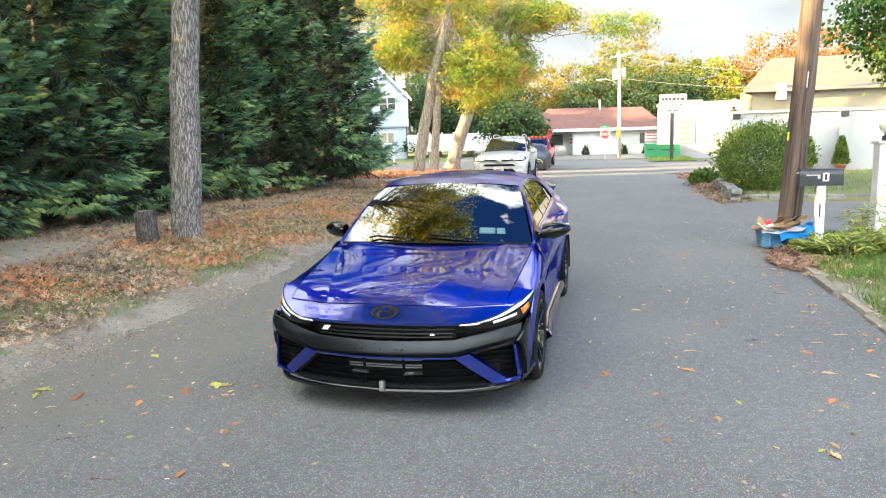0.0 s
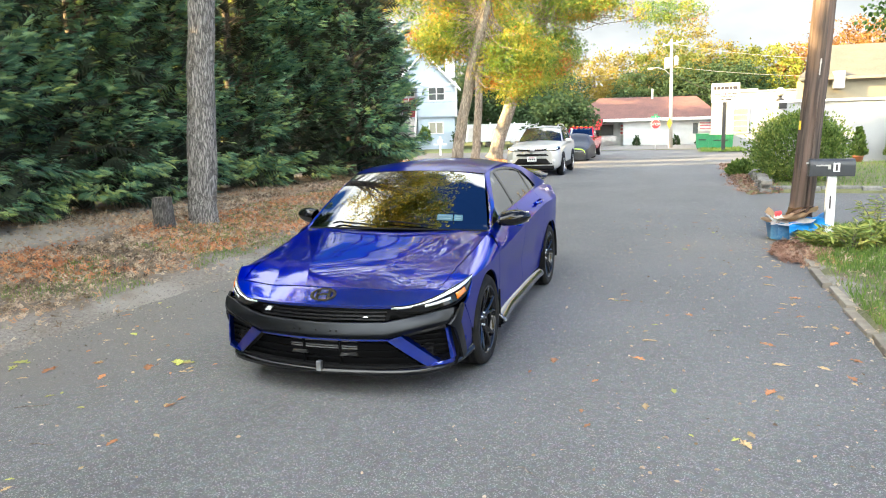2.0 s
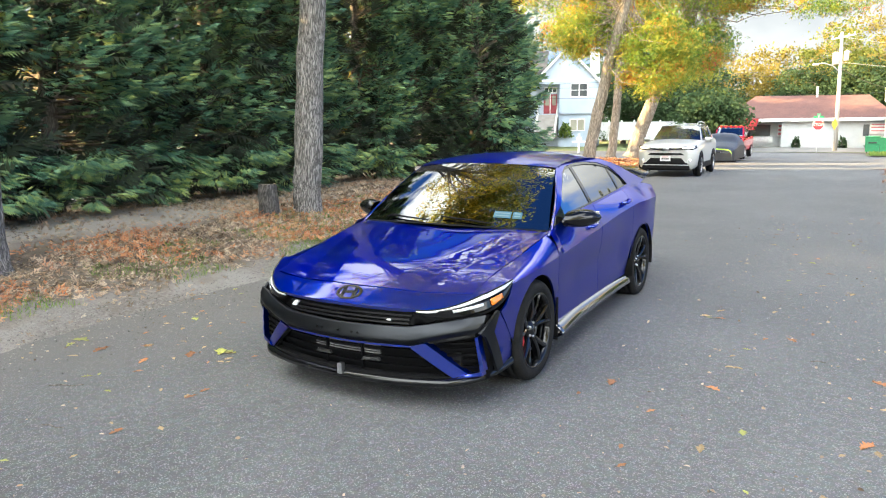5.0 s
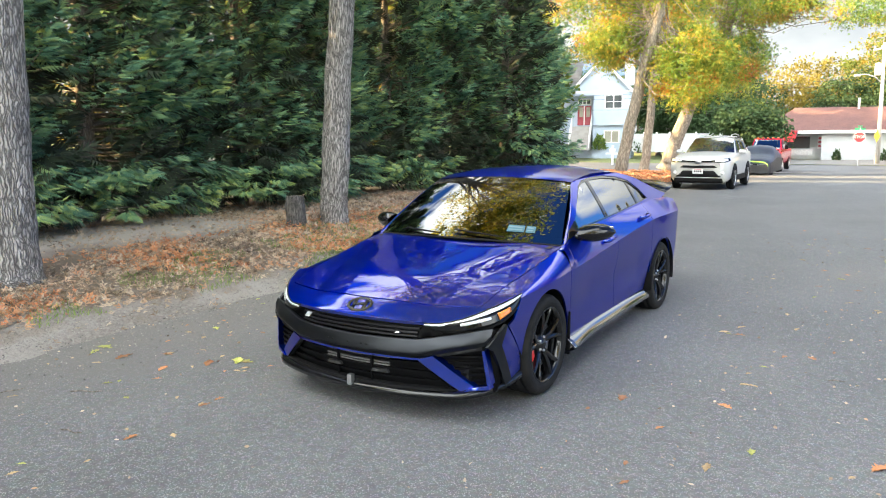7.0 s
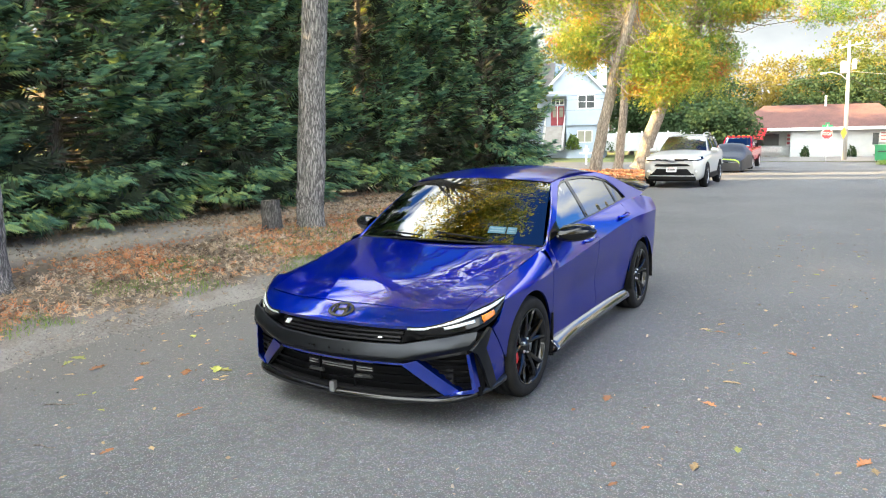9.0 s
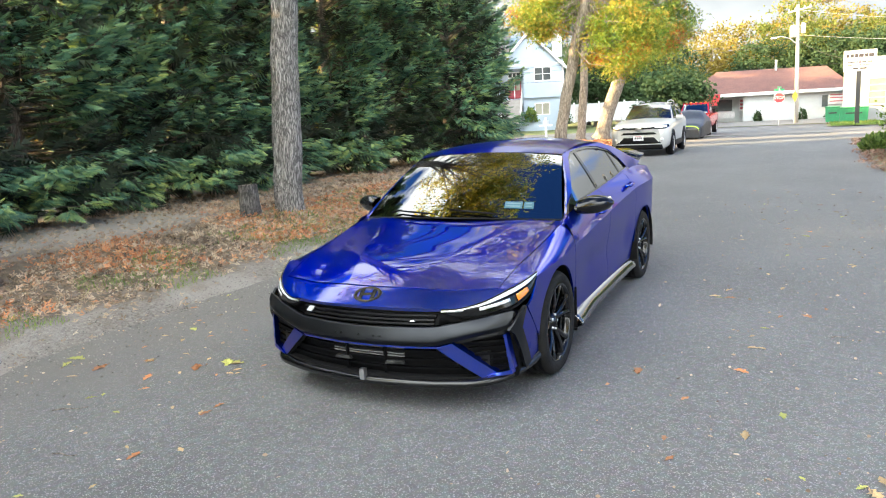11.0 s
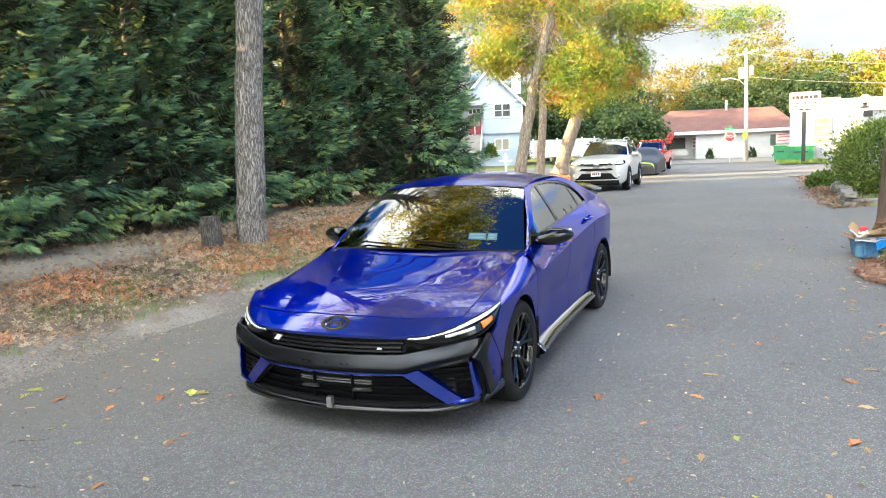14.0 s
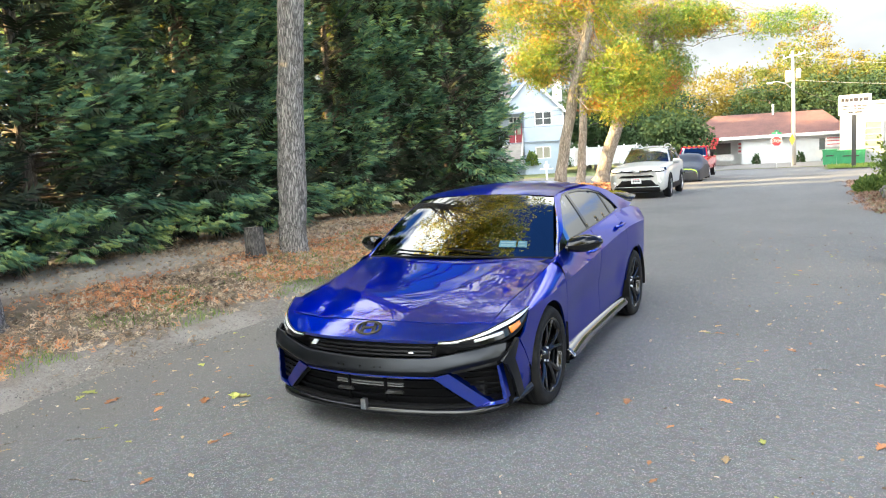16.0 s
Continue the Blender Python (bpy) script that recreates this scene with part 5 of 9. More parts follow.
# sills
sk = []
for k in range(41):
    y = 0.37 + (2.28 - 0.37) * k / 40
    w = side_at(y, 0.29)[0]
    bulge = 0.024 + 0.012 * float(smoothstep(0.3, 0.0, abs(k / 40 - 0.02)))
    sk.append([(w - 0.012, y, 0.300), (w + bulge * 0.75, y, 0.264), (w + bulge * 1.9, y, 0.222), (w + bulge * 1.8, y, 0.205), (w + bulge * 0.7, y, 0.185), (w - 0.10, y, 0.165)])
for fl in (False, True):
    sheet_part("side_skirt", sk, "skirt_gloss", "gloss black side skirt", None, 0.01, fl, (1, 0, 0))
    bm = boxed(0.78, 0.895, 0.372, 0.386, 0.165, 0.47, 0.004)
    if fl:
        bmesh.ops.scale(bm, vec=(-1, 1, 1), verts=bm.verts)
        bmesh.ops.reverse_faces(bm, faces=bm.faces[:])
    part("mud_flap", bm, "black_plastic", car)

# cabin: windscreen, roof, rear glass, side frames and panes
N = 20
ws_low = [(0.775 * (2 * k / N - 1), 0.30 + 0.185 * (2 * k / N - 1) ** 2, 0.942 - 0.030 * (2 * k / N - 1) ** 2) for k in range(N + 1)]
ws_top = [(0.600 * (2 * k / N - 1), 0.985 + 0.085 * (2 * k / N - 1) ** 2, 1.348 - 0.040 * (2 * k / N - 1) ** 2) for k in range(N + 1)]


def bulged(a, b, f, amt):
    p = Vector(a).lerp(Vector(b), f)
    return tuple(p + Vector((0, -0.5, 0.85)) * amt * 4 * f * (1 - f))


sheet_part("windscreen", [[bulged(a, b, k / 14, 0.022) for k in range(15)] for a, b in zip(ws_low, ws_top)], "glass_car", "dark windscreen that mirrors sky and leaves", None, 0.0, False, (0, -0.6, 0.8))
border = []
for a, b in zip(ws_low, ws_top):
    border.append([tuple(Vector(bulged(a, b, f, 0.022)) + Vector((0, -0.001, 0.003))) for f in (-0.02, -0.010, -0.002)])
sheet_part("cowl", border, "black_plastic", "", None, 0.0, False, (0, -0.4, 0.9))
rf_z = curve1([(0.96, 1.345), (1.25, 1.392), (1.55, 1.412), (1.85, 1.413), (2.2, 1.392), (2.55, 1.335), (2.62, 1.32)])
rf_w = curve1([(0.96, 0.605), (1.3, 0.60), (1.8, 0.595), (2.3, 0.575), (2.62, 0.545)])
rows = []
for i in range(26):
    f = i / 25
    r = []
    for k in range(N + 1):
        u = 2 * k / N - 1
        y = (0.985 + 0.085 * u * u) * (1 - f) + (2.60 + 0.02 * u * u) * f
        edge = abs(u) ** 3
        r.append((rf_w(y) * u, y, rf_z(y) - (0.040 + 0.012 * f) * u * u - 0.010 * edge))
    rows.append(r)
sheet_part("roof", rows, "blue_paint", "", None, 0.0, False)
rg_low = [(0.60 * (2 * k / N - 1), 3.40 - 0.04 * (2 * k / N - 1) ** 2, 1.065) for k in range(N + 1)]
sheet_part("rear_glass", [[bulged(a, b, k / 10, 0.0) for k in range(11)] for a, b in zip(rows[-1], rg_low)], "glass_car", "", None, 0.0, False)
frame_poly = [(0.49, 0.915), (0.60, 0.99), (0.80, 1.125), (1.00, 1.262), (1.07, 1.304), (1.25, 1.342), (1.55, 1.364), (1.85, 1.362), (2.2, 1.335), (2.6, 1.268), (3.0, 1.165), (3.40, 1.066)] + \
             [(y, belt_z(y) - 0.004) for y in (3.2, 2.8, 2.4, 2.0, 1.6, 1.2, 0.9, 0.7, 0.55)]
dlo = [(0.615, 0.962), (0.74, 1.030), (0.95, 1.160), (1.16, 1.276), (1.28, 1.312), (1.50, 1.328), (1.80, 1.328), (2.10, 1.305), (2.35, 1.260), (2.52, 1.170), (2.63, 1.078), (2.40, 1.066), (2.14, 1.050), (1.75, 1.028), (1.35, 1.008), (0.95, 0.992), (0.72, 0.975)]
both("cabin_frame", frame_poly, cabin_at, "blue_paint", (-0.9, 0, -0.3), step=0.03, hole=dlo, rim=0.02, lift=0.012)
ring_out = [(y + (0.0 if 0.7 < y < 2.5 else 0.0), z) for y, z in dlo]
cy, cz = 1.55, 1.13
ring_in = [(cy + (y - cy) * 0.982, cz + (z - cz) * 0.90) for y, z in dlo]
both("window_trim", dlo, cabin_at, "black_gloss", (-0.9, 0, -0.3), step=0.03, hole=ring_in, rim=0.01, lift=0.007)


def clip_poly(poly, y0, y1):
    """The part of an outline between two uprights that lean a little."""
    out = []
    n = len(poly)
    for lim, sign in ((y0, 1), (y1, -1)):
        out = []
        def d(p):
            return sign * (p[0] - lim)
        for a, b in zip(poly, poly[1:] + poly[:1]):
            da, db = d(a), d(b)
            if da >= 0:
                out.append(a)
            if da * db < 0:
                f = da / (da - db)
                out.append((a[0] + (b[0] - a[0]) * f, a[1] + (b[1] - a[1]) * f))
        poly = out
    return poly


for y0, y1 in ((0.6, 1.395), (1.455, 2.27), (2.31, 2.7)):
    both("side_window", clip_poly(ring_in, y0, y1), cabin_at, "glass_side", (-0.9, 0, -0.3), step=0.05, rim=0.0, lift=-0.002)
for y0, y1 in ((1.395, 1.455), (2.27, 2.31)):
    both("window_pillar", clip_poly(ring_in, y0, y1), cabin_at, "black_gloss", (-0.9, 0, -0.3), step=0.03, rim=0.01, lift=0.003)
both("mirror_base", [(0.53, 0.935), (0.62, 0.995), (0.76, 1.05), (0.74, 0.975), (0.60, 0.945)], cabin_at, "black_gloss", (-0.9, 0, -0.3), step=0.03, rim=0.01, lift=0.020)

# painted foot of the front pillar, between hood, fender and door
foot_in = [(0.758, 0.405, 0.889), (0.768, 0.45, 0.903), (0.775, 0.485, 0.913), (0.770, 0.535, 0.948)]
foot_out = [(0.800, 0.398, 0.875), (0.816, 0.44, 0.886), (0.817, 0.478, 0.902), (0.808, 0.535, 0.924)]
foot = [[tuple(Vector(mixp(a, b, k / 4)) + Vector((0, 0, 0.006 * 4 * (k / 4) * (1 - k / 4) - 0.002))) for k in range(5)] for a, b in zip(along(foot_in, 8), along(foot_out, 8))]
for fl in (False, True):
    sheet_part("pillar_foot", foot, "blue_paint", "", None, 0.0, fl, (0.4, 0, 0.9))

# rear: deck, bumper, lamps, spoiler
dk = []
for i in range(9):
    y = 3.37 + (3.80 - 3.37) * i / 8
    hw = belt_top(y)[0] - 0.05 * float(smoothstep(3.55, 3.8, y))
    dk.append([(hw * (2 * k / 12 - 1), y, 1.066 + (belt_z(y) - 1.066) * abs(2 * k / 12 - 1) ** 4) for k in range(13)])
sheet_part("boot_lid", dk, "blue_paint")
tail = []
for i in range(13):
    r = []
    for k in range(17):
        u = 2 * k / 16 - 1
        z = 0.28 + (1.064 - 0.12 * abs(u) ** 3 - 0.28) * i / 12
        r.append((0.62 * u, 3.84 - 0.05 * abs(u) ** 3 + 0.04 * math.exp(-(((z - 0.45) / 0.15) ** 2)) - 0.05 * (z - 0.7), z))
    tail.append(r)
sheet_part("rear_bumper", tail, "blue_paint", "", None, 0.0, False, (0, 1, 0))
part("tail_lamp", boxed(-0.62, 0.62, 3.78, 3.845, 0.90, 0.94, 0.01), "tail_red", car, "full-width red tail lamp bar")
sp = []
for k in range(25):
    u = 2 * k / 24 - 1
    tip = float(smoothstep(0.72, 1.0, abs(u)))
    y, z = 3.62 - 0.05 * u * u, 1.125 + 0.012 * (1 - u * u) - 0.045 * tip
    sp.append([(0.66 * u, y, z), (0.665 * u, y + 0.12, z + 0.030), (0.67 * u, y + 0.23 - 0.04 * tip, z + 0.050), (0.67 * u, y + 0.235 - 0.04 * tip, z + 0.036), (0.66 * u, y + 0.10, z + 0.004)])
sheet_part("spoiler", sp, "black_gloss", "gloss black boot spoiler", None, 0.010)
for s in (-1, 1):
    part("spoiler_foot", boxed(s * 0.5 - 0.03, s * 0.5 + 0.03, 3.62, 3.72, 1.045, 1.135, 0.01), "black_gloss", car)
    part("exhaust", boxed(s * 0.5 - 0.06, s * 0.5 + 0.06, 3.75, 3.87, 0.27, 0.36, 0.03), "steel", car)

# underbody, wheel wells, inside
part("underbody", boxed(-0.72, 0.72, -0.72, 3.72, 0.19, 0.36, 0.03), "black_plastic", car)
part("engine_bay", boxed(-0.68, 0.68, -0.70, 0.40, 0.36, 0.60, 0.02), "black_plastic", car)
part("cabin_floor", boxed(-0.76, 0.76, 0.42, 3.30, 0.34, 0.42, 0.02), "seat", car)
for s in (-1, 1):
    for yc in (0.0, 2.72):
        bm = bmesh.new()
        rows = []
        for k in range(25):
            a = radians(-12 + 204 * k / 24)
            rows.append([(s * x, yc + 0.375 * math.cos(a), 0.332 + 0.375 * math.sin(a)) for x in (0.55, 0.885)])
        grid_patch(bm, rows)
        part("wheel_well", bm, "black_plastic", car)
    bm = bmesh.new()
    grid_patch(bm, [[(s * 0.775, y, 0.40), (s * 0.775, y, min(0.95, belt_z(y) - 0.03))] for y in (0.45, 1.0, 1.6, 2.2)], False)
    part("door_card", bm, "seat", car)
bm = bmesh.new()
grid_patch(bm, [[(-0.74 + 1.48 * k / 10, y, z) for k in range(11)] for y, z in ((0.36, 0.90), (0.60, 0.925), (0.78, 0.915), (0.86, 0.86), (0.88, 0.6))])
part("dashboard", bm, "seat", car, "dark dashboard")
for x in (-0.37, 0.37):
    bm = bmesh.new()
    box(bm, x - 0.25, x + 0.25, 1.25, 1.78, 0.42, 0.62, 0.06)
    part("seat_cushion", bm, "seat", car)
    bm = bmesh.new()
    vs = box(bm, x - 0.24, x + 0.24, 1.70, 1.84, 0.58, 1.10, 0.06)
    part("seat_back", bm, "seat", car)
    part("headrest", boxed(x - 0.13, x + 0.13, 1.80, 1.90, 1.10, 1.27, 0.05), "seat", car)
part("rear_bench", boxed(-0.65, 0.65, 2.45, 2.75, 0.42, 1.08, 0.08), "seat", car)
bm = bmesh.new()
lathe(bm, [(0.175, -0.014), (0.190, 0.0), (0.175, 0.014), (0.160, 0.0)], 28, "x", True, True)
bmesh.ops.rotate(bm, cent=(0, 0, 0), matrix=Matrix.Rotation(radians(90), 3, "Z") @ Matrix.Rotation(radians(0), 3, "X"), verts=bm.verts)
bmesh.ops.translate(bm, vec=(0.37, 0.98, 0.92), verts=bm.verts)
part("steering_wheel", bm, "black_plastic", car)
part("headliner", boxed(-0.52, 0.52, 1.05, 2.55, 1.28, 1.295), "seat", car)


def on_screen(u, f):
    """A place on the windscreen: u across, from -1 to 1, f up, from 0 to 1."""
    a = (0.775 * u, 0.30 + 0.185 * u * u, 0.942 - 0.030 * u * u)
    b = (0.600 * u, 0.985 + 0.085 * u * u, 1.348 - 0.040 * u * u)
    return Vector(bulged(a, b, f, 0.022))


for u0, u1 in ((0.50, 0.66), (0.675, 0.76)):
    bm = bmesh.new()
    grid_patch(bm, [[tuple(on_screen(u, f) + Vector((0, -0.002, 0.003))) for f in (0.12, 0.21)] for u in (u0, u1)], False)
    st_ = part("inspection_sticker", bm, "sticker", car, "pale blue windscreen sticker")
    for k in range(2):
        bm = bmesh.new()
        grid_patch(bm, [[tuple(on_screen(u, f) + Vector((0, -0.004, 0.005))) for f in (0.14 + 0.035 * k, 0.155 + 0.035 * k)] for u in (u0 + 0.015, u1 - 0.015)], False)
        part("bar", bm, "sticker_text", st_)
# wipers
for pts_ in ([(-0.62, 0.055), (-0.40, 0.035), (-0.12, 0.012)], [(0.0, 0.07), (0.25, 0.045), (0.52, 0.015)], [(-0.66, 0.03), (-0.60, 0.05), (-0.55, 0.062)]):
    bm = bmesh.new()
    tube(bm, [tuple(on_screen(u, f) + Vector((0, -0.012, 0.018))) for u, f in pts_], [0.006, 0.008, 0.005], 6)
    part("wiper", bm, "black_plastic", car)

# door mirrors
for s in (-1, 1):
    bm = bmesh.new()
    rows = []
    for i in range(13):
        f = i / 12
        x = 0.835 + 0.215 * f
        hgt = 0.066 * math.sin(math.pi * min(1, 0.28 + 0.62 * f)) ** 0.6 * (1 - 0.35 * f ** 6) * (1 - 0.75 * max(0, f - 0.9) * 10 * 0.6)
        dep = 0.105 * (1 - 0.55 * f**2.5) * (1 - 0.6 * max(0, f - 0.9) * 10 * 0.8)
        zc = 0.972 + 0.014 * f
        yc = 0.735 + 0.075 * f
        rows.append([(s * x, yc - dep * math.cos(a) * (1.0 if math.cos(a) > 0 else 0.45), zc + hgt * math.sin(a)) for a in [2 * math.pi * k / 18 for k in range(19)]])
    grid_patch(bm, rows)
    bm.verts.ensure_lookup_table()
    cap = [bm.verts[12 * 19 + k] for k in range(18)]
    bm.faces.new(cap).smooth = True
    bmesh.ops.recalc_face_normals(bm, faces=bm.faces[:])
    mr = part("door_mirror", bm, "black_gloss", car, "gloss black door mirror")
    part("mirror_glass", boxed(s * 0.95 - 0.085, s * 0.95 + 0.085, 0.812, 0.818, 0.935, 1.025, 0.002), "chrome", mr)
    bm = bmesh.new()
    tube(bm, [(s * 0.76, 0.68, 0.955), (s * 0.82, 0.70, 0.945), (s * 0.88, 0.73, 0.95)], [0.03, 0.024, 0.03], 8)
    part("mirror_stalk", bm, "black_gloss", mr)
    for yh in (1.12, 2.08):
        w = side_at(yh, 0.875)[0]
        bm = bmesh.new()
        zh = 0.862 if yh < 1.5 else 0.955
        w = side_at(yh, zh)[0]
        tube(bm, [(s * (w - 0.01), yh, zh), (s * (w + 0.028), yh + 0.03, zh + 0.002), (s * (w + 0.030), yh + 0.10, zh + 0.006), (s * (w + 0.026), yh + 0.17, zh + 0.010), (s * (w - 0.01), yh + 0.20, zh + 0.012)], [0.010, 0.014, 0.015, 0.014, 0.010], 8)
        part("door_handle", bm, "blue_paint", car)


# wheels
def make_wheel(parent, m, rim_r=0.245, tyre_r=0.329, width=0.235, spokes=5, rim="black_gloss", twin=True, red=True):
    """A tyre with tread grooves, a rim with twin spokes, disc and caliper. Turns about x, outer face at +x."""
    w = thing("wheel", None)
    w.parent = parent
    w.matrix_local = m
    h = width / 2
    bm = bmesh.new()
    R, r = tyre_r, rim_r
    prof = [(r, -h + 0.012), (r + 0.012, -h), (r + 0.05 * (R - r) / 0.08, -h - 0.004), (R - 0.016, -h + 0.008), (R - 0.003, -h + 0.030)]
    for g in (-0.055, 0.0, 0.055):
        prof += [(R, g - 0.012), (R - 0.008, g - 0.008), (R - 0.008, g + 0.008), (R, g + 0.012)]
    prof += [(R - 0.003, h - 0.030), (R - 0.016, h - 0.008), (r + 0.05 * (R - r) / 0.08, h + 0.004), (r + 0.012, h), (r, h - 0.012)]
    lathe(bm, prof, 56)
    bmesh.ops.recalc_face_normals(bm, faces=bm.faces[:])
    part("tyre", bm, "rubber", w)
    bm = bmesh.new()
    lathe(bm, [(r + 0.004, h - 0.004), (r - 0.004, h - 0.002), (r - 0.012, h - 0.012), (r - 0.020, h - 0.04), (r - 0.030, -h + 0.02), (r + 0.002, -h + 0.01)], 56)
    bmesh.ops.recalc_face_normals(bm, faces=bm.faces[:])
    part("rim", bm, rim, w)
    for k in range(spokes):
        for off in ((-0.21, 0.21) if twin else (0.0,)):
            a = 2 * math.pi * k / spokes + 0.3
            bm = bmesh.new()
            n = 7
            rows = []
            for i in range(n + 1):
                f = i / n
                rr = 0.045 + (r - 0.052) * f
                ang = a + off * (0.30 + 0.95 * f)
                wd = (0.017 + 0.004 * (1 - f)) * (1.25 if not twin else 1)
                xo = h - 0.030 - 0.022 * (1 - f) ** 2 + 0.016 * f
                c, s = math.cos(ang), math.sin(ang)
                t = Vector((0, -s, c))
                p = Vector((xo, rr * c, rr * s))
                rows.append([tuple(p - t * wd - Vector((0.035, 0, 0))), tuple(p - t * wd * 0.8), tuple(p - t * wd * 0.3 + Vector((0.006, 0, 0))), tuple(p + t * wd * 0.3 + Vector((0.006, 0, 0))), tuple(p + t * wd * 0.8), tuple(p + t * wd - Vector((0.035, 0, 0)))])
            grid_patch(bm, rows, False)
            bmesh.ops.recalc_face_normals(bm, faces=bm.faces[:])
            part("spoke", bm, rim, w)
    bm = bmesh.new()
    lathe(bm, [(0.001, h - 0.028), (0.028, h - 0.028), (0.034, h - 0.036), (0.062, h - 0.046), (0.066, h - 0.08)], 28)
    bmesh.ops.recalc_face_normals(bm, faces=bm.faces[:])
    part("hub", bm, rim, w)
    for k in range(5):
        a = 2 * math.pi * k / 5
        bm = bmesh.new()
        lathe(bm, [(0.001, 0.012), (0.008, 0.010), (0.009, 0.0)], 8)
        bmesh.ops.translate(bm, vec=(h - 0.042, 0.047 * math.cos(a), 0.047 * math.sin(a)), verts=bm.verts)
        part("lug_nut", bm, "steel", w)
    bm = bmesh.new()
    lathe(bm, [(0.06, 0.042), (0.178, 0.042), (0.178, 0.015), (0.06, 0.015)], 40, close=True)
    bmesh.ops.recalc_face_normals(bm, faces=bm.faces[:])
    part("brake_disc", bm, "steel", w)
    if red:
        bm = bmesh.new()
        rows = []
        for i in range(9):
            a = radians(150 + 62 * i / 8)
            rows.append([(x, rr * math.cos(a), rr * math.sin(a)) for x, rr in ((-0.02, 0.108), (0.066, 0.108), (0.072, 0.15), (0.064, 0.200), (-0.02, 0.200))])
        grid_patch(bm, rows)
        bmesh.ops.recalc_face_normals(bm, faces=bm.faces[:])
        part("caliper", bm, "caliper", w, "red brake caliper")
    return w


for yc in (0.0, 2.72):
    wx = 0.780 if yc < 1 else 0.752
    make_wheel(car, pose(wx, yc, 0.329))
    make_wheel(car, pose(-wx, yc, 0.329) @ Matrix.Rotation(math.pi, 4, "Z"))
# ---- parked vehicles further down the street ----
def section_body(rows, m=14):
    """A sheet through half cross-sections, mirrored; rows: (y, [(x, z), ...] from sill to middle)."""
    out = []
    for y, sec in rows:
        pts = along([(x, 0.0, z) for x, z in sec], m)
        full = [(x, y, z) for x, _, z in pts]
        full += [(-x, y, z) for x, _, z in reversed(pts[:-1])]
        out.append(full)
    return out


def refine(rows, n):
    """Smooth stations between the given ones."""
    ys = [r[0][1] for r in rows]
    res = []
    for i in range(n + 1):
        y = ys[0] + (ys[-1] - ys[0]) * i / n
        res.append(y)
    cols = []
    for k in range(len(rows[0])):
        fx, fz = curve1([(r[k][1], r[k][0]) for r in rows]), curve1([(r[k][1], r[k][2]) for r in rows])
        cols.append([(fx(y), y, fz(y)) for y in res])
    return [[c[i] for c in cols] for i in range(n + 1)]


def shell(name, rows, material, parent, label="", ends=True):
    bm = bmesh.new()
    vs = grid_patch(bm, rows)
    if ends:
        for r in (vs[0], vs[-1]):
            try:
                bm.faces.new(r)
            except ValueError:
                pass
    bmesh.ops.recalc_face_normals(bm, faces=bm.faces[:])
    return part(name, bm, material, parent, label)


def quad_part(name, pts, material, parent, label="", n=6, thick=0.012):
    """A four-cornered sheet, gently subdivided and given thickness."""
    a, b, c, d = pts
    bm = bmesh.new()
    grid_patch(bm, [[mixp(mixp(a, b, i / n), mixp(d, c, i / n), k / n) for k in range(n + 1)] for i in range(n + 1)])
    bmesh.ops.recalc_face_normals(bm, faces=bm.faces[:])
    bmesh.ops.solidify(bm, geom=bm.faces[:], thickness=thick)
    return part(name, bm, material, parent, label)


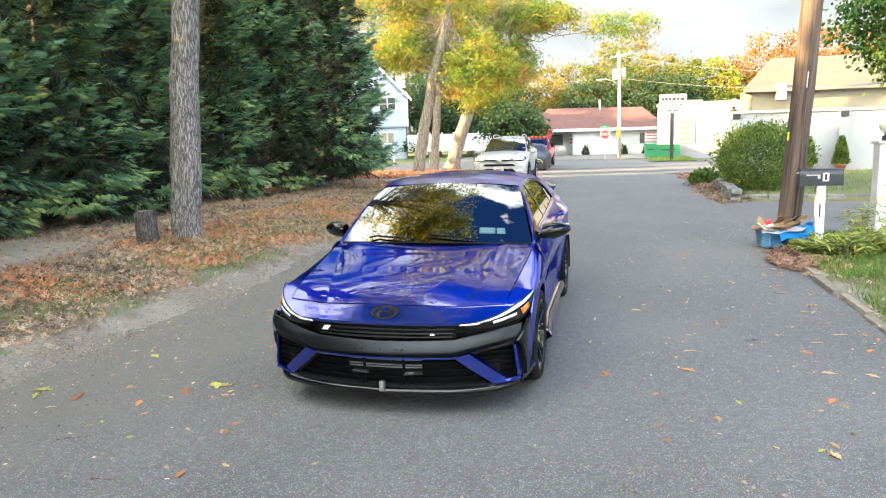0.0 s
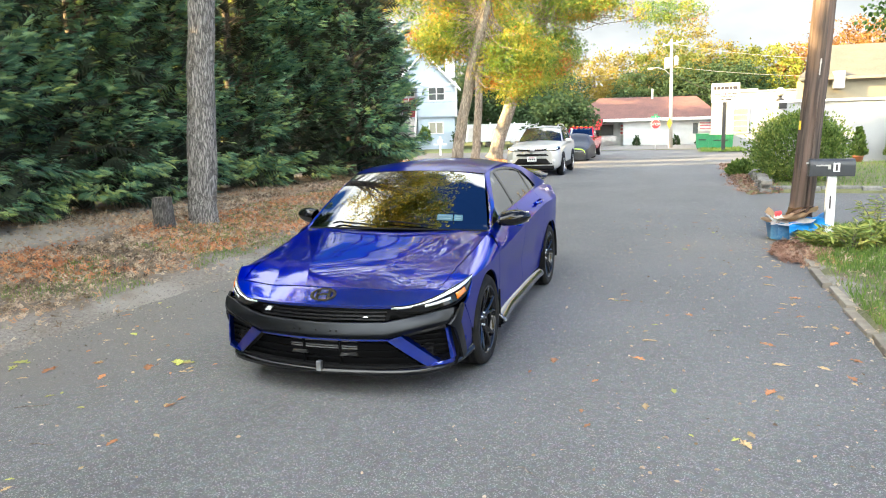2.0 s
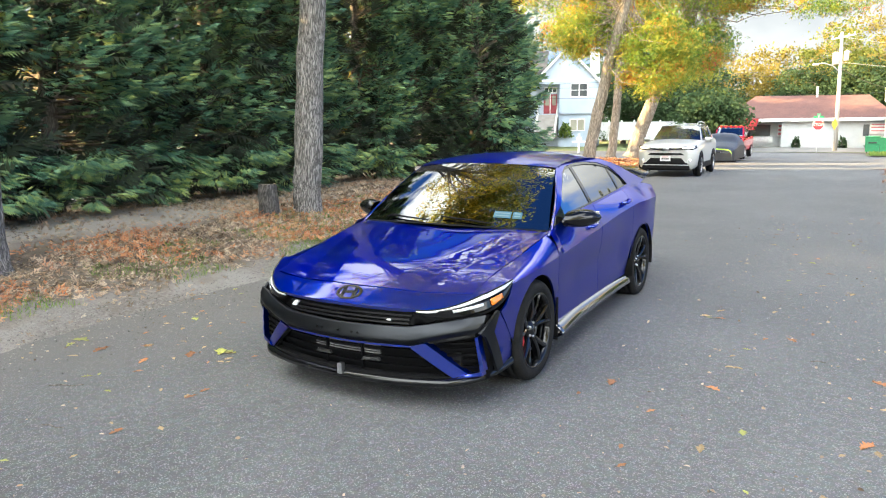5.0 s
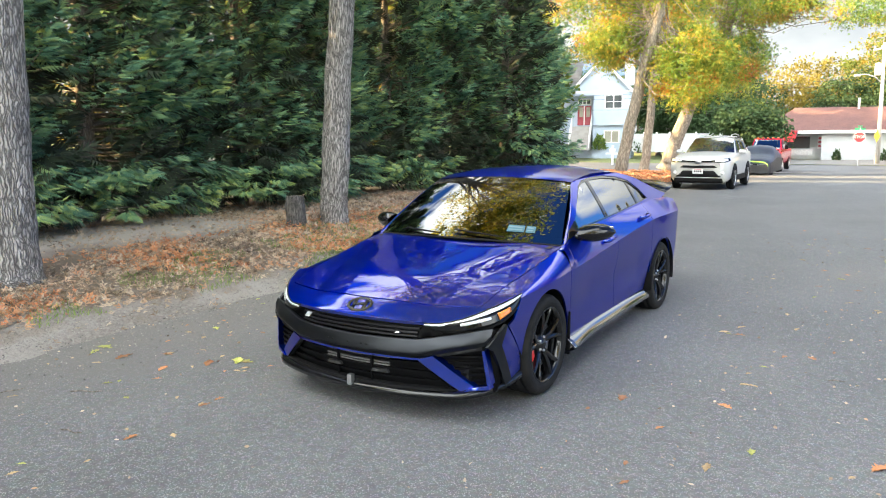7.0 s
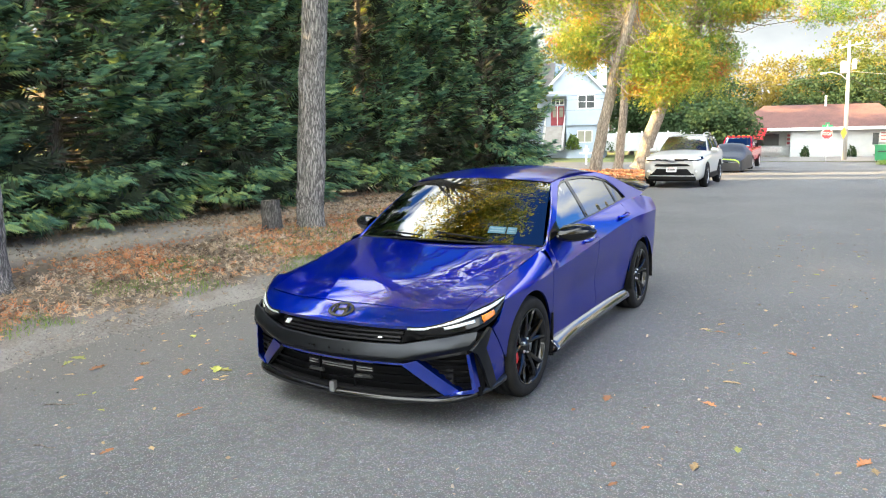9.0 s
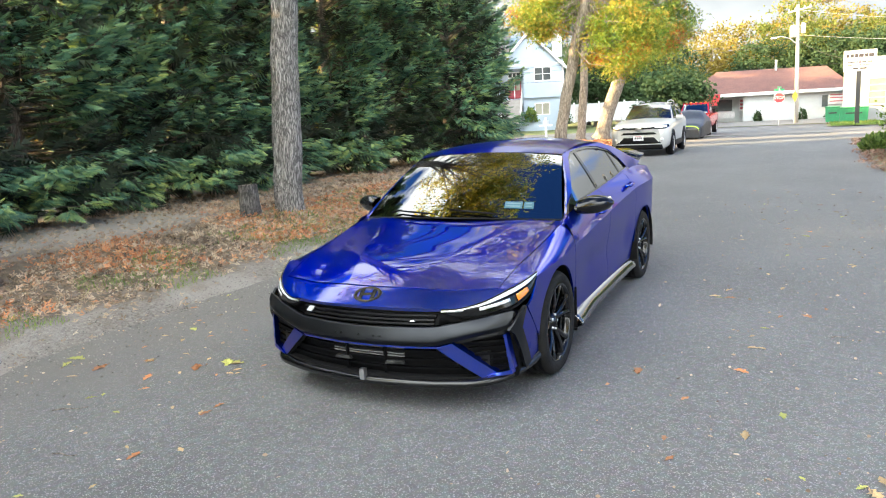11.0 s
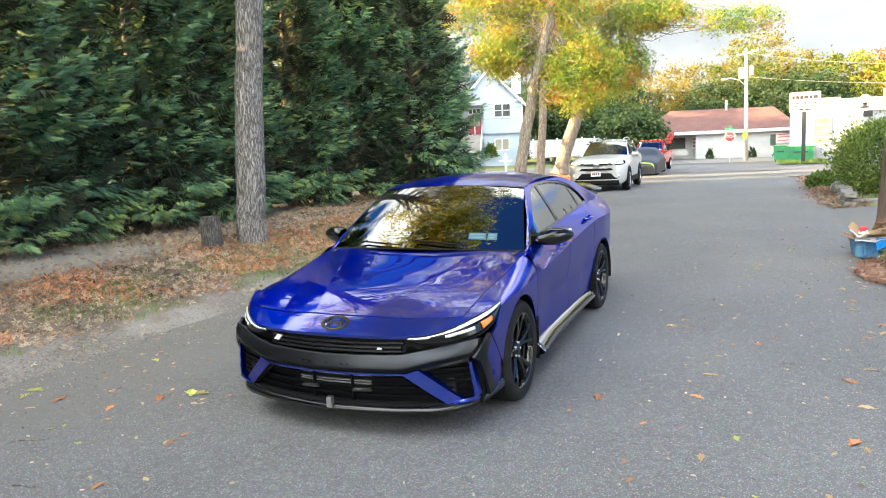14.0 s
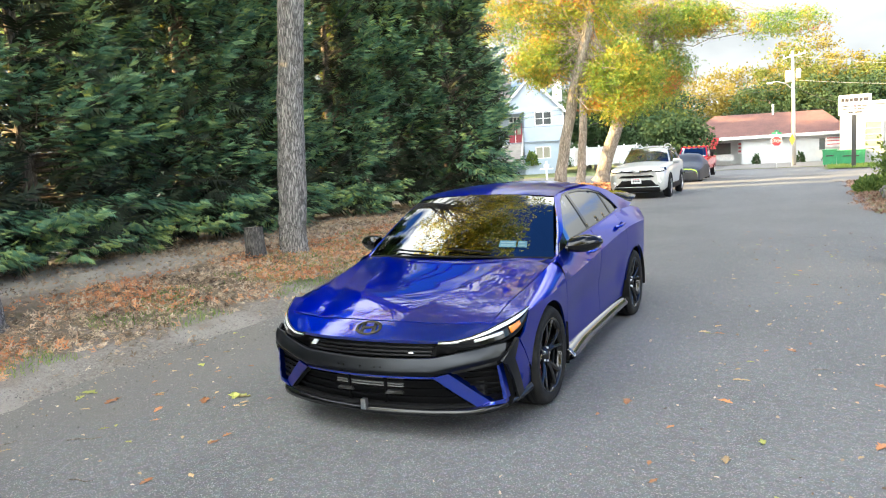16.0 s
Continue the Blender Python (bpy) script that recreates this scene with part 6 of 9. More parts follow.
def make_suv(m):
    v = thing("suv_car", m, "white compact sport-utility car parked at the kerb", "car")
    S = [(-0.93, [(0.52, 0.36), (0.60, 0.40), (0.64, 0.58), (0.64, 0.74), (0.60, 0.86), (0.46, 0.92), (0.22, 0.94), (0, 0.945)]),
         (-0.86, [(0.66, 0.28), (0.76, 0.38), (0.80, 0.58), (0.80, 0.78), (0.74, 0.92), (0.56, 0.985), (0.26, 1.00), (0, 1.01)]),
         (-0.70, [(0.76, 0.25), (0.87, 0.36), (0.895, 0.60), (0.89, 0.80), (0.82, 0.955), (0.62, 1.03), (0.3, 1.05), (0, 1.06)]),
         (-0.30, [(0.78, 0.25), (0.90, 0.36), (0.92, 0.62), (0.915, 0.85), (0.86, 1.0), (0.68, 1.08), (0.3, 1.10), (0, 1.11)]),
         (0.30, [(0.78, 0.25), (0.90, 0.36), (0.92, 0.62), (0.92, 0.90), (0.88, 1.04), (0.74, 1.11), (0.3, 1.15), (0, 1.16)]),
         (0.75, [(0.78, 0.25), (0.90, 0.36), (0.92, 0.62), (0.92, 0.92), (0.885, 1.07), (0.78, 1.12), (0.3, 1.16), (0, 1.17)]),
         (1.6, [(0.78, 0.25), (0.90, 0.36), (0.915, 0.62), (0.92, 0.95), (0.885, 1.09), (0.80, 1.12), (0.3, 1.12), (0, 1.12)]),
         (2.9, [(0.78, 0.25), (0.90, 0.36), (0.925, 0.62), (0.925, 0.98), (0.885, 1.12), (0.80, 1.14), (0.3, 1.14), (0, 1.14)]),
         (3.5, [(0.74, 0.27), (0.87, 0.38), (0.90, 0.62), (0.90, 0.98), (0.86, 1.12), (0.78, 1.15), (0.3, 1.15), (0, 1.15)]),
         (3.68, [(0.62, 0.32), (0.74, 0.42), (0.80, 0.62), (0.80, 0.95), (0.76, 1.10), (0.68, 1.15), (0.3, 1.16), (0, 1.16)])]
    shell("body", refine(section_body(S, 16), 44), "white_car", v)
    wl, wt = [(x, 0.70 + 0.10 * (x / 0.76) ** 2, 1.165 - 0.04 * (x / 0.76) ** 2) for x in np.linspace(-0.76, 0.76, 13)], [(x, 1.40 + 0.06 * (x / 0.6) ** 2, 1.60 - 0.025 * (x / 0.6) ** 2) for x in np.linspace(-0.60, 0.60, 13)]
    bm = bmesh.new()
    grid_patch(bm, [[bulged(a, b, k / 8, 0.02) for k in range(9)] for a, b in zip(wl, wt)])
    bmesh.ops.recalc_face_normals(bm, faces=bm.faces[:])
    part("windscreen", bm, "glass_car", v, "windscreen mirroring yellow leaves")
    rows = []
    for i in range(15):
        y = 1.40 + (3.25 - 1.40) * i / 14
        zr = 1.60 + 0.075 * math.sin(math.pi * min(1, (y - 1.40) / 2.4)) - 0.02 * max(0, y - 2.6)
        wr = 0.60 - 0.02 * (i / 14)
        rows.append([(wr * u, y + (0.06 * u * u if i == 0 else 0), zr - 0.045 * u * u) for u in np.linspace(-1, 1, 13)])
    shell("roof", rows, "white_car", v, ends=False)
    for s in (-1, 1):
        quad_part("pillar", [(s * 0.78, 0.76, 1.11), (s * 0.62, 1.44, 1.57), (s * 0.625, 1.54, 1.57), (s * 0.80, 0.98, 1.11)], "white_car", v)
        quad_part("side_window", [(s * 0.81, 1.02, 1.11), (s * 0.815, 1.86, 1.13), (s * 0.635, 1.86, 1.575), (s * 0.64, 1.56, 1.56)], "glass_car", v)
        quad_part("side_window", [(s * 0.815, 1.93, 1.13), (s * 0.82, 2.68, 1.15), (s * 0.635, 2.60, 1.56), (s * 0.635, 1.93, 1.575)], "glass_car", v)
        quad_part("quarter_window", [(s * 0.82, 2.76, 1.16), (s * 0.80, 3.12, 1.26), (s * 0.65, 3.02, 1.53), (s * 0.635, 2.70, 1.555)], "glass_car", v)
        quad_part("door_frame", [(s * 0.80, 1.0, 1.10), (s * 0.80, 3.45, 1.14), (s * 0.58, 3.25, 1.60), (s * 0.61, 1.46, 1.585)], "black_gloss", v)
        quad_part("rear_pillar", [(s * 0.82, 3.12, 1.14), (s * 0.80, 3.52, 1.14), (s * 0.60, 3.25, 1.60), (s * 0.64, 3.04, 1.57)], "white_car", v)
        bm = bmesh.new()
        tube(bm, [(s * 0.53, 1.55, 1.635), (s * 0.53, 1.65, 1.70), (s * 0.52, 2.4, 1.72), (s * 0.51, 3.1, 1.68), (s * 0.51, 3.18, 1.63)], [0.018] * 5, 8)
        part("roof_rail", bm, "steel", v)
        bm = bmesh.new()
        rr = []
        for i in range(7):
            f = i / 6
            rr.append([(s * (0.90 + 0.20 * f), 0.93 - 0.09 * (1 - 0.4 * f) * math.cos(a), 1.14 + 0.085 * (1 - 0.3 * f**3) * math.sin(a)) for a in [2 * math.pi * k / 12 for k in range(13)]])
        vs = grid_patch(bm, rr)
        bm.faces.new(vs[-1][:-1])
        bmesh.ops.recalc_face_normals(bm, faces=bm.faces[:])
        part("door_mirror", bm, "white_car", v)
        part("sill", boxed(min(s * 0.80, s * 0.935), max(s * 0.80, s * 0.935), 0.40, 2.25, 0.25, 0.42, 0.02), "black_plastic", v)
        for yc in (0.0, 2.66):
            bm = bmesh.new()
            rr = []
            for k in range(25):
                a = radians(-14 + 208 * k / 24)
                rr.append([(s * 0.80, yc + 0.375 * math.cos(a), 0.35 + 0.375 * math.sin(a)), (s * 0.944, yc + 0.375 * math.cos(a), 0.35 + 0.375 * math.sin(a)),
                           (s * 0.944, yc + 0.445 * math.cos(a), 0.35 + 0.445 * math.sin(a)), (s * 0.90, yc + 0.46 * math.cos(a), 0.35 + 0.46 * math.sin(a))])
            grid_patch(bm, rr)
            part("arch_flare", bm, "black_plastic", v)
            # flat black disc on the uncut body stands in for the shaded wheel well
            bm = bmesh.new()
            lathe(bm, [(0.001, 0.0), (0.375, 0.0), (0.375, -0.1)], 36)
            bmesh.ops.translate(bm, vec=(s * 0.926 + (0.1 if s < 0 else 0), yc, 0.35), verts=bm.verts)
            part("wheel_well", bm, "black_plastic", v)
        # lamps, fogs
        up4 = along([(0.36, -0.965, 0.905), (0.58, -0.93, 0.945), (0.76, -0.83, 0.975), (0.88, -0.66, 0.985)], 14)
        lo4 = along([(0.36, -0.975, 0.882), (0.58, -0.955, 0.862), (0.78, -0.86, 0.858), (0.905, -0.66, 0.905)], 14)
        bm = bmesh.new()
        grid_patch(bm, [[(s * p[0], p[1] - 0.005, p[2]) for p in (mixp(a, b, k / 4) for k in range(5))] for a, b in zip(up4, lo4)])
        bmesh.ops.recalc_face_normals(bm, faces=bm.faces[:])
        bmesh.ops.solidify(bm, geom=bm.faces[:], thickness=0.05)
        lamp = part("headlamp", bm, "black_gloss", v)
        bm = bmesh.new()
        grid_patch(bm, [[(s * p[0], p[1] - 0.016, p[2]) for p in (mixp(a, b, 0.12 + 0.62 * k / 3) for k in range(4))] for a, b in list(zip(up4, lo4))[3:13]])
        part("reflector", bm, "lamp_clear", lamp)
        bm = bmesh.new()
        lathe(bm, [(0.001, -0.03), (0.05, -0.02), (0.055, 0.0)], 16, "z")
        bmesh.ops.rotate(bm, cent=(0, 0, 0), matrix=Matrix.Rotation(radians(-90), 3, "X"), verts=bm.verts)
        bmesh.ops.translate(bm, vec=(s * 0.715, -0.885, 0.52), verts=bm.verts)
        part("fog_lamp", bm, "lamp_clear", v)
        quad_part("fog_bezel", [(s * 0.64, -0.905, 0.43), (s * 0.80, -0.83, 0.45), (s * 0.82, -0.81, 0.61), (s * 0.68, -0.895, 0.58)], "black_plastic", v, "", 4, 0.04)
    def front_strip(name, w0, w1, z0_, z1_, out, material, bow=0.10, label=""):
        rows_ = []
        for u in np.linspace(-1, 1, 17):
            a = Vector((w0 * u, -0.955 - out + bow * abs(u) ** 2.4, z0_))
            b = Vector((w1 * u, -0.955 - out + bow * abs(u) ** 2.4, z1_))
            rows_.append([tuple(a.lerp(b, k / 3)) for k in range(4)])
        bm_ = bmesh.new()
        grid_patch(bm_, rows_)
        bmesh.ops.recalc_face_normals(bm_, faces=bm_.faces[:])
        bmesh.ops.solidify(bm_, geom=bm_.faces[:], thickness=0.06)
        return part(name, bm_, material, v, label)
    front_strip("bumper_face", 0.80, 0.74, 0.36, 0.86, -0.075, "white_car", 0.17)
    front_strip("upper_grille", 0.40, 0.40, 0.855, 0.902, 0.014, "black_gloss", 0.03)
    front_strip("chrome_line", 0.40, 0.40, 0.898, 0.908, 0.018, "chrome", 0.03)
    front_strip("slot_grille", 0.60, 0.50, 0.690, 0.755, 0.014, "black_plastic", 0.045)
    front_strip("lower_grille", 0.70, 0.50, 0.40, 0.60, 0.018, "black_plastic", 0.05)
    front_strip("chrome_trim", 0.70, 0.70, 0.372, 0.395, 0.024, "steel", 0.05)
    front_strip("skid_plate", 0.74, 0.72, 0.25, 0.37, 0.012, "black_plastic", 0.06)
    bm = bmesh.new()
    lathe(bm, [(0.001, 0.02), (0.05, 0.02), (0.075, 0.01), (0.078, 0.0)], 20, "z")
    bmesh.ops.scale(bm, vec=(1.25, 0.85, 1), verts=bm.verts)
    bmesh.ops.rotate(bm, cent=(0, 0, 0), matrix=Matrix.Rotation(radians(90), 3, "X"), verts=bm.verts)
    bmesh.ops.translate(bm, vec=(0, -0.985, 0.872), verts=bm.verts)
    part("badge", bm, "steel", v)
    part("under_lip", boxed(-0.72, 0.72, -0.90, -0.70, 0.21, 0.34, 0.03), "black_plastic", v)
    pl = part("plate", boxed(-0.155, 0.155, -1.012, -0.965, 0.505, 0.66, 0.006), "paper", v, "pale rectangular plate")
    for x in (-0.11, -0.05, 0.01, 0.07):
        part("bar", boxed(x, x + 0.04, -1.017, -1.012, 0.555, 0.61), "sign_text", pl)
    part("bar", boxed(-0.10, 0.10, -1.017, -1.012, 0.628, 0.644), "sign_rose", pl)
    part("underbody", boxed(-0.8, 0.8, -0.6, 3.5, 0.24, 0.5, 0.02), "black_plastic", v)
    part("dashboard", boxed(-0.70, 0.70, 0.85, 1.25, 0.9, 1.12, 0.05), "seat", v)
    for x in (-0.38, 0.38):
        part("seat_back", boxed(x - 0.24, x + 0.24, 1.75, 1.9, 0.8, 1.38, 0.05), "seat", v)
    for yc in (0.0, 2.66):
        make_wheel(v, pose(0.835, yc, 0.35), 0.235, 0.352, 0.225, 5, "steel", False, False)
        make_wheel(v, pose(-0.835, yc, 0.35) @ Matrix.Rotation(math.pi, 4, "Z"), 0.235, 0.352, 0.225, 5, "steel", False, False)
    return v


make_suv(pose(-2.63, 20.25, float(road_z(20.3)), 0, 0, 1.5))

# a car under a fitted grey cover with a lime stripe
cv = thing("covered_car", pose(-3.50, 35.0, float(road_z(35.0)), 0, 0, 1.0), "sedan under a dark grey cloth cover with a lime stripe", "covered car")
C = [(-0.92, [(0.80, 0.10), (0.78, 0.35), (0.74, 0.55), (0.55, 0.66), (0, 0.70)]),
     (-0.80, [(0.88, 0.10), (0.88, 0.42), (0.82, 0.64), (0.55, 0.75), (0, 0.78)]),
     (0.0, [(0.92, 0.10), (0.92, 0.52), (0.86, 0.78), (0.55, 0.88), (0, 0.90)]),
     (0.55, [(0.92, 0.12), (0.91, 0.56), (0.86, 0.86), (0.58, 0.97), (0, 1.0)]),
     (1.25, [(0.92, 0.12), (0.91, 0.60), (0.84, 0.95), (0.58, 1.32), (0, 1.38)]),
     (1.9, [(0.92, 0.12), (0.91, 0.60), (0.84, 0.97), (0.58, 1.36), (0, 1.43)]),
     (2.7, [(0.92, 0.12), (0.91, 0.60), (0.84, 0.96), (0.55, 1.22), (0, 1.28)]),
     (3.4, [(0.90, 0.12), (0.89, 0.60), (0.82, 0.92), (0.55, 1.02), (0, 1.04)]),
     (3.75, [(0.78, 0.14), (0.76, 0.55), (0.70, 0.82), (0.45, 0.92), (0, 0.94)])]
rows = refine(section_body(C, 14), 40)
k_lo = 5
rows = [[(x * (1 + 0.012 * math.sin(23 * y + 9 * z)), y + 0.008 * math.sin(17 * x), z) for x, y, z in r] for r in rows]
nr = len(rows[0])
shell("cover_top", [r[k_lo:nr - k_lo] for r in rows], "cover", cv, ends=True)
shell("cover_skirt", [r[:k_lo + 1] for r in rows], "cover_dark", cv, ends=False)
shell("cover_skirt", [r[nr - k_lo - 1:] for r in rows], "cover_dark", cv, ends=False)
ring = rows[0]
bm = bmesh.new()
grid_patch(bm, [[(p[0], p[1] - 0.012, p[2]) for p in (r_[k] for r_ in (rows[0],))] + [(rows[0][k][0] * 0.99, rows[0][k][1] - 0.012, rows[0][k][2] - 0.05)] for k in range(4, nr - 4)], False)
part("stripe", bm, "lime", cv, "lime green stripe")
bm = bmesh.new()
fr = [(-0.80, 0.10), (-0.78, 0.35), (-0.74, 0.50), (0.74, 0.50), (0.78, 0.35), (0.80, 0.10)]
bm.faces.new([bm.verts.new((x, -0.935, z)) for x, z in fr])
part("cover_front", bm, "cover_dark", cv)
for s in (-1, 1):
    for yc in (0.0, 2.7):
        bm = bmesh.new()
        lathe(bm, [(0.001, -0.08), (0.2, -0.08), (0.31, -0.08), (0.32, 0.0), (0.31, 0.08), (0.2, 0.08), (0.001, 0.08)], 24)
        bmesh.ops.translate(bm, vec=(s * 0.80, yc, 0.32), verts=bm.verts)
        part("tyre", bm, "rubber", cv)

# red pickup truck with roof lights
tr = thing("pickup_truck", pose(-4.0, 41.3, float(road_z(41)), 0, 0, 1.0), "red pickup truck with amber roof lights", "truck")
T = [(-0.95, [(0.70, 0.45), (0.86, 0.52), (0.90, 0.70), (0.90, 0.95), (0.82, 1.08), (0.4, 1.12), (0, 1.13)]),
     (-0.6, [(0.78, 0.42), (0.94, 0.50), (0.97, 0.72), (0.97, 1.0), (0.90, 1.14), (0.4, 1.19), (0, 1.2)]),
     (0.6, [(0.78, 0.40), (0.95, 0.48), (0.98, 0.72), (0.98, 1.06), (0.92, 1.20), (0.4, 1.25), (0, 1.26)]),
     (2.0, [(0.78, 0.40), (0.95, 0.48), (0.98, 0.72), (0.98, 1.08), (0.94, 1.22), (0.4, 1.24), (0, 1.24)]),
     (4.6, [(0.78, 0.42), (0.95, 0.50), (0.98, 0.72), (0.98, 1.08), (0.94, 1.22), (0.4, 1.22), (0, 1.22)])]
shell("body", refine(section_body(T, 14), 36), "red_car", tr)
bm = bmesh.new()
prismv = [(0.75, 1.22), (1.35, 1.86), (2.3, 1.88), (2.5, 1.22)]
vs = grid_patch(bm, [[(w * u, y, z) for u in np.linspace(-1, 1, 9)] for (y, z), w in zip(prismv, (0.86, 0.72, 0.72, 0.86))], False)
bm.faces.new([r[0] for r in vs])
bm.faces.new([r[-1] for r in vs])
bmesh.ops.recalc_face_normals(bm, faces=bm.faces[:])
part("cab", bm, "red_car", tr)
quad_part("windscreen", [(-0.76, 0.77, 1.28), (0.76, 0.77, 1.28), (0.66, 1.27, 1.80), (-0.66, 1.27, 1.80)], "glass_car", tr)
for s in (-1, 1):
    quad_part("side_window", [(s * 0.855, 1.0, 1.28), (s * 0.855, 2.3, 1.28), (s * 0.745, 2.2, 1.78), (s * 0.745, 1.42, 1.78)], "glass_car", tr)
    part("door_mirror", boxed(min(s * 0.98, s * 1.16), max(s * 0.98, s * 1.16), 0.95, 1.05, 1.25, 1.48, 0.03), "black_plastic", tr)
    part("headlamp", boxed(min(s * 0.58, s * 0.88), max(s * 0.58, s * 0.88), -0.99, -0.85, 0.82, 1.0, 0.03), "lamp_clear", tr)
    for yc in (0.0, 3.4):
        make_wheel(tr, pose(s * 0.88, yc, 0.40) @ (Matrix.Rotation(math.pi, 4, "Z") if s < 0 else Matrix.Identity(4)), 0.23, 0.40, 0.25, 6, "steel", False, False)
part("grille", boxed(-0.55, 0.55, -0.99, -0.88, 0.74, 1.02, 0.02), "black_plastic", tr)
part("front_bumper", boxed(-0.95, 0.95, -1.08, -0.88, 0.46, 0.68, 0.04), "black_plastic", tr)
for x in (-0.55, -0.28, 0.0, 0.28, 0.55):
    part("roof_light", boxed(x - 0.07, x + 0.07, 1.36, 1.48, 1.86, 1.92, 0.02), "amber", tr)
# ---- trees and hedges ----
def cypress(x, y, height, radius, seed, lobes=44, boughs=5, per=40, core=1150, heart=0.46, lift=0.0):
    """A dense evergreen: lobes of flat, feathery boughs that sweep out and up, with deep gaps over inner twigs coloured
    dark for shade.
    """
    r_ = np.random.default_rng(seed)
    t = thing("hedge_tree", pose(x, y, ground_z(x, y)), "dense dark green cypress in a tall hedge", "evergreen tree", "hedge row")
    bm = bmesh.new()
    tube(bm, [(0, 0, -0.1), (0.05, 0.02, height * 0.4), (0, 0.05, height * 0.93)], [0.16, 0.11, 0.02], 8)
    cs, ws, ss, rs = [], [], [], []
    up = np.array([0.0, 0.0, 1.0])
    for k in range(lobes):
        f0 = 0.02 + 0.95 * ((k + r_.random()) / lobes) ** 1.15
        a0 = r_.uniform(0, 2 * math.pi) if r_.random() < 0.2 else r_.normal(-0.15, 0.85)
        wide = radius * (1.05 - f0 ** 1.7 * 0.93) * r_.uniform(0.66, 1.08) + 0.35 * lump(a0 * 2.0 + seed, f0 * 8.0)
        for _ in range(boughs):
            a, f = a0 + r_.normal(0, 0.17), min(0.98, max(0.01, f0 + r_.normal(0, 0.022)))
            out = np.array([math.cos(a), math.sin(a), 0.0])
            side = np.array([-out[1], out[0], 0.0])
            reach = wide * r_.uniform(0.80, 1.04)
            size = r_.uniform(0.75, 1.35) * (1.0 - 0.4 * f)
            rise = r_.normal(0.42, 0.22) if f > 0.12 else r_.uniform(-0.30, 0.15)
            axis = out + up * rise + side * r_.normal(0, 0.40)
            axis /= np.linalg.norm(axis)
            lat = np.cross(axis, up)
            lat /= np.linalg.norm(lat)
            root = out * max(0.1, reach - 0.85 * size) + up * (0.14 + lift + f * height * 0.96)
            tube(bm, [(0, 0, 0.2 + f * height * 0.91), tuple(root), tuple(root + axis * size * 0.75)], [0.022, 0.015, 0.004], 3, False)
            u = np.sort(r_.uniform(0.05, 1.0, per) ** 0.8) * 0.97
            sgn = np.where(np.arange(per) % 2 == 0, 1.0, -1.0)
            sgn[-2:] = 0.0
            c = root[None] + axis[None] * (u * size)[:, None] + up[None] * (0.16 * size * u ** 2)[:, None] + r_.normal(0, 0.03, (per, 3)) + lat[None] * (sgn * r_.uniform(0, 1, per) * 0.34 * size * (1.02 - u))[:, None]
            d = axis[None] + lat[None] * (sgn * r_.uniform(0.3, 1.0, per))[:, None] - up[None] * (0.30 * np.abs(sgn))[:, None] + r_.normal(0, 0.12, (per, 3))
            cs.append(c), ws.append(d), ss.append((0.29 - 0.10 * u) * r_.uniform(0.65, 1.2, per)), rs.append(r_.normal(0, 0.30, per) + 0.35 * sgn)
    part("trunk", bm, "bark", t)
    part("crown", spread("crown", np.concatenate(cs), np.concatenate(ws), np.concatenate(ss), SPRAY_V, SPRAY_F, roll=np.concatenate(rs)), "cypress", t)
    # inner fronds in the dark colour, so that the gaps look shaded
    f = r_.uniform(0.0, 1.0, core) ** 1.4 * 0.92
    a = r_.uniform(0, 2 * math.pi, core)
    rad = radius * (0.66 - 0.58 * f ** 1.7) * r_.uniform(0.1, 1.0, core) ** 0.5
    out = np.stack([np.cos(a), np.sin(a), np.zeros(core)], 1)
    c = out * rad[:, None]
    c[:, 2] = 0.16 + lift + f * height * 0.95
    part("inner_growth", spread("inner_growth", c, out + r_.normal(0, 0.4, (core, 3)) + up * 0.3, r_.uniform(heart, heart * 1.6, core), SPRAY_V, SPRAY_F, roll=r_.normal(0, 0.5, core)), "shaded_core", t, "dark inner twigs, shade put into their colour")
    return t


for k in range(15):
    x, y = -9.35 + 0.25 * math.sin(k * 2.2), -3.6 + 1.72 * k
    near = 0 < y < 17
    girth, raised = 1.95 + 0.18 * math.cos(k * 2.9), 0.0
    if k in (10, 11):                                  # the end of the hedge swells towards the street
        x, girth, raised = (-8.55, 2.2, 0.1) if k == 10 else (-7.35, 2.5, 0.35)
    cypress(x, y, 8.5 + 0.8 * math.sin(k * 1.7), girth, 100 + k, 48 if near else 20, 5, 32 if near else 18, lift=raised)
for k in range(8):                                     # unseen stretch of hedge added behind the camera to block the low sun
    cypress(-9.4, -5.4 - 1.8 * k, 9.6, 2.2, 140 + k, 20, 4, 12, 450, 1.3)


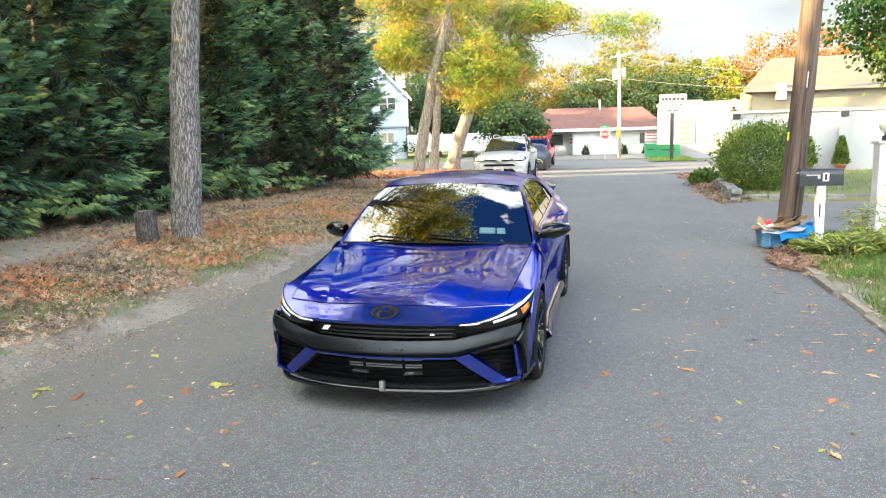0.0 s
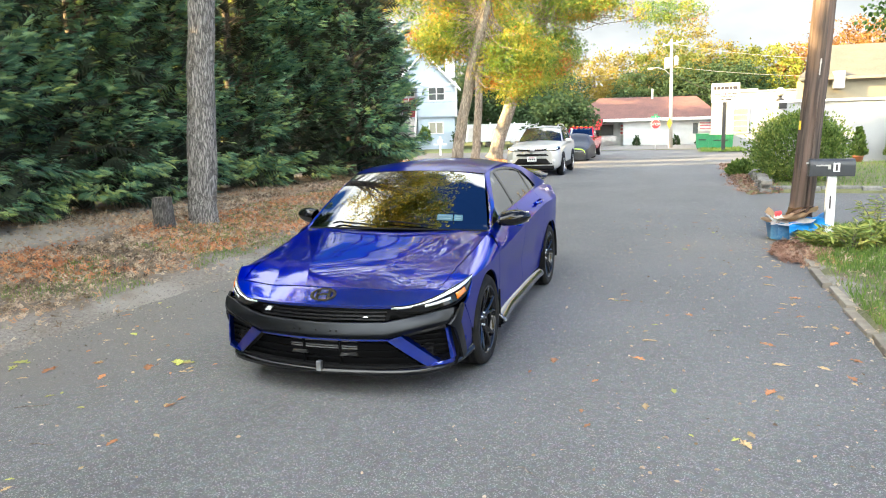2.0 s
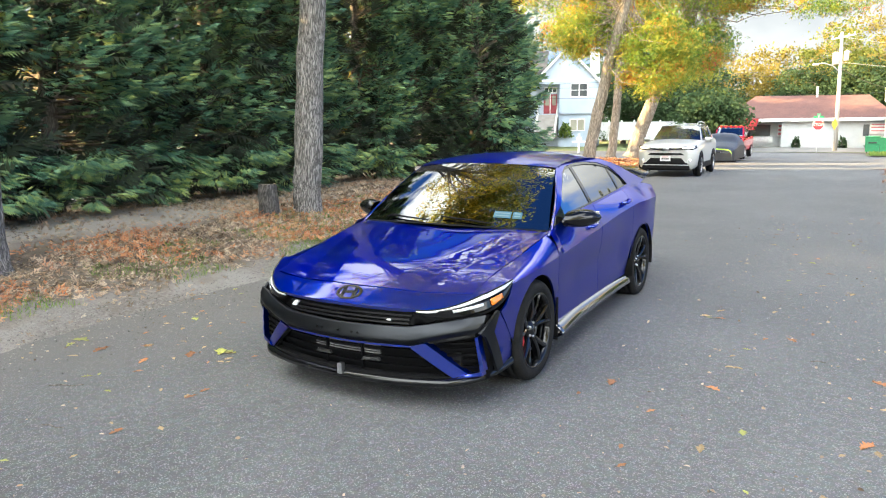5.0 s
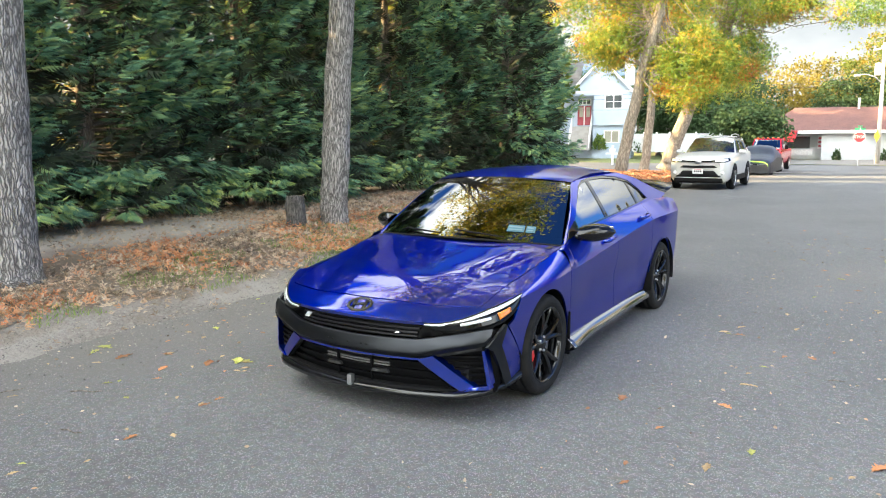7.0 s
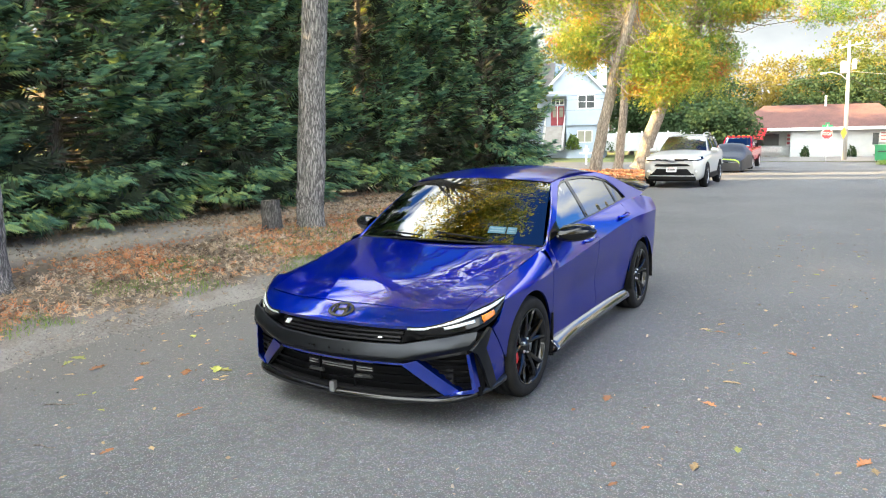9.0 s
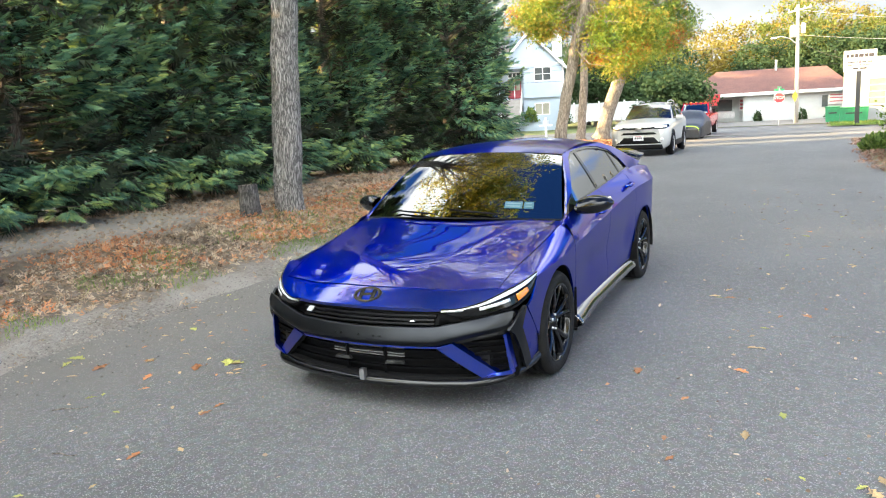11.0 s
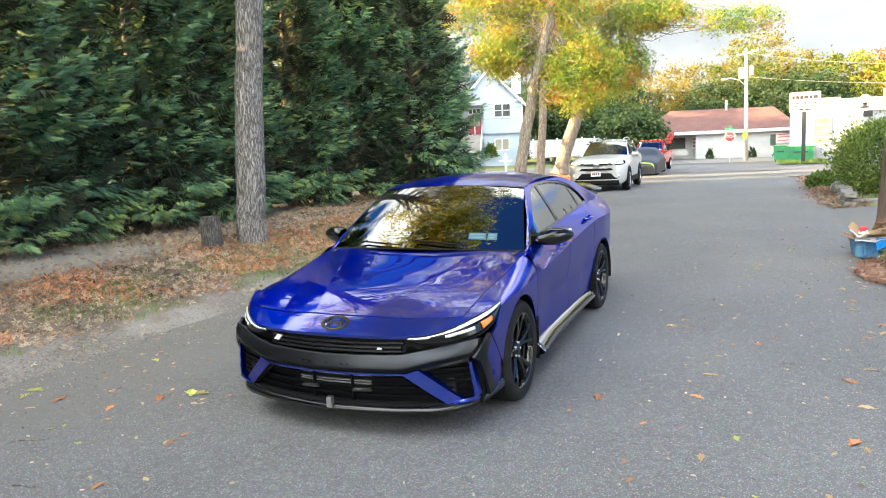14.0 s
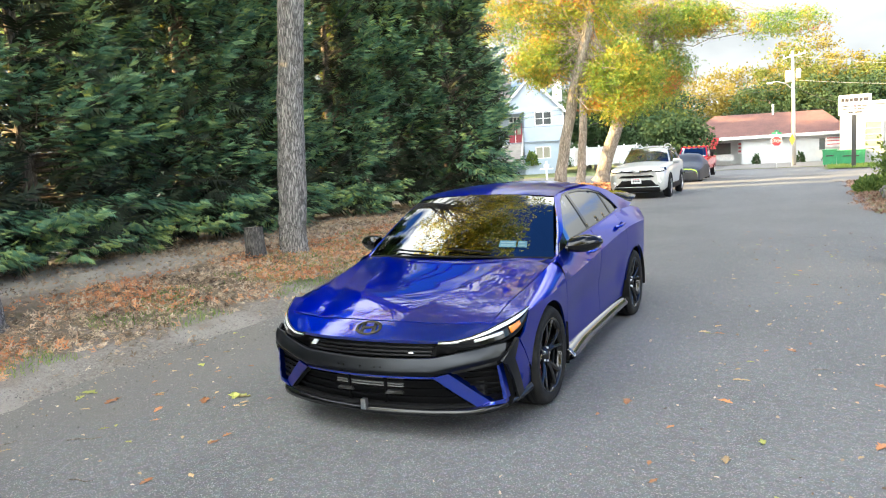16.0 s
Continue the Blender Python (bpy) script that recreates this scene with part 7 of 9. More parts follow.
def leafy_tree(name, base, path, radii, crowns, leaves, size, material, bark, label, seed, category="tree", clump=0.55, group="", limb=0.35, sides=12, twigs=1.0, quad=False, lobed=False):
    """A tapered trunk along path, limbs to the clumps of the crown, and many small leaves in uneven clumps with gaps.
    crowns: (x, y, z, rx, ry, rz, share)."""
    r_ = np.random.default_rng(seed)
    t = thing(name, pose(*base), label, category, group)
    bm = bmesh.new()
    fine = []
    for a, b, ra, rb in zip(path, path[1:], radii, radii[1:]):
        for k in range(5):
            f = k / 5
            fine.append((tuple(Vector(a).lerp(Vector(b), f)), ra + (rb - ra) * f))
    fine.append((tuple(path[-1]), radii[-1]))
    pts = [p if i == 0 else (p[0] + r_.normal(0, 0.012), p[1] + r_.normal(0, 0.012), p[2]) for i, (p, _) in enumerate(fine)]
    rad = [r for _, r in fine]
    rad[0] *= 1.45
    if len(rad) > 2:
        rad[1] *= 1.05
    tube(bm, pts, rad, sides, wob=0.10, seed=seed)
    cs, ws = [], []
    top = np.array(pts)
    for cx, cy, cz, rx, ry, rz, share in crowns:
        n_cl = max(4, int(share * leaves / 55))
        u = r_.normal(0, 1, (n_cl, 3))
        u /= np.linalg.norm(u, axis=1, keepdims=True)
        u *= (r_.uniform(0.12, 1.0, n_cl) ** 0.45)[:, None]
        centre = np.array([cx, cy, cz]) + u * np.array([rx, ry, rz])
        for i, c in enumerate(centre):
            if i % 5 == 0:
                j = int(np.argmin(np.linalg.norm(top - (c * 0.55 + top[-1] * 0.1 + top[len(top) // 2] * 0.35), axis=1)))
                j = int(np.clip(j + r_.integers(-3, 4), 2, len(top) - 1))
                p0 = top[j]
                mid = p0 * 0.5 + c * 0.5 + np.array([0, 0, -0.08 * np.linalg.norm(c - p0)]) + r_.normal(0, 0.15, 3)
                tube(bm, [tuple(p0), tuple(mid), tuple(c)], [max(0.015, rad[j] * limb * 0.6), max(0.012, rad[j] * limb * 0.35), 0.008 * twigs], 5, False)
            m = int(r_.uniform(30, 80))
            sz = clump * r_.uniform(0.6, 1.3)
            q = r_.normal(0, sz * 0.55, (m, 3)) * np.array([1, 1, 0.62])
            cs.append(c + q)
            ws.append(q * 0.8 + r_.normal(0, 0.5, (m, 3)) + np.array([0, 0, -0.35]))
    part("trunk", bm, bark, t)
    cs, ws = np.concatenate(cs), np.concatenate(ws)
    part("crown", spread("crown", cs, ws, size * r_.uniform(0.65, 1.3, len(cs)), *((LOBED_V, LOBED_F) if lobed else (QUAD_V, QUAD_F) if quad else (LEAF_V, LEAF_F)), roll=r_.uniform(-1.5, 1.5, len(cs))), material, t)
    return t


# the two grey-barked oaks on the near verge; their crowns spread over the street
leafy_tree("oak_tree", (-5.34, 5.2, ground_z(-5.34, 5.2)), [(0, 0, -0.08), (0.03, 0, 0.5), (0.16, 0, 2.0), (0.40, 0.05, 4.5), (0.5, 0.1, 7.5), (0.7, 0.2, 10.5)], [0.235, 0.235, 0.215, 0.20, 0.17, 0.08],
           [(0.8, 0, 9.8, 3.6, 3.6, 2.6, 0.6), (2.6, -1.0, 9.2, 3.0, 2.6, 1.6, 0.3), (3.7, 4.9, 7.9, 3.2, 3.0, 1.3, 0.35), (3.4, 8.2, 10.2, 3.6, 3.0, 2.2, 0.32)], 17000, 0.135, "oak_green", "bark_grey", "grey-barked oak with tall bare trunk on the verge", 11, quad=True, sides=20)
leafy_tree("oak_tree", (-5.12, -0.25, ground_z(-5.12, -0.25)), [(0, 0, -0.08), (-0.01, 0.02, 0.6), (0.05, 0.05, 2.2), (0.25, 0.1, 5.0), (0.9, 0.0, 8.0), (1.1, -0.2, 10.5)], [0.30, 0.27, 0.25, 0.22, 0.17, 0.08],
           [(1.0, 0.3, 9.4, 3.4, 3.8, 2.4, 0.6), (2.8, 1.4, 8.8, 2.4, 2.6, 1.5, 0.4)], 12000, 0.2, "oak_green", "bark_grey", "grey-barked oak with tall bare trunk on the verge", 12, quad=True, sides=20)

# three oaks in autumn colour at the street corner
leafy_tree("oak_tree", (-7.3, 26.0, 0.02), [(0, 0, -0.1), (0.10, 0, 0.8), (0.75, 0, 4.0), (1.35, 0, 6.2), (1.9, 0.3, 9.0), (2.3, 0.5, 12.0)], [0.29, 0.245, 0.22, 0.20, 0.16, 0.08],
           [(-0.5, 0, 5.5, 1.3, 1.4, 1.3, 0.20), (0.6, 0, 8.2, 2.6, 2.2, 1.5, 0.24), (-2.4, 0.5, 8.0, 2.0, 2.0, 1.7, 0.22), (2.6, 0.3, 4.3, 1.6, 1.3, 1.7, 0.30), (0.2, 0.3, 10.6, 2.6, 2.4, 1.2, 0.12), (3.0, 0.4, 14.0, 3.8, 3.0, 2.4, 0.22)], 44000, 0.135, "oak", "bark_sunlit", "leaning oak with yellow and orange autumn leaves at the corner", 21, lobed=True, clump=0.5, limb=0.22)
leafy_tree("oak_tree", (-8.4, 33.0, -0.1), [(0, 0, -0.1), (0.1, 0, 1.0), (0.35, 0, 5.0), (0.7, 0, 8.0), (0.8, 0, 11.0)], [0.26, 0.22, 0.19, 0.15, 0.07],
           [(0.5, 0, 7.6, 2.4, 2.4, 2.2, 1.0)], 12000, 0.17, "oak", "bark_sunlit", "slim oak with yellow autumn leaves at the corner", 22, lobed=True, limb=0.22)
corner_oak = leafy_tree("oak_tree", (-8.2, 36.5, -0.12), [(0, 0, -0.1), (0.25, 0, 1.0), (1.6, 0, 4.6), (2.6, 0, 7.5), (4.2, -0.5, 10.4), (6.0, -1.0, 12.4), (7.6, -1.5, 13.6)], [0.42, 0.37, 0.33, 0.30, 0.26, 0.2, 0.10],
           [(3.0, -0.5, 5.6, 2.1, 2.2, 1.6, 0.34), (1.4, 0, 8.9, 2.6, 2.4, 1.4, 0.22), (4.6, -0.6, 8.0, 1.8, 1.8, 1.2, 0.18), (9.2, -2, 7.15, 2.4, 1.5, 0.55, 0.08), (6.0, -1.4, 7.9, 1.6, 1.3, 0.7, 0.07), (7.0, -1.2, 14.2, 4.2, 3.0, 2.3, 0.22)], 44000, 0.14, "oak", "bark_sunlit", "thick leaning oak with yellow-green and orange leaves", 23, lobed=True, clump=0.5, limb=0.22)
bm = bmesh.new()
tube(bm, [(2.6, -0.4, 7.5), (3.4, -0.9, 7.3), (4.1, -1.0, 6.9), (4.6, -1.0, 6.85)], [0.05, 0.035, 0.02, 0.006], 6, False)
tube(bm, [(3.4, -0.9, 7.3), (3.75, -1.0, 6.6), (3.7, -1.0, 6.1), (3.95, -1.0, 5.7)], [0.03, 0.02, 0.014, 0.005], 6, False)
tube(bm, [(3.75, -1.0, 6.6), (4.0, -1.0, 6.3)], [0.012, 0.004], 5, False)
part("dead_branch", bm, "bark", corner_oak, "bare forked dead branch")

# a maple over the house-side lawn, dark green against the sky
leafy_tree("maple_tree", (10.2, 15.5, 0.1), [(0, 0, -0.1), (0, 0, 1.5), (-0.2, 0, 4.0), (-0.4, 0, 7.5)], [0.26, 0.22, 0.18, 0.07],
           [(-2.1, -0.5, 4.0, 1.55, 1.5, 1.35, 0.42), (-0.2, 0, 6.0, 2.9, 2.6, 2.2, 0.58)], 17000, 0.13, "maple", "bark", "dark green maple over the lawn", 31, quad=True, clump=0.45)
# trees behind the camera, seen only as reflections
for k, (x, y, h, m_) in enumerate([(7.5, -9.0, 9.5, "oak_green"), (-6.0, -9.5, 10.0, "oak_green"), (8.8, -20.0, 12.0, "far_gold"), (-3.0, -26.0, 12.0, "far_gold"), (3.0, -34.0, 11.0, "far_green")]):
    leafy_tree("street_tree", (x, y, 0.0), [(0, 0, -0.1), (0, 0.1, h * 0.35), (0.2, 0, h * 0.8)], [0.3, 0.24, 0.08],
               [(0.1, 0, h * 0.75, h * 0.30, h * 0.30, h * 0.25, 1.0)], 4200, 0.26, m_, "bark", "leafy street tree turning yellow", 50 + k, clump=0.8)


# the wood behind the buildings
def far_tree(x, y, h, r, m_, seed, n=6800, size=0.31, label=""):
    z = float(road_z(min(y, 60)))
    return leafy_tree("background_tree", (x, y, z), [(0, 0, -0.2), (0, 0.1, h * 0.3), (0.2, 0, h * 0.72)], [0.32, 0.24, 0.08],
                      [(0, 0, h * 0.62, r, r, h * 0.36, 0.7), (r * 0.35, 0, h * 0.45, r * 0.8, r * 0.8, h * 0.26, 0.3)], n, size, m_, "bark",
                      label, seed, clump=0.85, group="wood past the buildings", sides=7, quad=True)


FAR = [(-34, 88, 15, 6, "far_dark"), (-27, 92, 15, 6, "far_dark"), (-17, 84, 11, 5, "far_dark"), (-12.5, 80, 8.2, 4.2, "far_dark"), (-8.5, 62, 4.6, 2.8, "far_dark"), (-13, 76, 7.2, 4.4, "far_green"),
       (-9, 92, 10.2, 4.6, "far_gold"), (-4.5, 96, 11.3, 4.6, "far_gold"), (0.5, 90, 12.3, 4.4, "far_green"), (1.6, 100, 14.4, 4.6, "far_gold"), (6.0, 98, 11.4, 4.2, "far_gold"), (9.0, 92, 10.8, 3.8, "far_green"),
       (12.4, 90, 9.8, 3.6, "far_bright"), (15.2, 92, 10.2, 3.8, "far_orange"), (19, 94, 12.6, 4.4, "far_orange"), (23, 92, 13.2, 4.6, "far_orange"), (28, 90, 13.5, 5, "far_orange"), (34, 92, 14, 5.5, "far_gold"), (41, 95, 15, 6, "far_green"),
       (-42, 92, 16, 7, "far_dark"), (-50, 90, 16, 7, "far_green"), (50, 95, 15, 7, "far_orange"), (-18.5, 74.5, 7.0, 3.2, "far_dark"), (-14.5, 73, 6.0, 3.2, "far_dark"), (-21.5, 82, 9.0, 4.0, "far_dark"), (-2, 86, 8.2, 4.2, "far_dark"), (4, 85, 8.6, 4, "far_dark"), (8.5, 84, 8.0, 3.6, "far_dark")]
WORDS = {"far_dark": "dark green tree", "far_green": "green and yellow tree", "far_gold": "golden sunlit tree", "far_bright": "bright yellow-green sunlit tree", "far_orange": "orange autumn tree"}
for k, (x, y, h, r, m_) in enumerate(FAR):
    far_tree(x, y, h * 1.1, r, m_, 200 + k, label=WORDS[m_] + " in the wood past the buildings")
# unseen trees added beyond the hedge to keep most of the street in shade
for k, (x, y, h, r) in enumerate([(-22, 13.6, 13, 1.5), (-22, 19.6, 12, 0.5), (-22.3, 26.6, 13.5, 1.6), (-22, 33.6, 14, 1.8), (-22, 35.5, 14, 2.4), (-23, 39, 14, 2.6), (-25, 43, 14, 2.8), (-28, 47, 15, 3),
                                     (-31, 57, 16, 3.6), (-27.5, 60, 15, 3.2), (-36, 63, 16, 4), (-42, 60, 17, 4), (-37, 68, 17, 4), (-44, 66, 17, 4), (-33, 52, 20, 4), (-31, 54.5, 19, 3.6), (-36, 57, 20, 4),
                                     (-47, 55, 22, 4), (-42.5, 56.5, 22, 4), (-38, 54, 22, 4), (-34, 59, 21, 3.6), (-50, 59, 22, 4),
                                     (-15, -21, 13, 3), (-15, -17, 13, 3), (-16, -12.5, 13, 3), (-15.5, -8.5, 13, 2.8), (-16, -5, 12, 2.4)]):
    far_tree(x, y, h, r, "far_green", 500 + k, 2000, 0.62, "unseen dense green tree added beyond the hedge for shade")
# unseen trees added behind and to the right to darken the car's reflections
for k, (x, y, h) in enumerate([(-14, -30, 14), (-8, -38, 15), (-2, -42, 13), (4, -40, 14), (10, -36, 13), (15, -28, 12), (18, -18, 11), (17, -8, 10), (20, 2, 11)]):
    far_tree(x, y, h, 4.2, ("far_green", "far_dark", "far_gold")[k % 3], 540 + k, 2200, 0.55, "unseen leafy tree added to darken reflections")
# a sunlit garden behind the hedge, glimpsed through its gaps
for k, (x, y) in enumerate([(-17, 2), (-18, 9), (-16.5, 15), (-17, 21)]):
    leafy_tree("garden_tree", (x, y, 0.1), [(0, 0, -0.1), (0, 0, 1.5), (0.1, 0, 3.5)], [0.15, 0.12, 0.05], [(0, 0, 2.6, 2.4, 2.6, 1.9, 1.0)], 2600, 0.2, "far_gold", "bark",
               "sunlit yellow garden tree behind the hedge", 300 + k, clump=0.7)

# stump by the near oak
st = thing("tree_stump", pose(-5.58, 4.55, ground_z(-5.58, 4.55) - 0.015), "weathered grey cut tree stump on the verge", "stump")
bm = bmesh.new()
tube(bm, [(0.01, 0, -0.06), (0.0, 0, 0.03), (0.0, 0, 0.15), (-0.01, 0, 0.36), (-0.015, 0, 0.51)], [0.20, 0.175, 0.160, 0.152, 0.147], 22, False, 0.10, 5)
part("bark", bm, "stump_bark", st)
bm = bmesh.new()
vs = [bm.verts.new((-0.015 + 0.143 * math.cos(a) * (1 + 0.04 * math.sin(3 * a)), 0.143 * math.sin(a), 0.506 + 0.012 * math.cos(a))) for a in [2 * math.pi * k / 24 for k in range(24)]]
bm.faces.new(vs)
part("cut_face", bm, "wood_cut", st, "pale grey cut face with rings")


# the shaggy bush and the bedding plants
def shrub(name, x, y, z, r, h, n, size, material, label, seed, category="shrub", ball=False):
    r_ = np.random.default_rng(seed)
    t = thing(name, pose(x, y, z), label, category)
    bm = bmesh.new()
    u = r_.normal(0, 1, (n, 3))
    u /= np.linalg.norm(u, axis=1, keepdims=True)
    u[:, 2] = np.abs(u[:, 2]) * 1.15 - 0.12
    rad = r_.uniform(0.35, 1.0, n) ** 0.42 * (1 + 0.10 * r_.random(n) ** 6 * 3 + 0.26 * np.array([noise.noise(Vector(q) * 2.6 + Vector((seed, 0, 0))) for q in u]))
    c = u * rad[:, None] * np.array([r, r, h * 0.86]) + np.array([0, 0, h * 0.10])
    if ball:
        u = r_.normal(0, 1, (n, 3))
        u /= np.linalg.norm(u, axis=1, keepdims=True)
        c = u * rad[:, None] * np.array([r, r, h * 0.48]) + np.array([0, 0, h * 0.53])
    for k in range(26):
        q = c[int(r_.integers(n))]
        tube(bm, [(0.12 * q[0], 0.12 * q[1], 0), tuple(q * np.array([0.5, 0.5, 0.55])), tuple(q)], [0.018, 0.011, 0.004], 5, False)
    part("stems", bm, "bark", t)
    w = u * np.array([0.6, 0.6, 0.6]) + np.array([0, 0, 0.75]) + r_.normal(0, 0.35, (n, 3))
    part("foliage", spread("foliage", c, w, size * r_.uniform(0.6, 1.4, n), LEAF_V, LEAF_F, roll=r_.uniform(-1.5, 1.5, n)), material, t)
    return t


shrub("privet_bush", 5.02, 15.9, -0.05, 1.12, 1.80, 15000, 0.065, "bush", "large shaggy green bush beside the street", 61, ball=True)
shrub("low_plant", 3.95, 19.2, -0.02, 0.45, 0.42, 900, 0.12, "bush", "low leafy plant at the road's edge", 62)
STRAP_V = [(0.5 * x, 1.7 * y, 1.2 * z) for x, y, z in LEAF_V]


def leafy_clump(name, x, y, z, r, h, stems, label, seed, leaf=0.12, mat_="plant"):
    """Arching stems with long leaves in pairs."""
    r_ = np.random.default_rng(seed)
    t = thing(name, pose(x, y, z), label, "plant")
    bm = bmesh.new()
    cs, ws, ss = [], [], []
    for k in range(stems):
        a, lean = r_.uniform(0, 6.28), r_.uniform(0.15, 1.0)
        tip = np.array([math.cos(a) * r * lean, math.sin(a) * r * lean, h * (1.05 - 0.45 * lean) * r_.uniform(0.7, 1.1)])
        mid = tip * np.array([0.35, 0.35, 0.65])
        base_ = np.array([math.cos(a) * 0.05, math.sin(a) * 0.05, -0.02])
        tube(bm, [tuple(base_), tuple(mid), tuple(tip)], [0.006, 0.005, 0.002], 4, False)
        for f in np.linspace(0.25, 1.0, 8):
            p = (1 - f) ** 2 * base_ + 2 * f * (1 - f) * mid + f * f * tip
            for s_ in (-1, 1):
                d = np.array([math.cos(a + s_ * 1.1), math.sin(a + s_ * 1.1), 0.35 - 0.5 * r_.random()]) + r_.normal(0, 0.25, 3)
                cs.append(p), ws.append(d), ss.append(leaf * r_.uniform(0.55, 1.15))
    part("stems", bm, "bark", t)
    part("leaves", spread("leaves", np.array(cs), np.array(ws), np.array(ss), STRAP_V, LEAF_F), mat_, t)
    return t


for k, (x, y, r, h, n) in enumerate([(3.95, 5.25, 0.30, 0.26, 14), (4.2, 5.0, 0.32, 0.30, 16), (4.5, 5.3, 0.34, 0.34, 16), (4.8, 5.1, 0.32, 0.34, 14), (4.35, 5.55, 0.3, 0.30, 12), (4.7, 5.65, 0.3, 0.36, 12)]):
    leafy_clump("bedding_plant", x, y, 0.06, r, h, n, "yellow-green long-leaved bedding plant by the kerb", 63 + k, 0.10)
for k, (x, y, h) in enumerate([(4.65, 5.95, 0.75), (4.95, 5.7, 0.9), (5.1, 6.2, 0.8), (4.8, 6.4, 0.6)]):
    leafy_clump("tall_weed", x, y, 0.06, 0.30, h, 6, "tall straggly green weed in the bed", 80 + k, 0.075)
# ---- buildings ----
def wall_window(parent, x0, x1, y, z0, z1, glass="window_dark", cols=1, rows=2, frame_mat="white_paint", face=-1, plane="x"):
    """A framed window proud of its wall; face: the side that it looks to."""
    w = part("window", boxed(x0, x1, y - 0.05, y + 0.05, z0, z1), glass, parent)
    t = 0.08
    bars = [(x0 - t, x1 + t, z1, z1 + t), (x0 - t, x1 + t, z0 - t, z0), (x0 - t, x0, z0, z1), (x1, x1 + t, z0, z1)]
    for k in range(1, cols):
        xm = x0 + (x1 - x0) * k / cols
        bars.append((xm - 0.05, xm + 0.05, z0, z1))
    for k in range(1, rows):
        zm = z0 + (z1 - z0) * k / rows
        bars.append((x0, x1, zm - 0.025, zm + 0.025))
    for a, b, c, d in bars:
        part("frame", boxed(a, b, y - 0.09, y + 0.06, c, d), frame_mat, w)
    return w


ZF = float(road_z(60))
# pale blue split-level house
HX, HY = -24.3, 70.0
house = thing("house", Matrix.Translation((-20.7, 70, 0)) @ pose(0, 0, 0, 0, 0, 15.5) @ Matrix.Translation((20.7, -70, 0)), "pale blue two-storey sided house with white trim", "house")
z0, eave, apex = 0.35, 5.9, 9.4
bm = bmesh.new()
prism(bm, [(-24.75, z0 + 2.35), (-20.7, z0 + 2.35), (-20.7, 6.0), (-24.0, apex - 0.2), (-26.9, 6.3), (-26.9, 5.75), (-24.75, 5.75)], HY, HY + 9)
part("wall", bm, "siding_blue", house)
part("wall", boxed(-24.8, -20.9, HY + 0.35, HY + 8.5, -1.0, z0 + 2.36), "siding_blue", house)
part("wall", boxed(-34.0, -26.9, HY + 1.6, HY + 9, -1.0, 6.4), "siding_blue", house)
part("wall", boxed(-27.0, -24.8, HY + 1.4, HY + 8.5, -1.0, z0 + 2.36), "siding_blue", house)
for k in range(22):                                     # lap siding
    z = z0 + 2.4 + 0.165 * k
    part("siding_board", boxed(-26.9 + 2.2 * (z < 5.6), -20.7, HY - 0.025, HY + 0.002, z, z + 0.145), "siding_blue", house)
bm = bmesh.new()
for sx, ex in ((-24.0, -20.2), (-24.0, -27.6)):
    slope = (apex - 6.0) / 3.3
    ze = apex - abs(ex - sx) * slope
    v = [bm.verts.new(p) for p in [(sx, HY - 0.45, apex + 0.12), (ex, HY - 0.45, ze + 0.12), (ex, HY + 9.3, ze + 0.12), (sx, HY + 9.3, apex + 0.12)]]
    bm.faces.new(v)
r = bmesh.ops.solidify(bm, geom=bm.faces[:], thickness=0.2)
part("roof", bm, "roof_grey", house, "grey shingle roof")
bm = bmesh.new()
v = [bm.verts.new(p) for p in [(-36, HY + 0.6, 6.2), (-26.4, HY + 0.6, 6.2), (-26.4, HY + 5.5, 9.6), (-36, HY + 5.5, 9.6)]]
bm.faces.new(v)
bmesh.ops.solidify(bm, geom=bm.faces[:], thickness=0.2)
part("roof", bm, "roof_grey", house, "grey shingle roof")
bm = bmesh.new()
for ex in (-20.2, -27.6):
    slope = (apex - 6.0) / 3.3
    ze = apex - abs(ex + 24.0) * slope
    prism(bm, [(-24.0, apex + 0.1), (ex, ze + 0.1), (ex, ze - 0.22), (-24.0, apex - 0.22)], HY - 0.52, HY - 0.46)
part("gable_trim", bm, "white_paint", house)
part("trim_board", boxed(-26.95, -20.6, HY - 0.06, HY + 0.02, 6.0, 6.18), "white_paint", house)
part("corner_board", boxed(-20.78, -20.62, HY - 0.05, HY + 0.1, z0 + 2.3, 6.0), "white_paint", house)
part("chimney", boxed(-21.9, -20.9, HY + 4, HY + 5, 7.0, 9.9), "white_paint", house)
wall_window(house, -23.55, -21.95, HY, 4.45, 5.7, cols=2, rows=2)
wall_window(house, -23.6, -22.2, HY + 0.35, 1.0, 2.1, "window_pale", cols=2, rows=1)
part("porch_wall", boxed(-26.9, -24.85, HY + 1.3, HY + 1.4, 2.5, 5.9), "siding_blue", house)
d = part("door", boxed(-26.5, -25.1, HY + 1.18, HY + 1.3, 2.75, 4.75), "door_red", house, "dark red double front door")
for a in (-26.3, -25.6):
    part("pane", boxed(a, a + 0.38, HY + 1.14, HY + 1.18, 3.6, 4.6), "window_pale", d)
part("door_frame", boxed(-25.85, -25.77, HY + 1.13, HY + 1.2, 2.75, 4.75), "white_paint", house)
wall_window(house, -26.4, -25.2, HY + 1.3, 4.95, 5.4, cols=3, rows=1)
for k in range(11):
    part("step", boxed(-26.9, -25.0, HY - 2.9 + 0.3 * k, HY + 1.3, 0.2 + 0.22 * k, 0.42 + 0.22 * k), "step_stone", house)
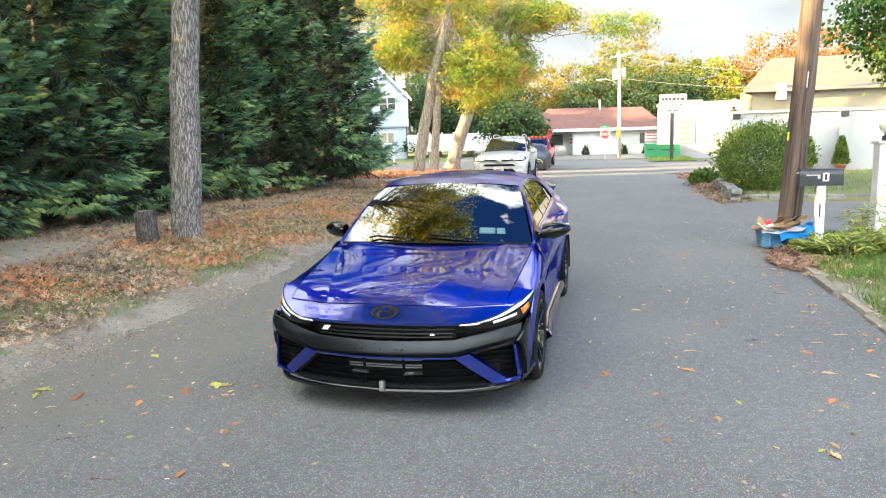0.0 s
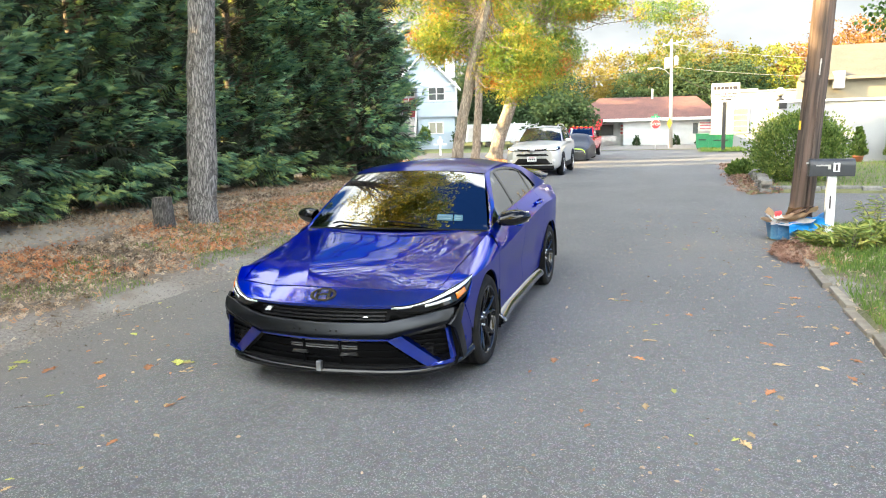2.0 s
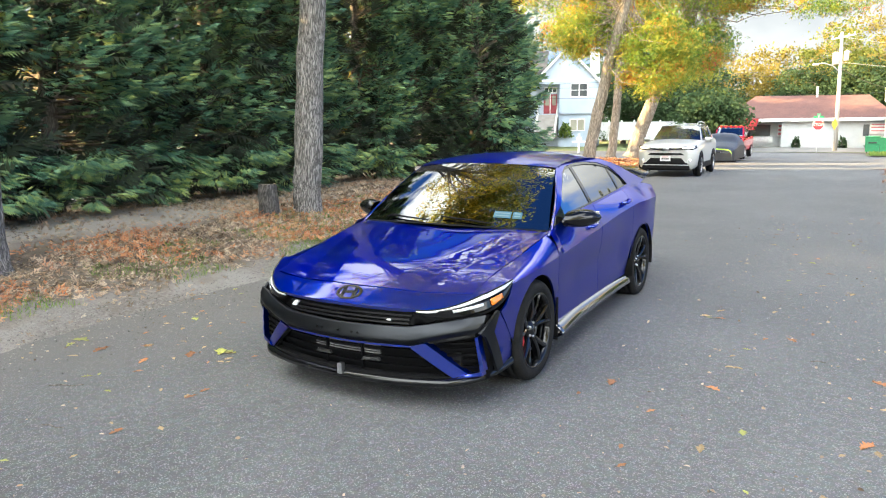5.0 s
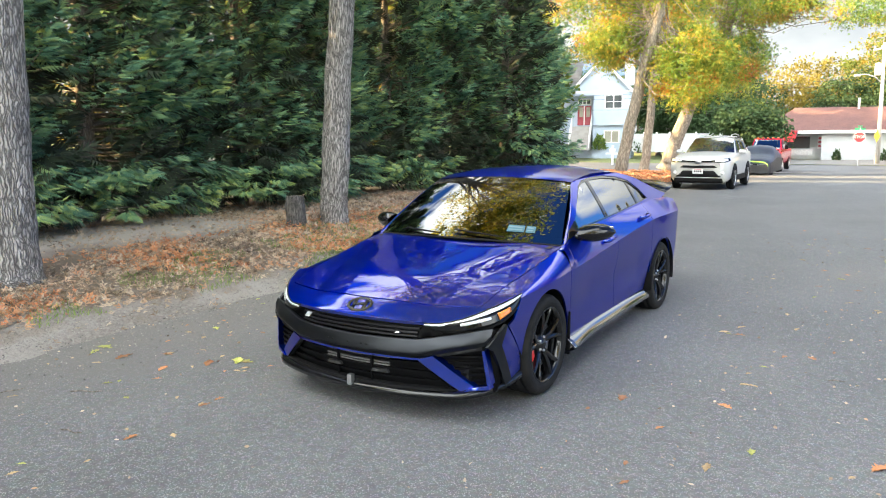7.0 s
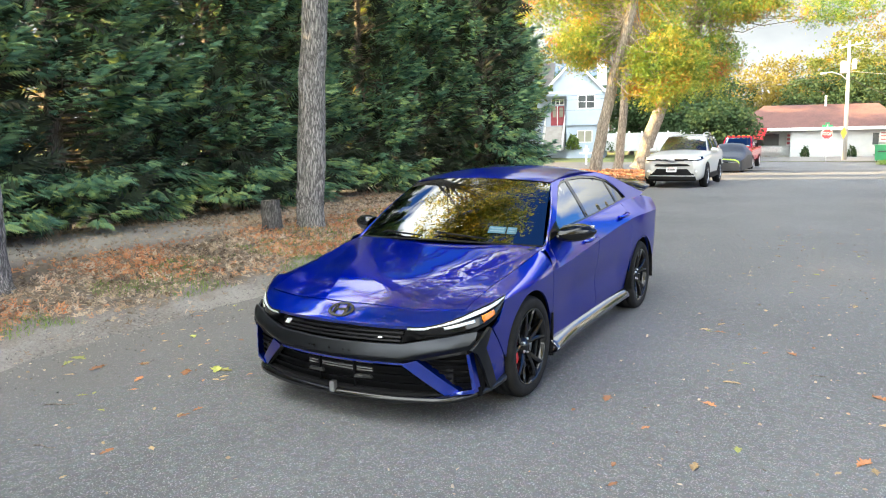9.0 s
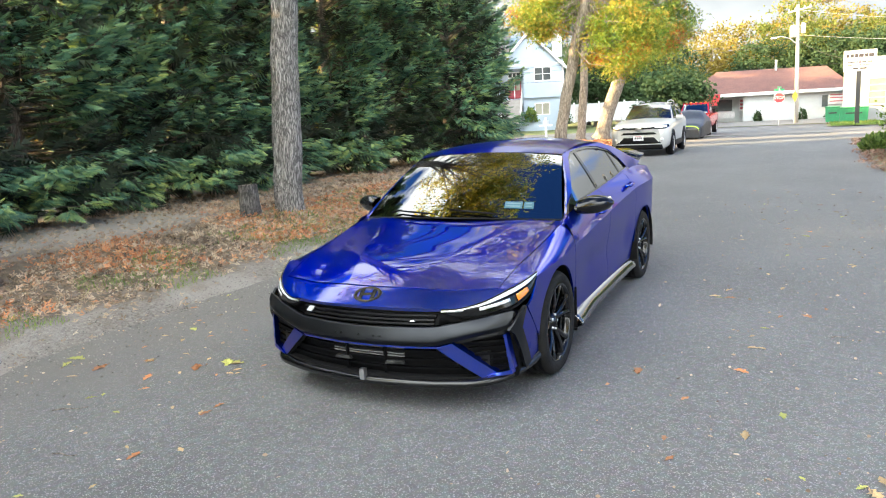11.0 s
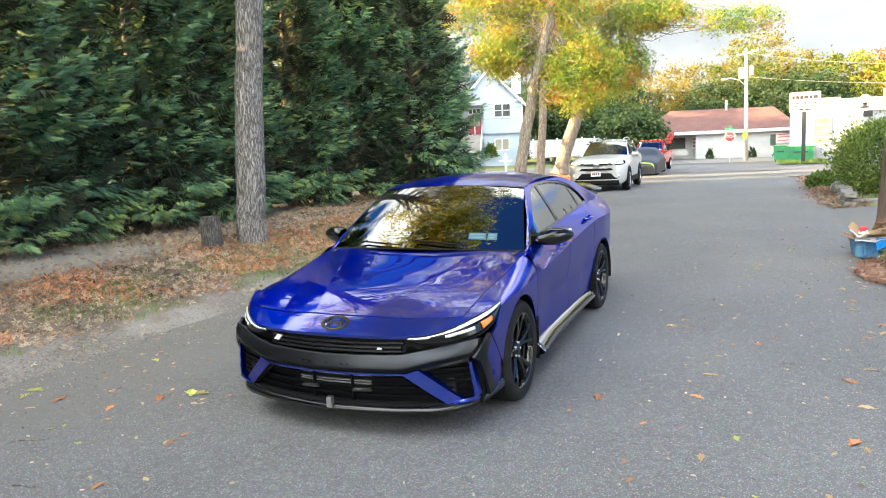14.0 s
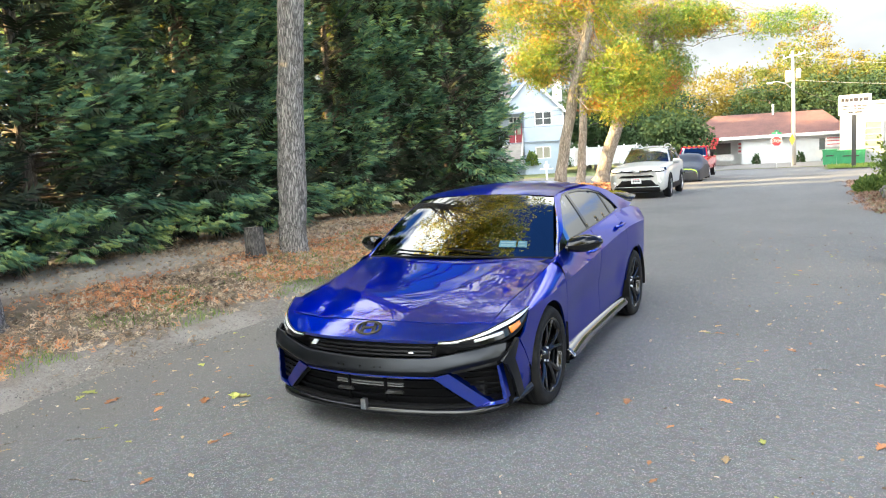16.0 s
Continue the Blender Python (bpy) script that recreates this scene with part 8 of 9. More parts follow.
for xr in (-26.95, -24.95):
    bm = bmesh.new()
    tube(bm, [(xr, HY - 2.9, 1.3), (xr, HY + 0.3, 3.7)], [0.05, 0.05], 6)
    part("rail", bm, "white_paint", house)
    for k in range(9):
        yy = HY - 2.8 + 0.36 * k
        part("baluster", boxed(xr - 0.025, xr + 0.025, yy, yy + 0.05, 0.3 + 0.24 * k, 1.35 + 0.26 * k), "white_paint", house)
shrub("foundation_shrub", -19.6, 69.0, 0.0, 1.0, 2.0, 900, 0.3, "far_dark", "dark evergreen shrub beside the blue house", 401)
shrub("foundation_shrub", -24.0, 69.2, 0.2, 0.6, 1.4, 500, 0.25, "bush", "green shrub beside the house steps", 402)

# white panel fence beside it
fence = thing("fence", pose(0, 0, 0), "white vinyl panel fence beside the house", "fence")
for k in range(8):
    x = -20.2 + 1.25 * k
    part("panel", boxed(x, x + 1.12, 68.0, 68.05, 0.05, 1.8), "garage_wall", fence)
    part("post", boxed(x + 1.12, x + 1.25, 67.95, 68.1, 0.0, 1.95), "white_paint", fence)

# post box of that house
hb = thing("mailbox", pose(-16.8, 52.5, ZF + 0.35), "white wooden post mailbox by the far lawn", "mailbox")
part("post", boxed(-0.07, 0.07, -0.07, 0.07, -0.6, 1.25), "white_paint", hb)
part("arm", boxed(-0.55, 0.55, -0.06, 0.06, 0.55, 0.68), "white_paint", hb)
part("box", boxed(-0.16, 0.16, -0.28, 0.28, 0.70, 1.0, 0.05), "white_paint", hb)

# low white garage with a red-brown hipped roof
gar = thing("garage_building", pose(0, 0, 0), "low white garage with red-brown hipped roof", "building")
part("wall", boxed(-3.5, 5.2, 70.0, 80.0, ZF - 0.3, 1.95), "garage_wall", gar)
part("wall", boxed(-7.0, -3.5, 71.6, 80.0, ZF - 0.3, 1.95), "garage_wall", gar)
bm = bmesh.new()
e = [(-9.0, 69.5, 1.85), (5.7, 69.5, 1.85), (5.7, 80.5, 1.85), (-9.0, 80.5, 1.85)]
rdg = [(-6.4, 75.0, 4.15), (3.3, 75.0, 4.05)]
E_ = [bm.verts.new(p) for p in e]
R_ = [bm.verts.new(p) for p in rdg]
for f in ((E_[0], E_[1], R_[1], R_[0]), (E_[1], E_[2], R_[1]), (E_[2], E_[3], R_[0], R_[1]), (E_[3], E_[0], R_[0]), (E_[3], E_[2], E_[1], E_[0])):
    bm.faces.new(f)
bmesh.ops.recalc_face_normals(bm, faces=bm.faces[:])
part("roof", bm, "roof_red", gar, "red-brown shingle roof")
part("fascia", boxed(-9.05, 5.75, 69.42, 69.5, 1.68, 1.95), "white_paint", gar)
part("vent_pipe", boxed(-1.1, -0.9, 74.4, 74.6, 3.9, 4.9), "galv", gar)
gd = part("garage_door", boxed(3.0, 3.45, 69.9, 70.0, 0.35, 1.35), "window_dark", gar)
part("wall_sign", boxed(3.5, 5.1, 69.88, 70.0, 0.55, 1.5), "sign_white", gar)
for z in (0.75, 1.05, 1.3):
    part("bar", boxed(3.6, 5.0, 69.86, 69.88, z, z + 0.09), "sign_rose", gar)
part("wall_sign", boxed(-3.95, -3.6, 71.5, 71.6, 0.3, 1.5), "sign_white", gar)
for z in (0.45, 0.8, 1.15):
    part("bar", boxed(-3.9, -3.65, 71.48, 71.5, z, z + 0.2), "sign_rose", gar)
part("window", boxed(-6.5, -4.6, 71.5, 71.6, 0.35, 1.4), "window_dark", gar)
part("railing", boxed(-6.9, -4.2, 69.6, 69.66, ZF + 0.5, ZF + 1.0), "galv", gar)
bm = bmesh.new()
v = [bm.verts.new(p) for p in [(-8.2, 66.8, 0.95), (-5.4, 66.8, 0.95), (-5.4, 69.4, 1.95), (-8.2, 69.4, 1.95)]]
bm.faces.new(v)
bmesh.ops.solidify(bm, geom=bm.faces[:], thickness=0.08)
part("awning", bm, "awning_red", gar, "red sloping awning")
for x in (-2.2, -0.0 + 1.5, 3.6):
    shrub("clipped_shrub", x, 69.2, ZF, 0.33, 0.85, 300, 0.16, "far_dark", "small dark clipped shrub against the garage", 410 + int(x * 3))

# white flat-roofed shop at the corner
shop = thing("shop_building", pose(0, 0, 0), "white flat-roofed corner shop building", "building")
part("wall", boxed(4.55, 30.0, 58.0, 68.0, ZF - 0.3, 3.7), "white_wall", shop)
part("parapet", boxed(4.45, 7.6, 57.92, 68.0, 3.7, 3.95), "white_wall", shop)
part("parapet", boxed(7.6, 30.0, 57.94, 68.0, 3.7, 3.82), "white_wall", shop)
wall_window(shop, 5.9, 6.95, 58.0, 0.6, 2.4, "window_pale", cols=1, rows=4)

# long white wall of the house beside the lawn
yard = thing("white_wall_building", pose(0, 0, 0), "long white wall beside the lawn and drive", "wall", kind="structure")
part("wall", boxed(5.75, 24.0, 26.0, 26.5, -0.5, 2.25), "white_wall", yard)
part("cap", boxed(5.65, 24.1, 25.92, 26.58, 2.25, 2.33), "white_paint", yard)
for x in (5.75, 9.6, 13.4, 17.2):
    part("pier", boxed(x - 0.16, x + 0.16, 25.88, 26.0, -0.4, 2.25), "white_wall", yard)
    part("bracket", boxed(x - 0.14, x + 0.14, 25.84, 25.9, 2.02, 2.24), "metal_dark", yard)
gl = thing("globe_lamp", pose(5.68, 26.2, 2.33), "cream globe lamp on the white wall's end", "lamp")
bm = bmesh.new()
lathe(bm, [(0.001, 0.0), (0.15, 0.0), (0.15, 0.05), (0.06, 0.09), (0.06, 0.16), (0.12, 0.18)], 16, "z")
part("base", bm, "metal_dark", gl)
bm = bmesh.new()
bmesh.ops.create_uvsphere(bm, u_segments=20, v_segments=12, radius=0.17)
bmesh.ops.translate(bm, vec=(0, 0, 0.33), verts=bm.verts)
for f in bm.faces:
    f.smooth = True
part("globe", bm, "globe", gl)

# cream house with a tan roof behind
ch = thing("house", pose(0, 0, 0), "cream house with a tan shingle roof behind the white wall", "house")
part("wall", boxed(9.3, 22.0, 45.0, 50.0, ZF - 0.2, 4.0), "cream", ch)
bm = bmesh.new()
v = [bm.verts.new(p) for p in [(8.65, 44.5, 4.0), (24, 44.5, 4.0), (24, 50, 6.25), (11.15, 50, 6.25), (11.15, 50, 6.25), (10.6, 55.5, 3.95), (24, 55.5, 3.95)]]
bm.faces.new((v[0], v[1], v[2], v[3]))
bm.faces.new((v[3], v[2], v[6], v[5]))
bm.faces.new((v[0], v[3], v[5]))
bmesh.ops.recalc_face_normals(bm, faces=bm.faces[:])
bmesh.ops.solidify(bm, geom=bm.faces[:], thickness=0.15)
part("roof", bm, "roof_tan", ch, "tan shingle roof")
part("fascia", boxed(8.65, 24, 44.42, 44.5, 3.82, 4.0), "cream", ch)
part("dormer", boxed(10.6, 11.15, 44.35, 45.6, 3.3, 4.3), "white_wall", ch)
# ---- street furniture on the house side ----
up_ = thing("utility_pole", pose(3.80, 6.45, 0.03, 0, 3.3, 0), "leaning brown wooden utility pole with cracked grain", "utility pole")
bm = bmesh.new()
tube(bm, [(0, 0, -0.15)] + [(0.004 * math.sin(k * 1.9), 0, 0.25 + 0.5 * k) for k in range(21)], [0.158 - 0.0022 * k for k in range(22)], 26, wob=0.05, seed=3)
part("shaft", bm, "pole_wood", up_)
bm = bmesh.new()
tube(bm, [(0.03, -0.161, 0.1), (0.03, -0.152, 1.5), (0.03, -0.147, 2.2)], [0.009] * 3, 6)
part("ground_wire", bm, "pole_wood", up_)
part("tag", boxed(0.004, 0.020, -0.160, -0.152, 2.24, 2.46, 0.002), "galv", up_, "small pale metal strip")
part("marker", boxed(-0.158, -0.135, -0.09, -0.06, 1.50, 1.62, 0.004), "sign_yellow", up_, "yellow marker strip")
for a, z, ln in ((-1.9, 3.3, 1.4), (-1.2, 2.4, 1.2), (-2.3, 1.0, 0.9), (-1.6, 0.8, 0.7)):
    bm = bmesh.new()
    r = 0.153 - 0.004 * z
    tube(bm, [(r * math.cos(a), r * math.sin(a), z - ln / 2), (r * math.cos(a + 0.05), r * math.sin(a + 0.05), z), (r * math.cos(a - 0.04), r * math.sin(a - 0.04), z + ln / 2)], [0.002, 0.006, 0.002], 5)
    part("crack", bm, "sign_text", up_)

mb = thing("mailbox", pose(4.11, 5.98, 0.06), "black dome-topped mailbox on a peeling white wooden post", "mailbox")
bm = boxed(-0.055, 0.055, -0.055, 0.055, -0.05, 0.86, 0.006)
part("post", bm, "white_paint", mb, "peeling white wooden post")
bm = bmesh.new()
prof = [(-0.085, 0.0), (0.085, 0.0), (0.085, 0.13)] + [(0.085 * math.cos(radians(a)), 0.13 + 0.10 * math.sin(radians(a))) for a in range(15, 180, 15)] + [(-0.085, 0.13)]
prism(bm, prof, -0.265, 0.265, "yz")
for v_ in bm.verts:
    v_.co.z += 0.86
bx = part("box", bm, "mailbox", mb)
bm = bmesh.new()
prism(bm, [(y * 1.06, z * 1.03 - 0.003) for y, z in prof], -0.285, -0.255, "yz")
for v_ in bm.verts:
    v_.co.z += 0.86
part("door", bm, "mailbox", mb)
part("latch", boxed(-0.315, -0.28, -0.012, 0.012, 1.025, 1.04, 0.003), "steel", mb)
fl_ = part("flag", boxed(-0.21, -0.03, -0.098, -0.088, 0.995, 1.013, 0.002), "galv", mb, "grey metal flag lying down")
part("flag_tab", boxed(-0.065, -0.03, -0.0985, -0.0885, 0.955, 0.997, 0.002), "galv", fl_)
npl = part("plate", boxed(0.0, 0.08, -0.094, -0.0865, 0.92, 1.035, 0.002), "paper", mb, "small white plate")
part("bar", boxed(0.025, 0.055, -0.097, -0.0945, 0.935, 1.02), "sign_text", npl)
part("post_tag", boxed(-0.02, 0.0, -0.059, -0.0555, 0.42, 0.60), "sign_text", mb)

# recycling tub with cardboard and a blue tarp
tub = thing("recycling_tub", pose(3.64, 6.30, 0.02, 0, 0, 6), "blue plastic recycling tub at the road's edge", "recycling bin")
bm = bmesh.new()
rows = []
for z, w, d in ((0.0, 0.235, 0.18), (0.02, 0.24, 0.185), (0.205, 0.265, 0.21), (0.21, 0.285, 0.23), (0.24, 0.285, 0.23), (0.24, 0.26, 0.205), (0.04, 0.22, 0.165)):
    rr = []
    for k in range(33):
        a = 2 * math.pi * k / 32
        c, s = math.cos(a), math.sin(a)
        rr.append((w * math.copysign(abs(c) ** 0.35, c), d * math.copysign(abs(s) ** 0.35, s), z))
    rows.append(rr)
vs = grid_patch(bm, rows, False)
bm.faces.new(vs[0][:-1])
bm.faces.new(vs[-1][:-1])
bmesh.ops.recalc_face_normals(bm, faces=bm.faces[:])
part("tub", bm, "bin_blue", tub)
for x in (-0.15, 0.0, 0.15):
    part("rib", boxed(x - 0.012, x + 0.012, -0.215, -0.17, 0.03, 0.20, 0.004), "bin_blue", tub)
def bent_sheet(name, material, m, w, d, thick, label, category, curl, seed):
    """A torn sheet with a fold across it and uneven edges."""
    r_ = np.random.default_rng(seed)
    t = thing(name, m, label, category)
    bm = bmesh.new()
    edge = r_.uniform(-0.03, 0.03, (2, 9))
    grid_patch(bm, [[(w * (i / 8 - 0.5) + (k in (0, 5)) * 0.01 * math.sin(3 * i + seed), d * (k / 5 - 0.5) + (edge[0][i] if k == 0 else edge[1][i] if k == 5 else 0),
                      curl * abs(i / 8 - 0.45) ** 1.2 + 0.012 * math.sin(1.7 * i + k + seed)) for k in range(6)] for i in range(9)])
    bmesh.ops.solidify(bm, geom=bm.faces[:], thickness=thick)
    part("sheet", bm, material, t)


bent_sheet("cardboard_sheet", "cardboard", pose(3.58, 6.24, 0.275, 6, -10, 8), 0.56, 0.34, 0.008, "torn flattened brown cardboard on the tub", "cardboard", 0.16, 1)
bent_sheet("cardboard_sheet", "cardboard", pose(3.66, 6.33, 0.330, -14, -16, 22), 0.60, 0.30, 0.008, "long torn brown cardboard on the heap", "cardboard", 0.08, 2)
bent_sheet("cardboard_sheet", "cardboard", pose(3.80, 6.37, 0.385, -38, -12, 14), 0.34, 0.22, 0.008, "folded brown carton flap standing in the heap", "cardboard", 0.12, 3)
bent_sheet("cardboard_sheet", "cardboard", pose(3.50, 6.15, 0.320, 18, 14, -24), 0.36, 0.16, 0.008, "crumpled brown carton scrap on the tub", "cardboard", 0.2, 4)
bent_sheet("cardboard_sheet", "cardboard", pose(3.84, 6.25, 0.355, 8, -22, -6), 0.40, 0.20, 0.008, "bent brown carton strip over the blue sheet", "cardboard", 0.1, 5)
bent_sheet("paper_sheet", "paper", pose(3.68, 6.07, 0.270, 10, -6, -8), 0.56, 0.22, 0.004, "white folded paper on the tub", "paper", 0.06, 6)
bent_sheet("paper_sheet", "paper", pose(3.44, 6.11, 0.310, 24, 6, 20), 0.22, 0.14, 0.004, "crumpled white paper at the tub's rim", "paper", 0.12, 7)
rc = thing("red_carton", pose(3.50, 6.20, 0.370, 20, 10, 30), "crushed red carton among the cardboard", "carton")
bm = boxed(-0.045, 0.045, -0.04, 0.04, -0.03, 0.03, 0.012)
for v in bm.verts:
    v.co += Vector((0.012 * math.sin(40 * v.co.y), 0.01 * math.sin(50 * v.co.z), 0.015 * math.sin(30 * v.co.x)))
part("carton", bm, "sign_red", rc)
tp = thing("blue_tarp", pose(3.92, 6.18, -0.05), "crumpled bright blue plastic sheet beside the tub", "tarp")
bm = bmesh.new()
rows = []
for i in range(15):
    rr = []
    for k in range(12):
        u, v_ = i / 14, k / 11
        h = 0.30 + 0.10 * u + 0.03 * math.sin(9 * u + 5 * v_) - 0.20 * max(0, 0.25 - v_) * 2.2
        rr.append((-0.30 + 0.50 * u, -0.27 + 0.46 * v_, max(0.08, h + 0.02 * noise.noise(Vector((u * 5, v_ * 5, 1))))))
    rows.append(rr)
grid_patch(bm, rows)
bmesh.ops.solidify(bm, geom=bm.faces[:], thickness=0.006)
part("sheet", bm, "tarp_blue", tp)
bx2 = thing("cardboard_box", pose(3.93, 6.20, 0.03, 0, 0, 15), "brown cardboard box under the blue sheet", "cardboard box")
part("carton", boxed(-0.18, 0.18, -0.15, 0.15, 0.0, 0.22, 0.006), "cardboard", bx2)

# white gate post with a globe
gp = thing("gate_post", pose(5.22, 6.95, 0.05), "white square gate post with a cream globe lamp", "gate post")
part("post", boxed(-0.15, 0.15, -0.15, 0.15, -0.1, 1.40, 0.01), "white_paint", gp)
part("cap", boxed(-0.18, 0.18, -0.18, 0.18, 1.40, 1.44, 0.01), "white_paint", gp)
bm = bmesh.new()
lathe(bm, [(0.001, 1.44), (0.09, 1.44), (0.09, 1.50), (0.05, 1.53), (0.08, 1.56)], 18, "z")
part("lamp_base", bm, "metal_dark", gp)
bm = bmesh.new()
bmesh.ops.create_uvsphere(bm, u_segments=24, v_segments=14, radius=0.13)
bmesh.ops.translate(bm, vec=(0, 0, 1.66), verts=bm.verts)
for f in bm.faces:
    f.smooth = True
part("globe", bm, "globe", gp)

# potted conical shrubs before the white wall
for k, x in enumerate((8.32, 9.45, 13.0)):
    pt = thing("potted_shrub", pose(x, 25.5, float(road_z(25.5)) + 0.05), "small conical evergreen in a terracotta pot", "potted plant", "pots along the white wall")
    bm = bmesh.new()
    lathe(bm, [(0.001, 0.0), (0.13, 0.0), (0.18, 0.26), (0.20, 0.26), (0.20, 0.30), (0.17, 0.30), (0.16, 0.25), (0.001, 0.25)], 18, "z")
    part("pot", bm, "terracotta", pt)
    n = 900
    zz = rng.uniform(0, 1, n) ** 1.2
    aa = rng.uniform(0, 2 * math.pi, n)
    rr_ = 0.27 * (1 - zz) ** 0.7 * rng.uniform(0.6, 1.05, n)
    c = np.stack([rr_ * np.cos(aa), rr_ * np.sin(aa), 0.28 + 1.0 * zz], 1)
    w_ = np.stack([np.cos(aa), np.sin(aa), 1.2 + 0 * aa], 1)
    part("foliage", spread("foliage", c, w_, rng.uniform(0.08, 0.16, n), QUAD_V, QUAD_F), "bush", pt)
sp_ = thing("yard_lamp", pose(11.2, 25.3, 0.0), "small black bollard lamp by the white wall", "lamp")
bm = bmesh.new()
lathe(bm, [(0.001, 0.0), (0.08, 0.0), (0.05, 0.06), (0.04, 0.5), (0.09, 0.54), (0.09, 0.62), (0.001, 0.70)], 14, "z")
part("bollard", bm, "metal_dark", sp_)

# ---- signs and poles at the crossing ----
GZ = float(road_z(58))
sg = thing("shop_sign", pose(4.95, 52.0, float(road_z(52))), "white rectangular shop sign on a dark post", "sign")
part("post", boxed(-0.16, 0.10, -0.1, 0.1, -0.1, 3.55), "metal_dark", sg)
sb = part("board", boxed(-0.95, 0.95, -0.14, 0.14, 3.52, 4.86, 0.03), "sign_white", sg)
for z0_, z1_, spans, m_ in ((4.40, 4.62, ((-0.80, -0.62), (-0.57, -0.36), (-0.31, -0.12), (-0.07, 0.20), (0.25, 0.44), (0.49, 0.78)), "sign_text"),
                            (4.06, 4.14, ((-0.78, -0.30), (-0.24, -0.12), (0.12, 0.36), (0.42, 0.74)), "sign_text"), (3.98, 4.20, ((-0.07, 0.07),), "sign_rose"),
                            (3.88, 3.94, ((-0.72, -0.46), (-0.40, 0.10), (0.16, 0.70)), "sign_text"), (3.64, 3.74, ((-0.40, -0.08), (0.0, 0.42)), "sign_text")):
    for a, b in spans:
        part("bar", boxed(a, b, -0.150, -0.142, z0_, z1_), m_, sb)
part("frame", boxed(-0.97, 0.97, -0.145, 0.145, 4.20, 4.25), "galv", sb)


def octagon(r):
    return [(r * math.cos(radians(22.5 + 45 * k)), r * math.sin(radians(22.5 + 45 * k))) for k in range(8)]


ss_ = thing("stop_sign", pose(-0.05, 58.6, GZ), "red stop sign with green street-name plates on a steel post", "stop sign")
part("post", boxed(-0.03, 0.03, 0.01, 0.06, -0.1, 2.9), "galv", ss_)
bm = bmesh.new()
prism(bm, octagon(0.41), -0.012, 0.0)
bmesh.ops.translate(bm, vec=(0, 0, 2.10), verts=bm.verts)
part("rim", bm, "sign_white", ss_)
bm = bmesh.new()
prism(bm, octagon(0.375), -0.018, -0.013)
bmesh.ops.translate(bm, vec=(0, 0, 2.10), verts=bm.verts)
pn = part("panel", bm, "sign_red", ss_)


def lettering(text, size, material, parent, m):
    cu = bpy.data.curves.new("lettering", "FONT")
    cu.body, cu.size, cu.align_x, cu.align_y, cu.extrude = text, size, "CENTER", "CENTER", 0.003
    tmp = new("lettering", cu)
    me = bpy.data.meshes.new_from_object(tmp.evaluated_get(bpy.context.evaluated_depsgraph_get()))
    bpy.data.objects.remove(tmp)
    me.materials.clear()
    o_ = part("lettering", me, material, parent)
    o_.matrix_local = m
    return o_


lettering("STOP", 0.30, "sign_white", pn, pose(0, -0.024, 2.10, 90, 0, 0))
part("street_plate", boxed(-0.35, 0.35, 0.02, 0.04, 2.62, 2.78), "sign_green", ss_, "green street-name plate")
o = part("street_plate", boxed(-0.35, 0.35, -0.01, 0.01, 2.80, 2.96), "sign_green", ss_, "green street-name plate")
o.matrix_local = pose(0, 0.03, 0, 0, 0, 70)
yd = thing("warning_sign", pose(1.0, 60.5, GZ, 0, 0, 66), "yellow diamond warning sign on a steel post", "road sign")
part("post", boxed(-0.03, 0.03, 0.0, 0.05, -0.1, 2.6), "galv", yd)
bm = bmesh.new()
prism(bm, [(0, -0.48), (0.48, 0), (0, 0.48), (-0.48, 0)], -0.014, 0.0)
bmesh.ops.translate(bm, vec=(0, 0, 2.15), verts=bm.verts)
part("panel", bm, "sign_yellow", yd)
bs = thing("road_sign", pose(-10.6, 40.5, float(road_z(40)), 0, 0, -20), "grey back of a small road sign by the oaks", "road sign")
part("post", boxed(-0.03, 0.03, 0.0, 0.05, -0.1, 2.0), "galv", bs)
part("panel", boxed(-0.32, 0.32, -0.015, 0.0, 1.25, 2.0, 0.005), "galv", bs)

fp = thing("street_pole", pose(1.12, 62.0, GZ), "grey wooden power pole with street lamp and transformer", "utility pole")
bm = bmesh.new()
tube(bm, [(0, 0, -0.3), (-0.05, 0, 4.5), (-0.13, 0, 9.2)], [0.17, 0.145, 0.11], 14)
part("shaft", bm, "pole_grey", fp)
bm = boxed(-0.85, 0.85, -0.06, 0.06, 8.75, 8.88)
bmesh.ops.rotate(bm, cent=(0, 0, 8.8), matrix=Matrix.Rotation(radians(-10), 3, "Y"), verts=bm.verts)
part("crossarm", bm, "pole_grey", fp)
for x in (-0.75, -0.3, 0.35, 0.75):
    bm = bmesh.new()
    lathe(bm, [(0.001, 0), (0.05, 0), (0.06, 0.08), (0.03, 0.16), (0.001, 0.17)], 10, "z")
    bmesh.ops.translate(bm, vec=(x, 0, 8.86 + 0.17 * x), verts=bm.verts)
    part("insulator", bm, "paper", fp)
for x, z_, r_, h_ in ((-0.42, 6.75, 0.24, 0.85), (0.30, 7.0, 0.17, 0.7)):
    bm = bmesh.new()
    lathe(bm, [(0.001, z_), (r_, z_), (r_, z_ + h_), (r_ * 0.5, z_ + h_ + 0.08), (0.001, z_ + h_ + 0.1)], 18, "z")
    bmesh.ops.translate(bm, vec=(x, 0, 0), verts=bm.verts)
    part("transformer", bm, "sign_white", fp)
bm = bmesh.new()
tube(bm, [(-0.1, 0, 6.15), (-0.6, -0.2, 6.65), (-1.2, -0.5, 6.85), (-1.7, -0.7, 6.8)], [0.05, 0.045, 0.04, 0.04], 8)
part("lamp_arm", bm, "galv", fp)
